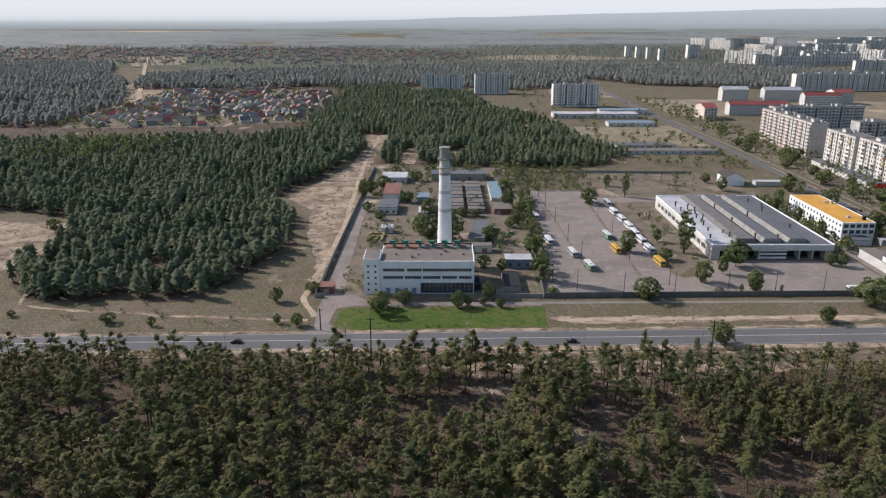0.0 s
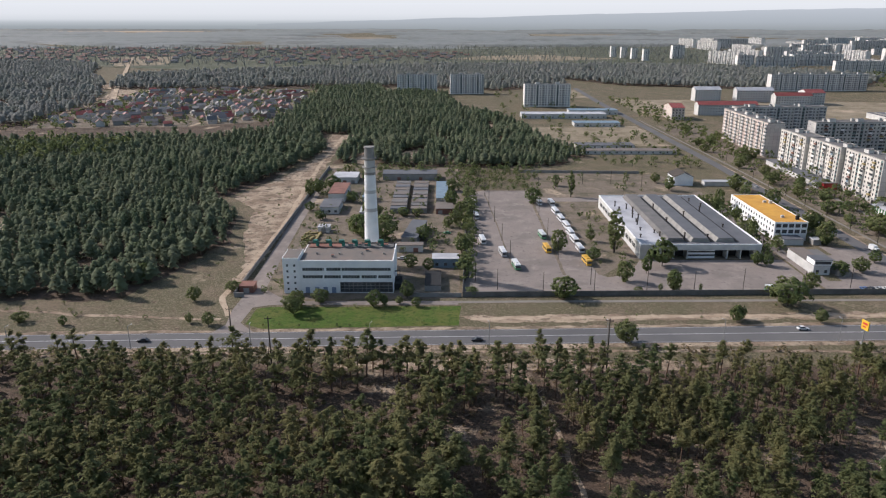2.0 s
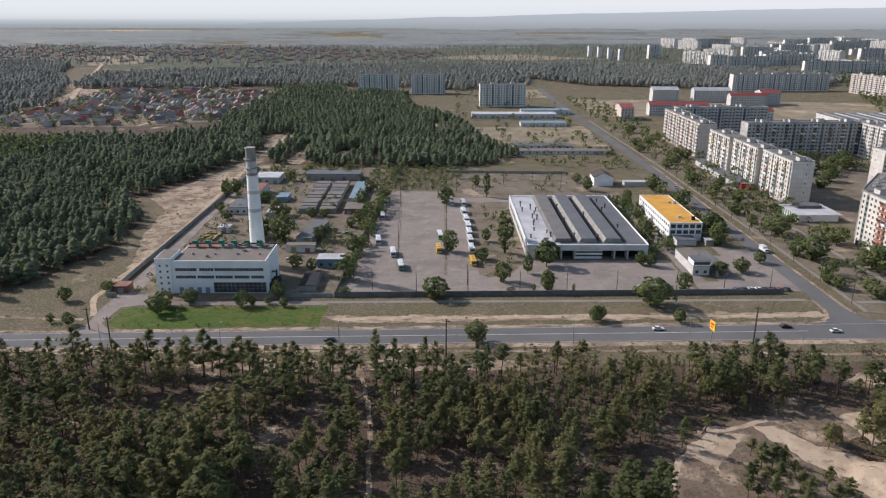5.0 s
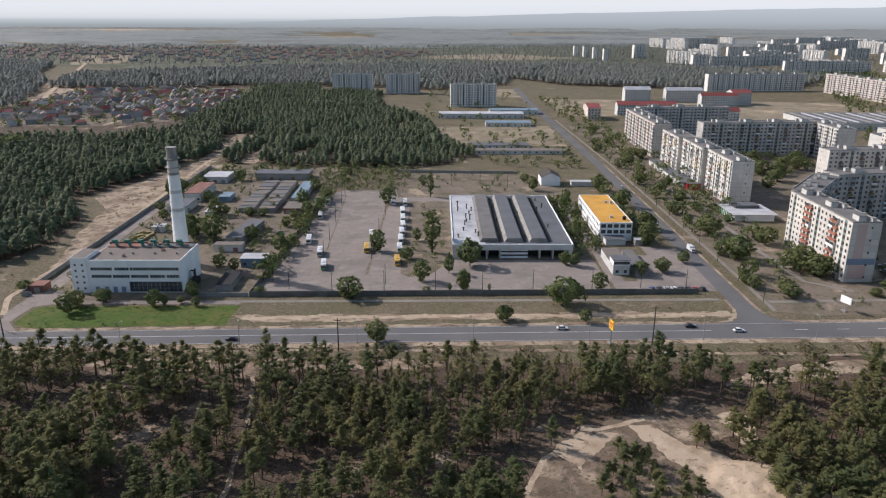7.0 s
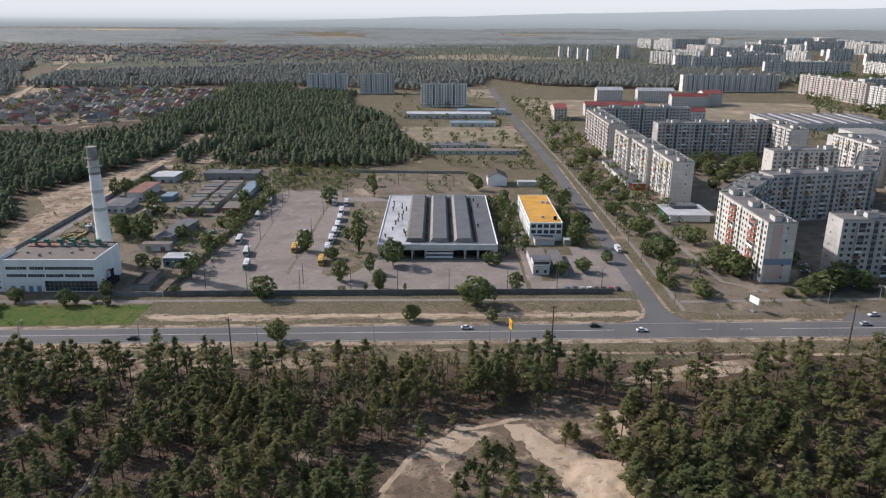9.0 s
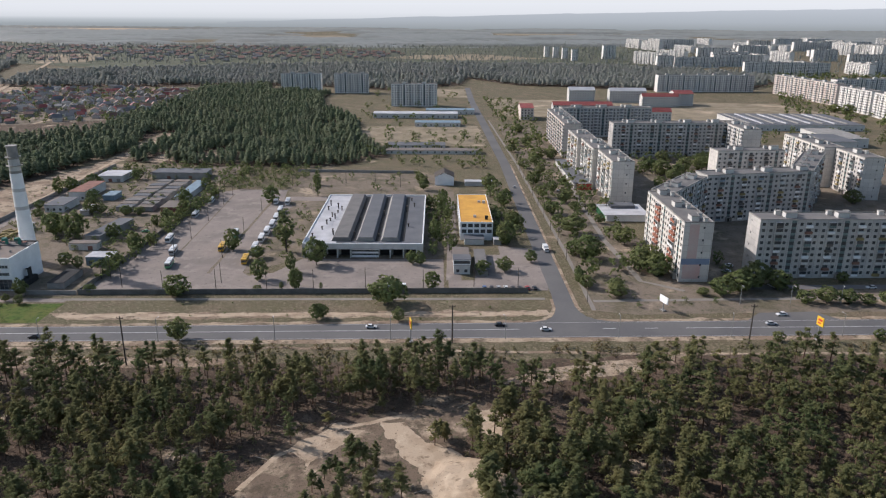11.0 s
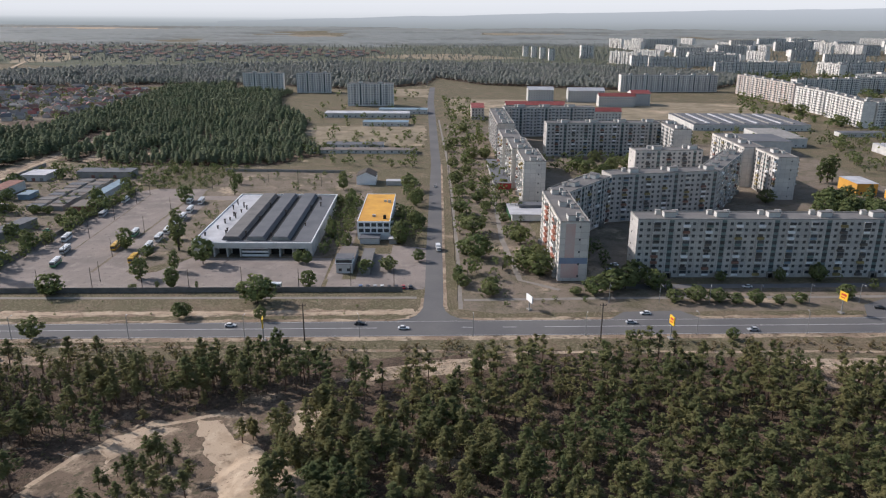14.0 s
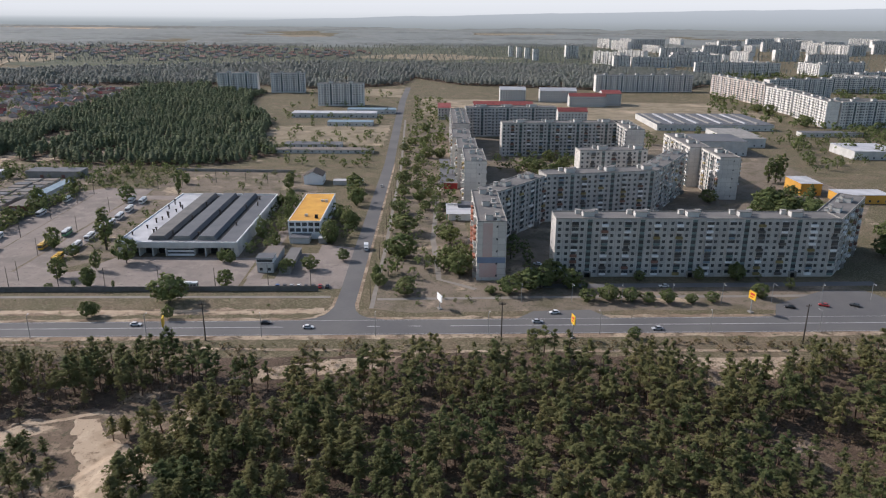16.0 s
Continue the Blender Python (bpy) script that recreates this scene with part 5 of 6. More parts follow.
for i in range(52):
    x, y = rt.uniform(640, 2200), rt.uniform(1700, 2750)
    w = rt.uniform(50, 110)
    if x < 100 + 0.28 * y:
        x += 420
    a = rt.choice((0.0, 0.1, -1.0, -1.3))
    apartment((x, y), (x + w * math.cos(a), y + w * math.sin(a)), 13, "far pale panel block in the hazy town", M_PANEL_HAZED, rt.choice((5, 9, 9)), 1, seed=100 + i, ends=False, back=False)
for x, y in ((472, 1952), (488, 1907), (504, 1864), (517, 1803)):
    apartment((x, y), (x + 14, y), 14, "distant white apartment tower", M_PANEL_HAZED, 9, 1, seed=x, ends=False, back=False)
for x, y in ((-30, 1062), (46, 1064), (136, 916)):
    apartment((x, y), (x + (57 if x != 46 else 48), y + 2), 13, "nine-storey grey tower block above the pine forest", M_PANEL_HAZED, 9, 1, seed=x + 90, ends=False, back=False)


def gable(name, x, y, w, d, h, rise, turn, wall, roof, label, category="house", group="", windows=True):
    """A small house with pitched roof, ridge along its width."""
    root = thing(name, x, y, 0, turn, label, category, group)
    bm = bmesh.new()
    box(bm, -w / 2, w / 2, -d / 2, d / 2, 0, h)
    for s in (-1, 1):
        v = [bm.verts.new(p) for p in ((s * w / 2, -d / 2, h), (s * w / 2, d / 2, h), (s * w / 2, 0, h + rise))]
        bm.faces.new(v if s > 0 else v[::-1])
    part("wall", bm, wall, root)
    bm = bmesh.new()
    o, t = 0.4, 0.18
    k = rise / (d / 2)
    for s in (-1, 1):
        pts = [(-w / 2 - o, s * (d / 2 + o), h - k * o), (w / 2 + o, s * (d / 2 + o), h - k * o), (w / 2 + o, 0, h + rise), (-w / 2 - o, 0, h + rise)]
        lo = [bm.verts.new(p) for p in pts]
        hi = [bm.verts.new((p[0], p[1], p[2] + t)) for p in pts]
        for q in ((lo[3], lo[2], lo[1], lo[0]), (hi[0], hi[1], hi[2], hi[3]), (lo[0], lo[1], hi[1], hi[0]), (lo[1], lo[2], hi[2], hi[1]), (lo[3], lo[0], hi[0], hi[3])):
            bm.faces.new(q)
    bmesh.ops.recalc_face_normals(bm, faces=bm.faces[:])
    part("roof", bm, roof, root)
    if windows:
        for k in range(int(w // 3.2)):
            part("window", WIN, None, root).location = (-w / 2 + (k + 0.5) * w / int(w // 3.2), -d / 2, 0.9)
    return root


rv = random.Random(4)
VILLAGE = [(-388, 748), (-230, 762), (-152, 795), (-148, 1075), (-300, 1108), (-388, 1085), (-396, 960)]
vx, vy = scatter(VILLAGE, 15, 31, (), 0.8)
for x, y in zip(vx, vy):
    red = rv.random() < 0.17
    gable("village_house", float(x), float(y), rv.uniform(7, 12), rv.uniform(6, 9), rv.uniform(2.6, 5), rv.uniform(2, 3.2), rv.choice((20, 110, 25, -65)), rv.choice((M_WHITEWASH, M_PANEL_P, M_CONCRETE)),
          M_RED if red else rv.choice((M_TILE_BROWN, M_ROOF_GREY, M_TILE_BROWN, M_ROOF, M_CONCRETE)), "village house with red metal roof" if red else "village house with dark pitched roof", "house", "houses of the village", windows=False)
for name, pts, w in (("village_road", [(-226, 755), (-205, 940), (-134, 1080)], 5), ("village_road", [(-395, 800), (-405, 988), (-491, 1210), (-574, 1438), (-737, 1874)], 7), ("village_road", [(-390, 880), (-200, 930)], 5)):
    sheet("village_road", strip(pts, w), 0.05 if len(pts) < 4 else 1.3, M_SAND, "pale sandy village road", "road", 0.8, 10, 3)
sheet("suburb_ground", [(-2600, 1720), (-830, 1705), (-690, 1600), (-390, 1460), (-187, 1560), (47, 1630), (290, 1632), (640, 1560), (900, 2100), (800, 2560), (-2600, 2560)], 0.6, M_GARDENS, "green and dusty gardens of the far suburb", "ground", 12, 30, 41)
sheet("sandy_ground", [(-400, 900), (-385, 1100), (-480, 1130), (-520, 1215), (-505, 1220), (-440, 1060), (-415, 900)], 0.7, M_CLEAR, "bare sandy ground beside the village road", "sand", 3, 8, 31)
sheet("village_ground", [(-392, 740), (-230, 752), (-148, 790), (-145, 1090), (-300, 1112), (-395, 1100)], 0.035, M_YARD, "trodden ground between village houses", "ground", 3, 8, 32)
sheet("dry_field", [(-828, 1920), (-651, 1995), (-575, 1650), (-660, 1600)], 1.0, M_FIELD, "pale field at the edge of the far suburb", "field", 10, 20, 4)
# the far suburb: low roofs, too many to count
bm = bmesh.new()
sx, sy = scatter([(-1600, 1760), (-720, 1700), (-300, 1690), (120, 1880), (150, 2050), (-300, 2380), (-1800, 2380)], 31, 33, (), 0.5)
for x, y in zip(sx, sy):
    w, d, h = rv.uniform(4, 8), rv.uniform(4, 6), rv.uniform(2.5, 5)
    for f in box(bm, x - w, x + w, y - d, y + d, 0, h):
        f.material_index = 0
    a = [bm.verts.new(p) for p in ((x - w, y - d, h), (x + w, y - d, h), (x + w, y + d, h), (x - w, y + d, h), (x - w, y, h + 3), (x + w, y, h + 3))]
    mi = rv.choice((1, 1, 2, 3))
    for q in ((0, 1, 5, 4), (2, 3, 4, 5), (1, 2, 5), (3, 0, 4)):
        bm.faces.new([a[i] for i in q]).material_index = mi
tagged(new("far_suburb", mesh_of("far_suburb", bm, M_CONCRETE, M_TILE_BROWN, M_ROOF_GREY, M_TILE_BROWN)), "low houses of the far suburb", "houses", "", "stuff")

# white and red-roofed new houses beside the boulevard
for x, y, w, d, h, roof, wall, text in ((385, 985, 34, 16, 15, M_ROOF_PALE, M_WHITEWASH, "white five-storey house beside dry field"), (444, 976, 48, 14, 15, M_ROOF_PALE, M_WHITEWASH, "long white five-storey house"), (474, 930, 46, 14, 13, M_RED, M_WHITEWASH, "white house with red mansard roof"),
                                        (508, 950, 24, 24, 15, M_RED, M_WHITEWASH, "white corner house with red mansard roof"), (292, 818, 14, 30, 13, M_RED, M_PANEL_P, "pale house with red roof and yellow side"), (360, 846, 68, 14, 12, M_RED, M_WHITEWASH, "long pale house with bright red roof"), (432, 800, 32, 14, 11, M_RED, M_WHITEWASH, "white corner house with red hipped roof")):
    house = gable("town_house", x, y, w, d, h, 3.5, 0, wall, roof, text, "house", "new houses")
    for k in range(1, int(h // 3)):
        joined("glazing", WIN, [(-w / 2 + (j + 0.5) * w / int(w // 3.2), -d / 2, 0.9 + 3 * k, 1) for j in range(int(w // 3.2))], house)


def shed(name, x0, x1, y0, y1, h, wall, roof, label, category="shed", turn=0.0, doors=0, group="", eave=0.25, windows=0):
    """A flat-roofed building with wall, roof slab, doors or windows along its front."""
    cx, cy = (x0 + x1) / 2, (y0 + y1) / 2
    w, d = (x1 - x0) / 2, (y1 - y0) / 2
    root = thing(name, cx, cy, 0, turn, label, category, group)
    part("wall", boxes("wall", [(-w, w, -d, d, 0, h)], wall), None, root)
    part("roof", boxes("roof", [(-w - eave, w + eave, -d - eave, d + eave, h, h + 0.22)], roof), None, root)
    for i in range(doors):
        dx = -w + (i + 0.5) * 2 * w / doors
        part("door", boxes("door", [(dx - 1.2, dx + 1.2, -d - 0.05, -d + 0.02, 0, 2.2)], M_RUST if i % 2 else M_CONCRETE), None, root)
    for i in range(windows):
        part("window", WIN, None, root).location = (-w + (i + 0.5) * 2 * w / windows, -d, 1.0)
    return root


# boiler house
bh = thing("boiler_house", -33, 286, 0, 0, "white industrial boiler house with ribbon windows and green roof ducts", "factory")
part("wall", boxes("wall", [(6.6, 46, 0, 24, 0, 14.0)], M_WHITE), None, bh)
part("stair_tower", boxes("stair_tower", [(0, 6.6, -0.4, 12, 0, 15.4), (-0.1, 6.7, -0.5, 12.1, 15.4, 15.6)], M_WHITE), None, bh)
part("tower_roof", boxes("tower_roof", [(0.2, 6.4, -0.2, 11.8, 15.6, 15.68)], M_ROOF_BROWN), None, bh)
part("roof", boxes("roof", [(6.9, 45.7, 0.4, 23.6, 14.0, 14.08)], M_ROOF_BROWN), None, bh, "brown felt roof")
part("parapet", boxes("parapet", [(6.6, 46.1, -0.1, 0.4, 14.002, 14.5), (45.7, 46.1, 0.4, 23.6, 14.002, 14.5)], M_WHITE), None, bh)
part("parapet", boxes("parapet", [(6.6, 46.1, 23.6, 24.1, 14.002, 14.9)], M_POLE), None, bh, "dark back parapet")
part("roof_step", boxes("roof_step", [(8, 22, 18.6, 23.2, 14.1, 14.5)], M_RUST), None, bh, "raised rust-red roof strip")
part("roof_step", boxes("roof_step", [(22.05, 45, 18.6, 23.2, 14.1, 14.5)], M_ROOF), None, bh, "raised strip of dark felt")
for k in range(6):
    bm = bmesh.new()
    tube(bm, 0, 0, 0, 2.0, 0.7, 0.7, 10)
    tube(bm, 0, 0, 2.0, 2.9, 0.75, 1.0, 10, -0.5, -0.3)
    box(bm, -1.9, -0.2, -0.6, 0.6, 1.7, 2.8)
    part("roof_duct", bm, M_TEAL, bh, "dark green sheet-metal duct").location = (11.5 + 5.7 * k, 19.8, 14.5)
for k in range(4):
    bm = bmesh.new()
    tube(bm, 0, 0, 0, 0.9, 0.45, 0.5, 8)
    part("roof_cowl", bm, M_CONCRETE, bh).location = (13 + 9.5 * k, 9.5, 14.08)
for z, rows in ((10.0, ((8.0, 17), (18.0, 24), (24.4, 45))), (6.7, ((8, 16.4), (17, 24), (24.6, 32), (32.6, 39), (39.6, 45)))):
    for a, b in rows:
        part("ribbon_window", boxes("ribbon_window", [(a, b, -0.04, 0.02, z, z + 1.25, 0)] + [(a + i * 1.2, a + i * 1.2 + 0.12, -0.07, 0.0, z, z + 1.25, 1) for i in range(int((b - a) / 1.2) + 1)] + [(a, b, -0.1, 0.02, z - 0.1, z, 1)], M_GLASS, M_FRAME), None, bh)
part("workshop_glazing", boxes("workshop_glazing", [(23.6, 45.6, -0.05, 0.02, 0.5, 4.9, 0)] + [(23.6 + i * 1.83, 23.6 + i * 1.83 + 0.14, -0.1, 0.0, 0.5, 4.9, 1) for i in range(13)] + [(23.6, 45.6, -0.1, 0.0, z, z + 0.12, 1) for z in (0.4, 2.0, 3.4, 4.85)], M_GLASS, M_CONCRETE), None, bh, "tall dark workshop glazing")
for k in range(5):
    for xx in (1.4, 4.4):
        part("window", WIN_SMALL, None, bh).location = (xx + 0.5, -0.4, 1.6 + 2.6 * k)
for xx in (9, 13, 16.5, 20):
    part("door", boxes("door", [(xx, xx + 1.8, -0.06, 0.02, 0, 2.7)], M_BLUEP), None, bh)
part("side_stair", boxes("side_stair", [(46.0, 48.2, 8, 9.2, 3.0, 3.2), (46.0, 48.2, 10, 11.2, 6.0, 6.2), (48.1, 48.2, 8, 11.2, 0, 7.2), (46, 49, 4, 14, 0, 2.6)], M_DARK), None, bh, "dark steel stair and pipework")

for k, (x, y, w, d, h) in enumerate(((26, 20.5, 2.2, 1.2, 1.0), (30, 21.5, 1.4, 1.4, 0.7), (33.5, 20.4, 2.6, 1.0, 0.8), (38, 21.2, 1.2, 1.2, 1.2), (41.5, 20.6, 2.0, 1.6, 0.6), (20, 6, 1.0, 1.0, 0.9), (34, 14, 1.4, 1.0, 0.7))):
    part("roof_unit", boxes("roof_unit", [(-w / 2, w / 2, -d / 2, d / 2, 0, h, 0), (-w / 2 - 0.1, w / 2 + 0.1, -d / 2 - 0.1, d / 2 + 0.1, h, h + 0.12, 1)], M_CONCRETE, M_RUST), None, bh).location = (x, y, 14.5 if y > 18 else 14.08)

# chimney
bm = bmesh.new()
H, n = 55.0, 32
chim = thing("chimney", 0.8, 323, 0, 0, "tall tapered white chimney with grey bands and rusty top", "chimney")


def chim_r(z):
    return 3.7 - 1.55 * z / H


for z0, z1, mat, text in ((0, 4, M_CONCRETE, ""), (4, 26, M_WHITE, ""), (26, 27.6, M_WHITEWASH, "grey band"), (27.6, 34.5, M_WHITE, ""), (34.5, 36, M_WHITEWASH, "grey band"), (36, 43, M_WHITE, ""), (43, 44.2, M_CONCRETE, "grey band"),
                          (44.2, 49.5, M_WHITEWASH, ""), (49.5, 55, M_CONCRETE, "sooty bare top")):
    bm = bmesh.new()
    k = 0.03 if mat is M_CONCRETE else 0.0
    tube(bm, 0, 0, z0, z1, chim_r(z0) + k, chim_r(z1) + k, n)
    part("shaft", bm, mat, chim, text)
for z in (46.5, 50.5):
    bm = bmesh.new()
    for i in range(20):
        a = i * math.pi / 10
        r = chim_r(z) + 1.0
        tube(bm, r * math.cos(a), r * math.sin(a), z, z + 1.1, 0.05, 0.05, 4)
    tube(bm, 0, 0, z - 0.12, z, chim_r(z) + 1.05, chim_r(z) + 1.05, n)
    part("gallery", bm, M_CONCRETE, chim, "steel service gallery with railing")
bm = bmesh.new()
box(bm, 2.9, 3.2, -0.3, 0.3, 6, 30)
part("ladder", bm, M_RUST, chim).matrix_basis = pose(0.35, 0, 0, 0, -1.6, 0)
bm = bmesh.new()
tube(bm, 0, 0, 55, 55.6, chim_r(55) + 0.25, chim_r(55) + 0.25, n)
part("rim", bm, M_CONCRETE, chim)

# yard sheds and garages
shed("shed", -42, -25, 492, 510, 4.2, M_WHITEWASH, M_ROOF_PALE, "long shed with pale flat roof", doors=3)
shed("workshop", -37, -27, 440, 470, 5.5, M_WHITEWASH, M_RUST, "two-storey workshop with rusty red roof", windows=3)
shed("workshop", -38, -27, 412, 432, 4.2, M_WHITEWASH, M_ROOF_GREY, "grey workshop with flat roof", windows=3)
shed("shed", -8, 30, 502, 516, 4.5, M_CONCRETE, M_ROOF_GREY, "long low store building behind the garages", doors=5)
shed("kiosk", -16, -9, 440, 452, 3.2, M_BLUE, M_BLUE, "small faded blue metal shed in the yard")
shed("kiosk", -14, -9, 405, 418, 3.0, M_CONCRETE, M_ROOF_PALE, "small shed with pale tin roof")
shed("store", 30, 37, 436, 482, 3.6, M_WHITEWASH, M_BLUE, "narrow store with pale blue sheet roof", doors=1)
shed("store", 30, 40, 412, 428, 3.2, M_RUST, M_ROOF_BROWN, "low brick store with brown roof", doors=2)
for col, x in enumerate((3, 15)):
    for k in range(11):
        shed("garage", x, x + 9.4, 414 + k * 6.6, 414 + k * 6.6 + 6.45, 2.7 + 0.35 * ((k * 7 + col * 3) % 3), M_CONCRETE, (M_ROOF_GREY, M_ROOF_BROWN, M_ROOF, M_ROOF_BROWN)[(k * 5 + col) % 4], "low flat-roofed garage unit in a row", "garage", group="garage rows", eave=0.05)
shed("shed", 10, 24, 341, 346, 3.5, M_WHITEWASH, M_ROOF_BROWN, "low annex behind the boiler house", doors=2)
shed("shed", 15, 23, 352, 385, 4.0, M_CONCRETE, M_ROOF_GREY, "long narrow grey shed", turn=-8)
shed("pump_house", 29, 41, 318, 326, 4.2, M_BLUE, M_ROOF_PALE, "small pale blue pump house", windows=3)
# Near-black lid on the open store, painted as the shade within.
shed("store", 26, 33, 288, 306, 2.6, M_CONCRETE, M_DARK, "roofless concrete store, dark lid painting its inner shade", eave=0.0)
shed("hut", -33, -27, 374, 380, 3.0, M_WHITEWASH, M_ROOF_PALE, "small white hut in the scrap yard", doors=1)
shed("gate_hut", -52, -46, 286, 292, 3.0, M_RUST, M_RUST, "small rust-red gate hut", doors=1)
for k in range(9):
    rr = random.Random(k)
    part("timber", boxes("timber", [(-3, 3, -0.5, 0.5, 0, 0.8 + 0.5 * rr.random())], M_BAL_YEL), None, thing("scrap_pile", -38 + 3.2 * (k % 3), 362 + 5 * (k // 3), 0, rr.uniform(0, 90), "pile of old timber and scrap", "scrap pile", "scrap piles"))

# depot hall
dp = thing("depot_hall", 128, 330, 0, 0, "large white bus depot hall with ridged grey roof", "depot")
part("wall", boxes("wall", [(0, 58, 6, 97, 0, 7.2), (0, 4, 0.4, 6, 0, 7.2), (56, 58, 0.4, 6, 0, 7.2)], M_WHITEWASH), None, dp)
part("fascia", boxes("fascia", [(-0.1, 58.1, 0, 6, 4.6, 7.21)], M_WHITEWASH), None, dp, "long white fascia above the gates")
part("roof", boxes("roof", [(0.4, 16, 0.5, 96.6, 7.22, 7.32, 0), (16, 57.6, 0.5, 96.6, 7.22, 7.30, 1)], M_ROOF_PALE, M_ROOF_GREY), None, dp, "flat roof with worn silver coating")
part("parapet", boxes("parapet", [(-0.1, 0.4, 0.5, 96.6, 7.22, 7.8), (57.6, 58.1, 0.5, 96.6, 7.22, 7.8), (-0.1, 58.1, 96.6, 97.1, 7.22, 7.8), (-0.1, 58.1, 0.0, 0.5, 7.22, 7.6)], M_WHITE), None, dp)
# The second and third monitors have a paler left slope.
for x0, x1, mats in ((14.5, 21.5, (M_ROOF, M_ROOF)), (26.5, 33.5, (M_CONCRETE, M_ROOF_GREY)), (38.5, 45.5, (M_CONCRETE, M_ROOF_GREY))):
    bm = bmesh.new()
    prof = [(x0 - 1.2, 7.3), (x0, 9.3), (x1, 9.3), (x1 + 1.2, 7.3)]
    a, b = [bm.verts.new((x, 4.5, z)) for x, z in prof], [bm.verts.new((x, 93.0, z)) for x, z in prof]
    for i in range(3):
        bm.faces.new((a[i], a[i + 1], b[i + 1], b[i])).material_index = 1 if i else 0
    bm.faces.new(a[::-1]), bm.faces.new(b)
    bmesh.ops.recalc_face_normals(bm, faces=bm.faces[:])
    part("roof_monitor", mesh_of("roof_monitor", bm, *mats), None, dp, "long raised roof light")
    part("gutter_strip", boxes("gutter_strip", [(x1 + 1.2, x1 + 3.4, 4.5, 93, 7.31, 7.36)], M_DARK), None, dp, "dark strip at the monitor's right foot")
for i, (x, y) in enumerate(((3, 12), (4, 62), (4, 72), (8, 40), (8, 48), (10, 44), (10, 56), (11.5, 62), (9, 66), (12, 20), (13, 14), (24, 10), (36, 12), (24, 40), (36, 50), (50, 30), (52, 70), (48, 60), (6, 24), (7, 34), (24, 66), (50, 84))):
    part("roof_pipe", boxes("roof_pipe", [(-0.28, 0.28, -0.28, 0.28, 0, 1.4 + (i % 3) * 0.7, 0), (-0.5, 0.5, -0.5, 0.5, 1.4 + (i % 3) * 0.7, 1.75 + (i % 3) * 0.7, 0)], M_POLE), None, dp).location = (x, y, 7.32)
# Each gate is a solid slab, coloured near-black as the hall's inner shade.
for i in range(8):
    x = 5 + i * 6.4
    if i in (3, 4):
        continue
    part("gate", boxes("gate", [(x, x + 4.8, 5.5, 5.9, 0, 4.4, 0), (x + 4.9, x + 5.5, 0.6, 5.9, 0, 4.6, 1)], M_DARK, M_WHITEWASH), None, dp, "bus gate with dark slab for inner shade")
part("front_panel", boxes("front_panel", [(23.5, 36.5, 1.5, 5.9, 0, 4.5, 0), (23.5, 36.5, 1.42, 1.5, 1.2, 2.0, 1), (23.5, 36.5, 1.42, 1.5, 3.0, 3.8, 1)], M_WHITE, M_GLASS), None, dp, "white panel with strip windows")
for k in range(12):
    w = part("side_window", boxes("side_window", [(-2.6, 2.6, -0.06, 0.02, 0, 2.2, 0)] + [(-2.6 + i * 1.3, -2.5 + i * 1.3, -0.09, 0, 0, 2.2, 1) for i in range(5)], M_GLASS, M_FRAME), None, dp)
    w.matrix_basis = pose(0, 12 + k * 7, 2.6, 0, 0, -90)

# orange-roofed office
of = thing("office_building", 205, 360, 0, 0, "white three-storey office building with orange flat roof", "office")
part("wall", boxes("wall", [(0, 17, 0, 60, 0, 9.6)], M_WHITE), None, of)
part("roof", boxes("roof", [(0.25, 16.75, 0.25, 59.75, 9.6, 9.72)], M_ORANGE), None, of, "worn orange roof coating")
part("parapet", boxes("parapet", [(-0.1, 17.1, -0.1, 0.25, 9.602, 9.95), (-0.1, 17.1, 59.75, 60.1, 9.602, 9.95), (-0.1, 0.25, 0.25, 59.75, 9.602, 9.95), (16.75, 17.1, 0.25, 59.75, 9.602, 9.95)], M_WHITE), None, of)
for k in (1, 2):
    for i in range(5):
        part("window", OFFICE_WIN, None, of).location = (2.0 + 3.3 * i, 0, 0.9 + 3.1 * k)
for k in range(3):
    for i in range(17):
        part("window", WIN, None, of).matrix_basis = pose(0, 2 + 3.45 * i, 1.0 + 3.1 * k, 0, 0, -90)
for x, y, h in ((8, 10, 1.2), (14, 6, 2.0), (12, 42, 1.0), (14.5, 40, 1.6)):
    part("roof_vent", boxes("roof_vent", [(-0.8, 0.8, -0.6, 0.6, 0, h)], M_WHITEWASH if y != 6 else M_DARK), None, of).location = (x, y, 9.72)
part("annex", boxes("annex", [(2, 12, -8, 0, 0, 3.0, 0), (1.8, 12.2, -8.2, 0, 3.0, 3.2, 1)], M_WHITEWASH, M_ROOF_GREY), None, of)
gh = shed("gatehouse", 200.5, 208, 308, 334, 4.4, M_WHITEWASH, M_ROOF_BROWN, "white gatehouse with brown flat roof", "gatehouse", windows=2)
part("lookout", boxes("lookout", [(-3.9, 3.9, -13.4, -6, 4.62, 7.0, 0), (-4.1, 4.1, -13.6, -5.8, 7.0, 7.25, 1), (-3.6, 3.6, -13.46, -13.4, 5.2, 6.6, 2)], M_WHITE, M_ROOF_GREY, M_GLASS), None, gh)
shed("canopy_shed", 211, 216, 306, 336, 2.8, M_CONCRETE, M_ROOF, "low dark shed beside the forecourt", doors=0)
gable("white_house", 198, 493, 15, 13, 6.0, 3.0, 90, M_WHITE, M_POLE, "white house with dark pitched roof")
shed("shelter", 212, 232, 484, 490, 3.0, M_WHITEWASH, M_ROOF_PALE, "long low shelter with pale roof")
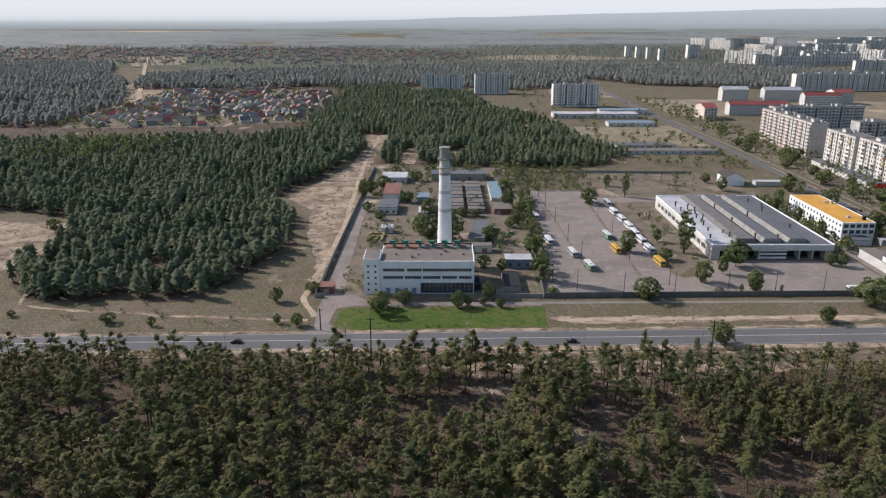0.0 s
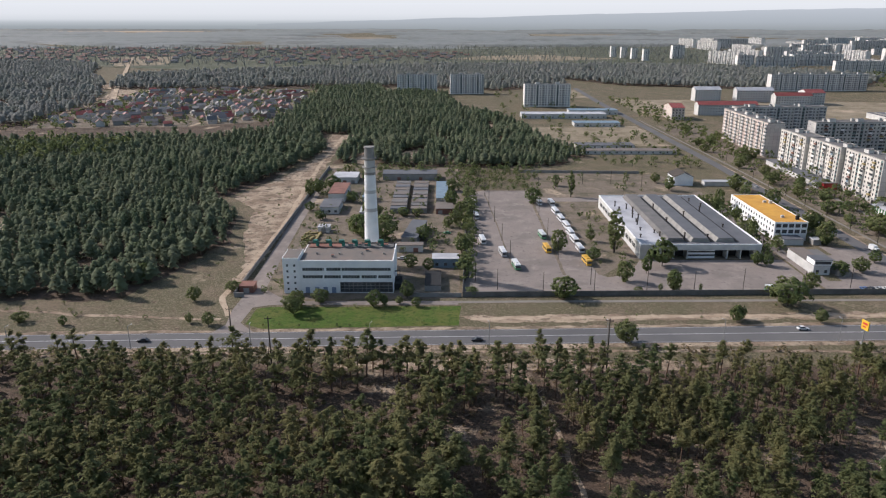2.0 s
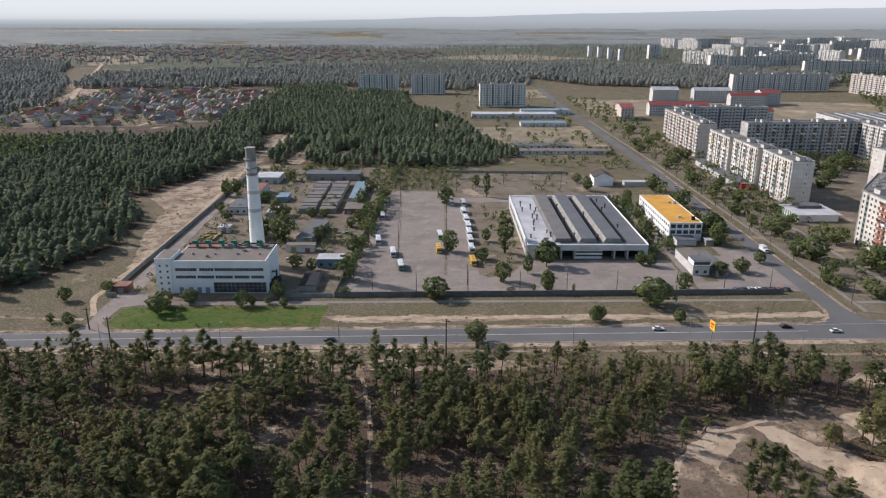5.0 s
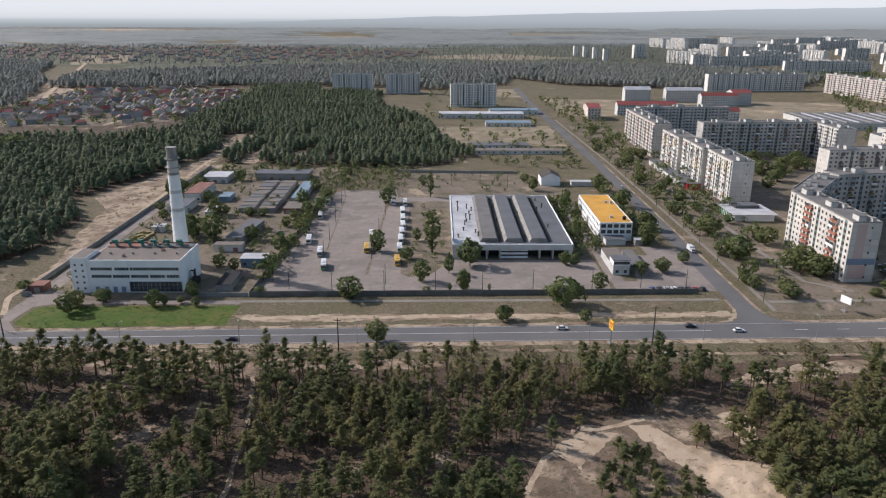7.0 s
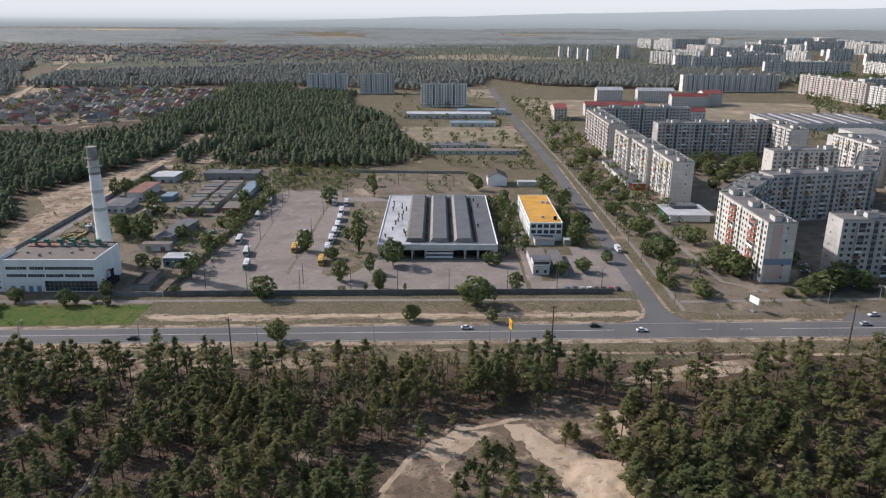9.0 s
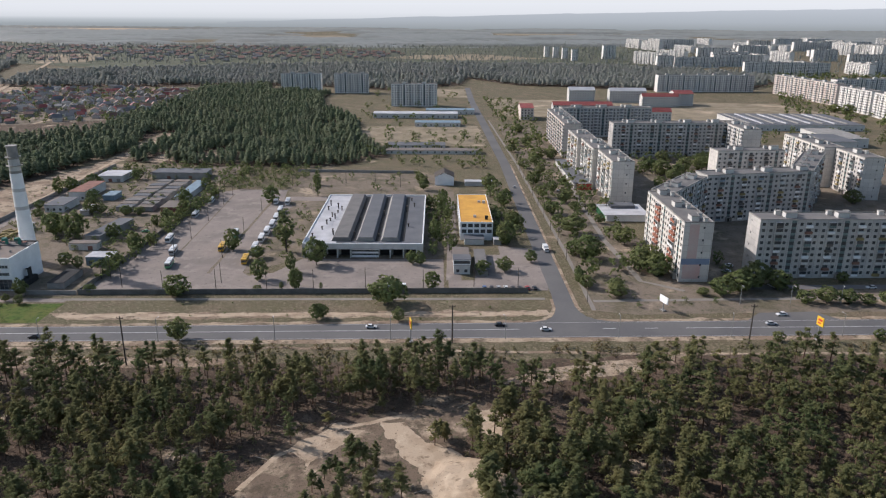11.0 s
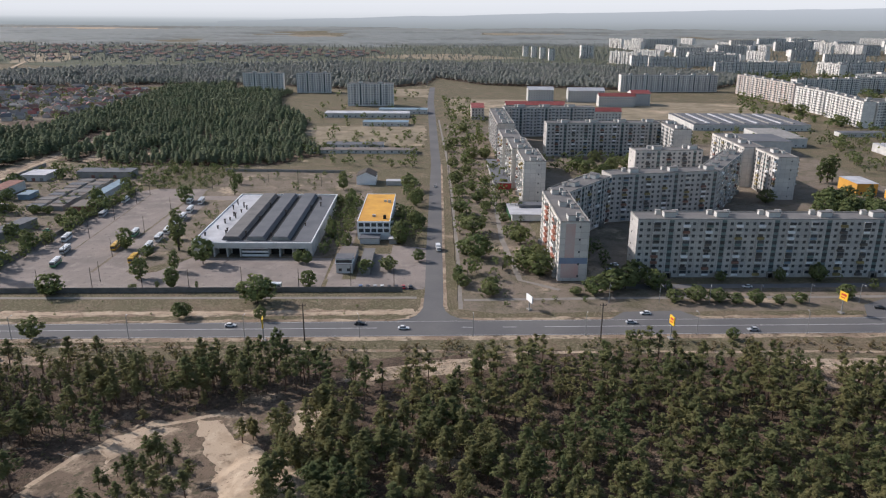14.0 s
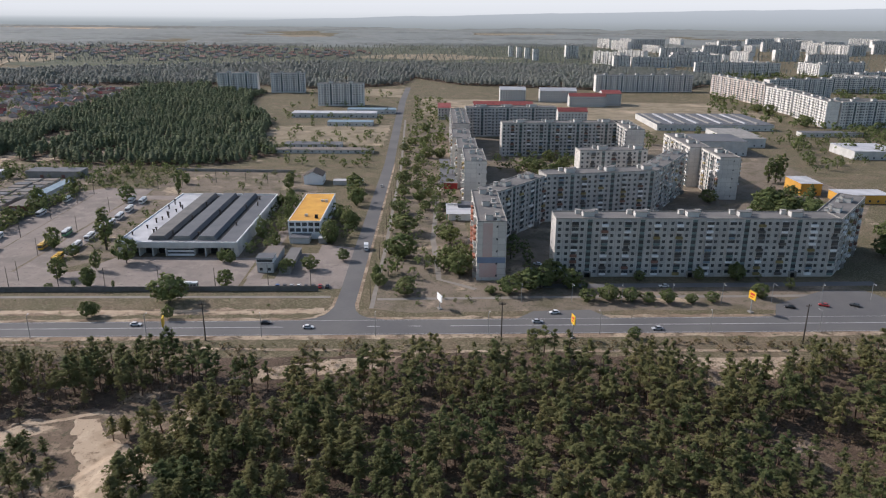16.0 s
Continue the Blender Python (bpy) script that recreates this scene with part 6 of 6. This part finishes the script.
shed("transformer_hut", 222, 226, 352, 357, 2.8, M_CONCRETE, M_ROOF_PALE, "small concrete transformer hut")

# pavilion and shops on the boulevard
pv = shed("pavilion", 290, 313, 397, 419, 4.0, M_WHITE, M_ROOF_PALE, "low pavilion with white roof and green columns", "pavilion", eave=1.5)
part("roof_light", boxes("roof_light", [(-6, 8, 2, 10, 4.22, 6.0)], M_ROOF_GREY), None, pv)
for k in range(9):
    part("column", boxes("column", [(-12.9, -12.4, -12 + 2.7 * k, -11.4 + 2.7 * k, 0, 4.0)], P_GREEN), None, pv, "green column")
shed("shop_row", 286, 297.5, 478, 560, 3.6, M_WHITEWASH, M_ROOF_GREY, "low row of shops with grey roof", "shop", eave=0.6)
shed("corner_shop", 288, 297, 474, 478, 4.2, P_RED, M_ROOF, "small shop with red front", "shop")
# market sheds and low halls further off
for x0, x1, y0, y1, h, roof, text in ((122, 216, 812, 832, 5, M_ROOF_PALE, "long market hall with pale roof"), (170, 217, 752, 768, 4, M_BLUE, "market hall with blue roof"), (180, 236, 845, 862, 5, M_BLUE, "low hall with blue roof"), (140, 230, 600, 612, 3, M_ROOF_BROWN, "rows of low roofless sheds"),
                                      (150, 200, 625, 640, 3, M_ROOF_GREY, "low grey shed on dry ground"), (508, 628, 735, 820, 6, M_ROOF_GREY, "wide low hall with striped roof lights"), (503, 545, 600, 640, 12, M_ROOF_GREY, "white low flat-roofed civic building"), (545, 578, 640, 700, 8, M_CONCRETE, "pale low flat-roofed hall"),
                                      (628, 668, 585, 625, 7, M_ROOF_PALE, "pale low school building with flat roof"), (640, 700, 700, 712, 4, M_ROOF_GREY, "low grey hall beside trees"), (524, 538, 461, 484, 8, M_ORANGE, "kindergarten with orange walls")):
    b = shed("low_hall", x0, x1, y0, y1, h, M_ORANGE if "orange" in text else M_WHITEWASH, M_ROOF_PALE if "orange" in text else roof, text, "hall", windows=int((x1 - x0) // 6))
    if "striped" in text:
        for k in range(9):
            part("roof_light", boxes("roof_light", [(-56 + 12.5 * k, -53.5 + 12.5 * k, -36, 36, h + 0.22, h + 1.0)], M_ROOF_PALE if k % 2 else M_CONCRETE), None, b)
shed("kindergarten", 540, 572, 440, 456, 5.5, M_ORANGE, M_ROOF_PALE, "kindergarten wing with orange walls and pale roof", "school", windows=6)


# ---- walls, poles, signs ----
def wall_run(name, p0, p1, h, label, mat, thick=0.25, seg=3.0):
    """A wall of upright concrete slabs between posts."""
    length = math.hypot(p1[0] - p0[0], p1[1] - p0[1])
    root = thing(name, p0[0], p0[1], 0, math.degrees(math.atan2(p1[1] - p0[1], p1[0] - p0[0])), label, "wall", "", "structure")
    n = max(1, int(length / seg))
    s = length / n
    slab = boxes("slab", [(0.12, s - 0.12, -thick / 2, thick / 2, 0, h)], mat)
    post = boxes("post", [(-0.12, 0.12, -thick / 2 - 0.06, thick / 2 + 0.06, 0, h + 0.1)], mat)
    for i in range(n):
        part("slab", slab, None, root).location = (i * s, 0, 0)
        part("post", post, None, root).location = (i * s, 0, 0)
    return root


wall_run("wall_front", (42, 281.6), (232, 285.4), 2.3, "dark concrete panel wall before the bus depot", M_WALLC)
wall_run("wall_lot", (42, 282), (49.5, 461), 2.2, "concrete panel wall along the bus lot", M_WALLC)
wall_run("wall_yard", (20, 281.5), (41.6, 281.6), 1.8, "weathered concrete wall beside the boiler house", M_CONCRETE)
wall_run("fence_west", (-53, 283), (-51.5, 545), 2.2, "long concrete fence along the sandy tract", M_CONCRETE)
wall_run("fence_north", (90, 528), (178, 524), 2.0, "concrete fence behind the depot", M_CONCRETE)
wall_run("fence_south", (-53, 281.5), (-48.8, 281.7), 2.0, "short concrete wall by the gate", M_CONCRETE)


def pole(x, y, h, r, mat, label, kind="utility_pole", arm=0.0):
    root = thing(kind, x, y, 0, (x * 31) % 40 - 20, label, "pole", kind + "s")
    bm = bmesh.new()
    tube(bm, 0, 0, 0, h, r, r * 0.65, 7)
    part("post", bm, mat, root)
    if arm:
        part("crossarm", boxes("crossarm", [(-arm, arm, -0.08, 0.08, h - 0.9, h - 0.7), (-arm, -arm + 0.15, -0.1, 0.1, h - 0.7, h - 0.35), (arm - 0.15, arm, -0.1, 0.1, h - 0.7, h - 0.35)], mat), None, root)
    return root


for x, y, h in ((-23.8, 219.5, 18), (88, 217.5, 18), (198.4, 235.5, 15), (306.4, 235.5, 15.5), (-150, 219, 17), (418, 236, 15), (-45.5, 249, 9)):
    pole(x, y, h, 0.28, M_POLE, "tall dark wooden pole beside the main road", "utility_pole", 1.2)
for i in range(-6, 13):
    x = i * 42 + 8
    root = pole(x, y_near(x) - 0.8, 9.0, 0.14, M_LAMP, "slim grey street lamp on the road verge", "street_lamp")
    arm = part("lamp_arm", boxes("lamp_arm", [(-0.05, 0.05, 0, 1.8, 8.9, 9.0)], M_LAMP), None, root)
    part("lamp_head", boxes("lamp_head", [(-0.14, 0.14, 1.5, 2.3, 8.82, 8.9)], M_FRAME), None, arm)
for i in range(8):
    x = 318 + i * 21
    root = pole(x, 270 + 0.01 * x, 8.5, 0.12, M_LAMP, "pale street lamp before the long block", "street_lamp")
    arm = part("lamp_arm", boxes("lamp_arm", [(-0.05, 0.05, -1.8, 0, 8.4, 8.5)], M_LAMP), None, root)
    part("lamp_head", boxes("lamp_head", [(-0.14, 0.14, -2.3, -1.5, 8.32, 8.4)], M_FRAME), None, arm)
for i, (x, y) in enumerate(((66, 330), (64.5, 360), (63, 395), (62, 430), (61, 455), (57, 290), (76, 286), (98, 288), (98, 296), (120, 287), (140, 287), (162, 290), (187, 288), (89, 330), (89.5, 370), (90, 410), (48, 300), (50, 350), (52, 400), (110, 480), (130, 490), (150, 492), (168, 480), (97, 470), (209, 292), (228, 290))):
    pole(x, y, 9.5, 0.16, M_POLE, "slim dark lighting pole in the depot yard", "yard_pole")
for i in range(12):
    pole(255.2, 275 + i * 26, 9.0, 0.15, M_POLE, "dark pole along the side street", "street_pole")


def billboard(x, y, z, w, h, turn, label, face):
    root = thing("billboard", x, y, 0, turn, label, "billboard", "billboards")
    bm = bmesh.new()
    tube(bm, 0, 0, 0, z, 0.22, 0.2, 8)
    part("post", bm, M_LAMP, root)
    board = part("panel", boxes("panel", [(-w / 2, w / 2, -0.2, 0.2, z, z + h)], face), None, root)
    if face is M_YELLOW:
        part("print", boxes("print", [(-w * 0.3, w * 0.35, -0.23, -0.2, z + h * 0.55, z + h * 0.8), (-w * 0.3, w * 0.2, -0.23, -0.2, z + h * 0.25, z + h * 0.4)], M_REDSIGN), None, board, "red bars of print")
    part("base", boxes("base", [(-1.1, 1.1, -0.8, 0.8, 0, 0.5)], M_CONCRETE), None, root)


billboard(183.4, 236.2, 5.6, 3.4, 3.4, -80, "yellow roadside billboard with red print", M_YELLOW)
billboard(333.2, 239.0, 5.6, 3.4, 3.4, -80, "yellow roadside billboard with red print", M_YELLOW)
billboard(409.8, 263.5, 5.6, 4.0, 3.4, -74, "yellow roadside billboard with red print", M_YELLOW)
billboard(284, 266, 3.5, 5.0, 2.8, -70, "white roadside billboard on a post", M_WHITE)


# ---- vehicles ----
def rounded(rows, *mats):
    bm = bmesh.new()
    for r in rows:
        q = box(bm, *r[:6])
        for f in q:
            f.material_index = r[6]
    bmesh.ops.bevel(bm, geom=bm.edges[:], offset=0.07, segments=1, affect="EDGES")
    return mesh_of("body", bm, *mats)


def wheel_mesh(r, w):
    bm = bmesh.new()
    tube(bm, 0, 0, -w / 2, w / 2, r, r, 12)
    bmesh.ops.rotate(bm, verts=bm.verts[:], matrix=Matrix.Rotation(radians(90), 3, "Y"))
    return mesh_of("wheel", bm, M_TYRE)


W_CAR, W_BUS = wheel_mesh(0.31, 0.2), wheel_mesh(0.48, 0.3)
RIM = boxes("rim", [(-0.17, 0.17, -0.16, 0.16, -0.16, 0.16)], M_LAMP)


def car(x, y, turn, mat, label, group=""):
    root = thing("car", x, y, 0.06, turn, label, "car", group)
    bm = bmesh.new()
    prof = [(-2.1, 0.28), (2.1, 0.28), (2.15, 0.62), (1.05, 0.88), (-1.6, 0.92), (-2.12, 0.80)]
    a, b = [bm.verts.new((-0.82, p, z)) for p, z in prof], [bm.verts.new((0.82, p, z)) for p, z in prof]
    for i in range(len(prof)):
        bm.faces.new((a[i], a[(i + 1) % 6], b[(i + 1) % 6], b[i]))
    bm.faces.new(a[::-1]), bm.faces.new(b)
    bmesh.ops.recalc_face_normals(bm, faces=bm.faces[:])
    bmesh.ops.bevel(bm, geom=bm.edges[:], offset=0.06, segments=1, affect="EDGES")
    part("body", bm, mat, root)
    bm = bmesh.new()
    lo = [bm.verts.new(p) for p in ((-0.76, -1.55, 0.88), (0.76, -1.55, 0.88), (0.76, 1.0, 0.86), (-0.76, 1.0, 0.86))]
    hi = [bm.verts.new(p) for p in ((-0.62, -1.1, 1.40), (0.62, -1.1, 1.40), (0.62, 0.25, 1.40), (-0.62, 0.25, 1.40))]
    for i in range(4):
        bm.faces.new((lo[i], lo[(i + 1) % 4], hi[(i + 1) % 4], hi[i]))
    part("glasshouse", bm, M_GLASS, root, "dark car windows")
    part("roof", boxes("roof", [(-0.64, 0.64, -1.12, 0.27, 1.39, 1.45)], mat), None, root)
    for sx in (-0.78, 0.78):
        for sy in (-1.3, 1.3):
            part("wheel", W_CAR, None, root).location = (sx, sy, 0.31)
    for sx in (-0.6, 0.6):
        part("headlight", boxes("headlight", [(sx - 0.18, sx + 0.18, 2.1, 2.17, 0.55, 0.70)], M_FRAME), None, root)
    return root


def bus(x, y, turn, low, high, label):
    root = thing("bus", x, y, 0.06, turn, label, "bus", "parked buses")
    part("body", rounded([(-1.25, 1.25, -4.6, 4.6, 0.35, 1.35, 0), (-1.22, 1.22, -4.58, 4.58, 1.3, 2.35, 1), (-1.24, 1.24, -4.6, 4.6, 2.3, 2.95, 1)], low, high), None, root)
    for s in (-1, 1):
        for k in range(6):
            part("window", boxes("window", [(s * 1.235 - 0.01, s * 1.235 + 0.01, -4.2 + 1.4 * k, -3.0 + 1.4 * k, 1.45, 2.3)], M_GLASS), None, root)
        part("windscreen", boxes("windscreen", [(-1.1, 1.1, s * 4.59 - 0.02, s * 4.59 + 0.02, 1.3, 2.4)], M_GLASS), None, root)
        for sy in (-2.7, 2.6):
            wheel = part("wheel", W_BUS, None, root)
            wheel.location = (s * 1.1, sy, 0.48)
            part("rim", RIM, None, wheel)
    part("roof_box", boxes("roof_box", [(-0.7, 0.7, -2, 0.4, 2.94, 3.2), (-0.5, 0.5, 1.6, 2.6, 2.94, 3.1)], high), None, root)
    return root


for i, (x, y, a) in enumerate(((52.5, 437, 5), (53, 404, 5), (54.2, 357, 6), (63, 337, 7), (67.7, 318, 7), (86, 366, 6), (85.4, 343, 5))):
    low, high = ((P_WHITE, P_WHITE), (P_SILVER, P_WHITE), (P_WHITE, P_WHITE), (P_SILVER, P_WHITE), (P_GREEN, P_WHITE), (P_GREEN, P_WHITE), (P_YELLOW, P_YELLOW))[i]
    bus(x, y, a, low, high, "yellow bus parked beside a tree" if high is P_YELLOW else "white city bus parked in the open lot")
for i, (x, y) in enumerate(((101.6, 324), (101.8, 343), (101.6, 358), (101.6, 371), (101.6, 384), (100.9, 398), (100, 414), (100.5, 434), (93, 436))):
    bus(x, y, 5, P_YELLOW if i == 0 else P_WHITE, P_YELLOW if i == 0 else P_WHITE, "yellow and white bus at the end of the row" if i == 0 else "pale old bus in a parked row")
bus(175, 287.5, 92, P_GREEN, P_WHITE, "white and green bus parked by the wall")
for i in range(8):
    car(213.5 + 3.1 * i, 289.6, 4, (P_BLUE, P_BLACK, P_SILVER, P_WHITE, P_BLACK, P_BLACK, P_RED, P_BLACK)[i], "car parked in a row by the wall", "cars parked by the wall")
for x, y, a, m, t in ((-74, 238.2, 91.5, P_BLACK, "black saloon on the main road"), (46, 238.8, 91.5, P_BLACK, "black saloon on the main road"), (234, 246.5, -88.5, P_WHITE, "white saloon on the main road"), (217, 250.6, -88.5, P_BLACK, "black saloon on the main road"),
                      (322, 252.5, -88.5, P_SILVER, "silver saloon on the main road"), (168, 248.5, -88.5, P_WHITE, "white saloon on the main road"), (367, 246.2, 91.5, P_SILVER, "silver saloon on the main road"), (330, 261.5, 95, P_WHITE, "white car parked in the lay-by"),
                      (428, 268, 70, P_BLACK, "black car parked in the lay-by"), (443, 270, 60, P_RED, "red car parked in the lay-by"), (456, 270, 50, P_BLACK, "black car parked in the lay-by"), (383, 291.5, 91, P_WHITE, "white car parked in the block's shade"),
                      (340, 293, 20, P_SILVER, "car parked in the courtyard entry"), (327, 312, 60, P_SILVER, "car parked in the courtyard shade"), (331, 320, 60, P_WHITE, "car parked in the courtyard shade"), (14, 330, 80, P_SILVER, "silver car by the boiler house"),
                      (36, 372, 80, P_GREEN, "green van by the wall"), (275, 470, 60, P_WHITE, "white car under boulevard trees"), (245.6, 480, 2, P_SILVER, "car on the side street"), (390, 560, 80, P_WHITE, "car in the courtyard"), (400, 562, 80, P_BLUE, "car in the courtyard")):
    car(x, y, a, m, t)
van = thing("delivery_van", 247.4, 342, 0.065, 185, "white box van on the side street", "van")
part("box", rounded([(-1.1, 1.1, -3.2, 0.9, 0.7, 3.0, 0)], P_WHITE), None, van)
part("cab", rounded([(-1.0, 1.0, 1.0, 2.8, 0.5, 2.1, 0)], P_WHITE), None, van)
part("windscreen", boxes("windscreen", [(-0.9, 0.9, 2.79, 2.82, 1.3, 2.0)], M_GLASS), None, van)
for sx in (-0.9, 0.9):
    for sy in (-2.2, 1.9):
        part("wheel", W_BUS, None, van).location = (sx, sy, 0.48)

# ---- horizon ----
# The backdrop glows: haze and sky painted as emission that brightens with height.
M_HAZE = bpy.data.materials.new("distant_haze_glow")
M_HAZE.use_nodes = True
hz = M_HAZE.node_tree
for nd in list(hz.nodes):
    hz.nodes.remove(nd)
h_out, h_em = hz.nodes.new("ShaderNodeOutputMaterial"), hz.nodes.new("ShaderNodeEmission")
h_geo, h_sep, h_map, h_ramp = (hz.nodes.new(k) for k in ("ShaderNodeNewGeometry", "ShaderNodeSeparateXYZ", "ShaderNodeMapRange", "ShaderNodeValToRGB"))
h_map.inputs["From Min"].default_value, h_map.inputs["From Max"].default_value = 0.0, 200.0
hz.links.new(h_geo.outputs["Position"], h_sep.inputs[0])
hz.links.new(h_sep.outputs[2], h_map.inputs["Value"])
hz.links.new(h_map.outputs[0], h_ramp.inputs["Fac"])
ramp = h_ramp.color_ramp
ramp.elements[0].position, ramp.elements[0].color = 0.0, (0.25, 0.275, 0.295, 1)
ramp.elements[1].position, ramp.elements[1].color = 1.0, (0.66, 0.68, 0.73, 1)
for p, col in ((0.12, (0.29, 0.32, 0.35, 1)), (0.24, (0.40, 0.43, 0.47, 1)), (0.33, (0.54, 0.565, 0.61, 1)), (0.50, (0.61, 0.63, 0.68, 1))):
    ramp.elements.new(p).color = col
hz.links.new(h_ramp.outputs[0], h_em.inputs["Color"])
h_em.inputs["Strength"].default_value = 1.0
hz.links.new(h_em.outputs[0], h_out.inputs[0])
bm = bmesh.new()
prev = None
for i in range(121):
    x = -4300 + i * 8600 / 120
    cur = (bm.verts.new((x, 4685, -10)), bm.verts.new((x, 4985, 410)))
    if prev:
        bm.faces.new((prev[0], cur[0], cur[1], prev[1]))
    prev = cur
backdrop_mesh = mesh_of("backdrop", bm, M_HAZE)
# The far ridge glows as well, its blue haze painted by height.
M_RIDGE = bpy.data.materials.new("hazy_ridge_glow")
M_RIDGE.use_nodes = True
rg = M_RIDGE.node_tree
for nd in list(rg.nodes):
    rg.nodes.remove(nd)
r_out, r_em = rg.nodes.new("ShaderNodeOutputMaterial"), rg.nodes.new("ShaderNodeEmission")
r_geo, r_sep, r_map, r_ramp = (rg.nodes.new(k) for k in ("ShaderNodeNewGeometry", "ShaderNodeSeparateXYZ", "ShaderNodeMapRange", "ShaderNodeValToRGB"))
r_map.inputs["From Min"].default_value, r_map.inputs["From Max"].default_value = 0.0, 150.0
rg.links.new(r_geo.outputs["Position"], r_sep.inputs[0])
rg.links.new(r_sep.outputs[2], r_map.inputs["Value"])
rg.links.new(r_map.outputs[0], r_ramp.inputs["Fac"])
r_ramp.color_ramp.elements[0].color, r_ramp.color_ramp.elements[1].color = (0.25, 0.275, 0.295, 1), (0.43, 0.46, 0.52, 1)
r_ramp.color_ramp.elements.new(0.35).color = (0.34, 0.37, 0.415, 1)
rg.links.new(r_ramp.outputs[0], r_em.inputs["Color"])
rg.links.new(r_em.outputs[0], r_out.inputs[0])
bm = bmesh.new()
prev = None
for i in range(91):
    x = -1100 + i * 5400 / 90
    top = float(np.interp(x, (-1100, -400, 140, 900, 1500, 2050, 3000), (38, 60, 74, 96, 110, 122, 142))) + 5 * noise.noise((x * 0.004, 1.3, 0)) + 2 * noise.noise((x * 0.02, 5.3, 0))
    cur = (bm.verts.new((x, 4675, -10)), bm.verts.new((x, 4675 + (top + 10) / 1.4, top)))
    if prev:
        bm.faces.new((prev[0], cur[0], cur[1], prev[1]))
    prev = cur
tagged(new("backdrop", mesh_of("backdrop", bm, M_RIDGE)), "glowing backdrop of far hills, blue haze painted in", "backdrop", "", "structure")
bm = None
tagged(new("backdrop", backdrop_mesh), "glowing backdrop of pale hazy sky and distance", "backdrop", "", "structure")
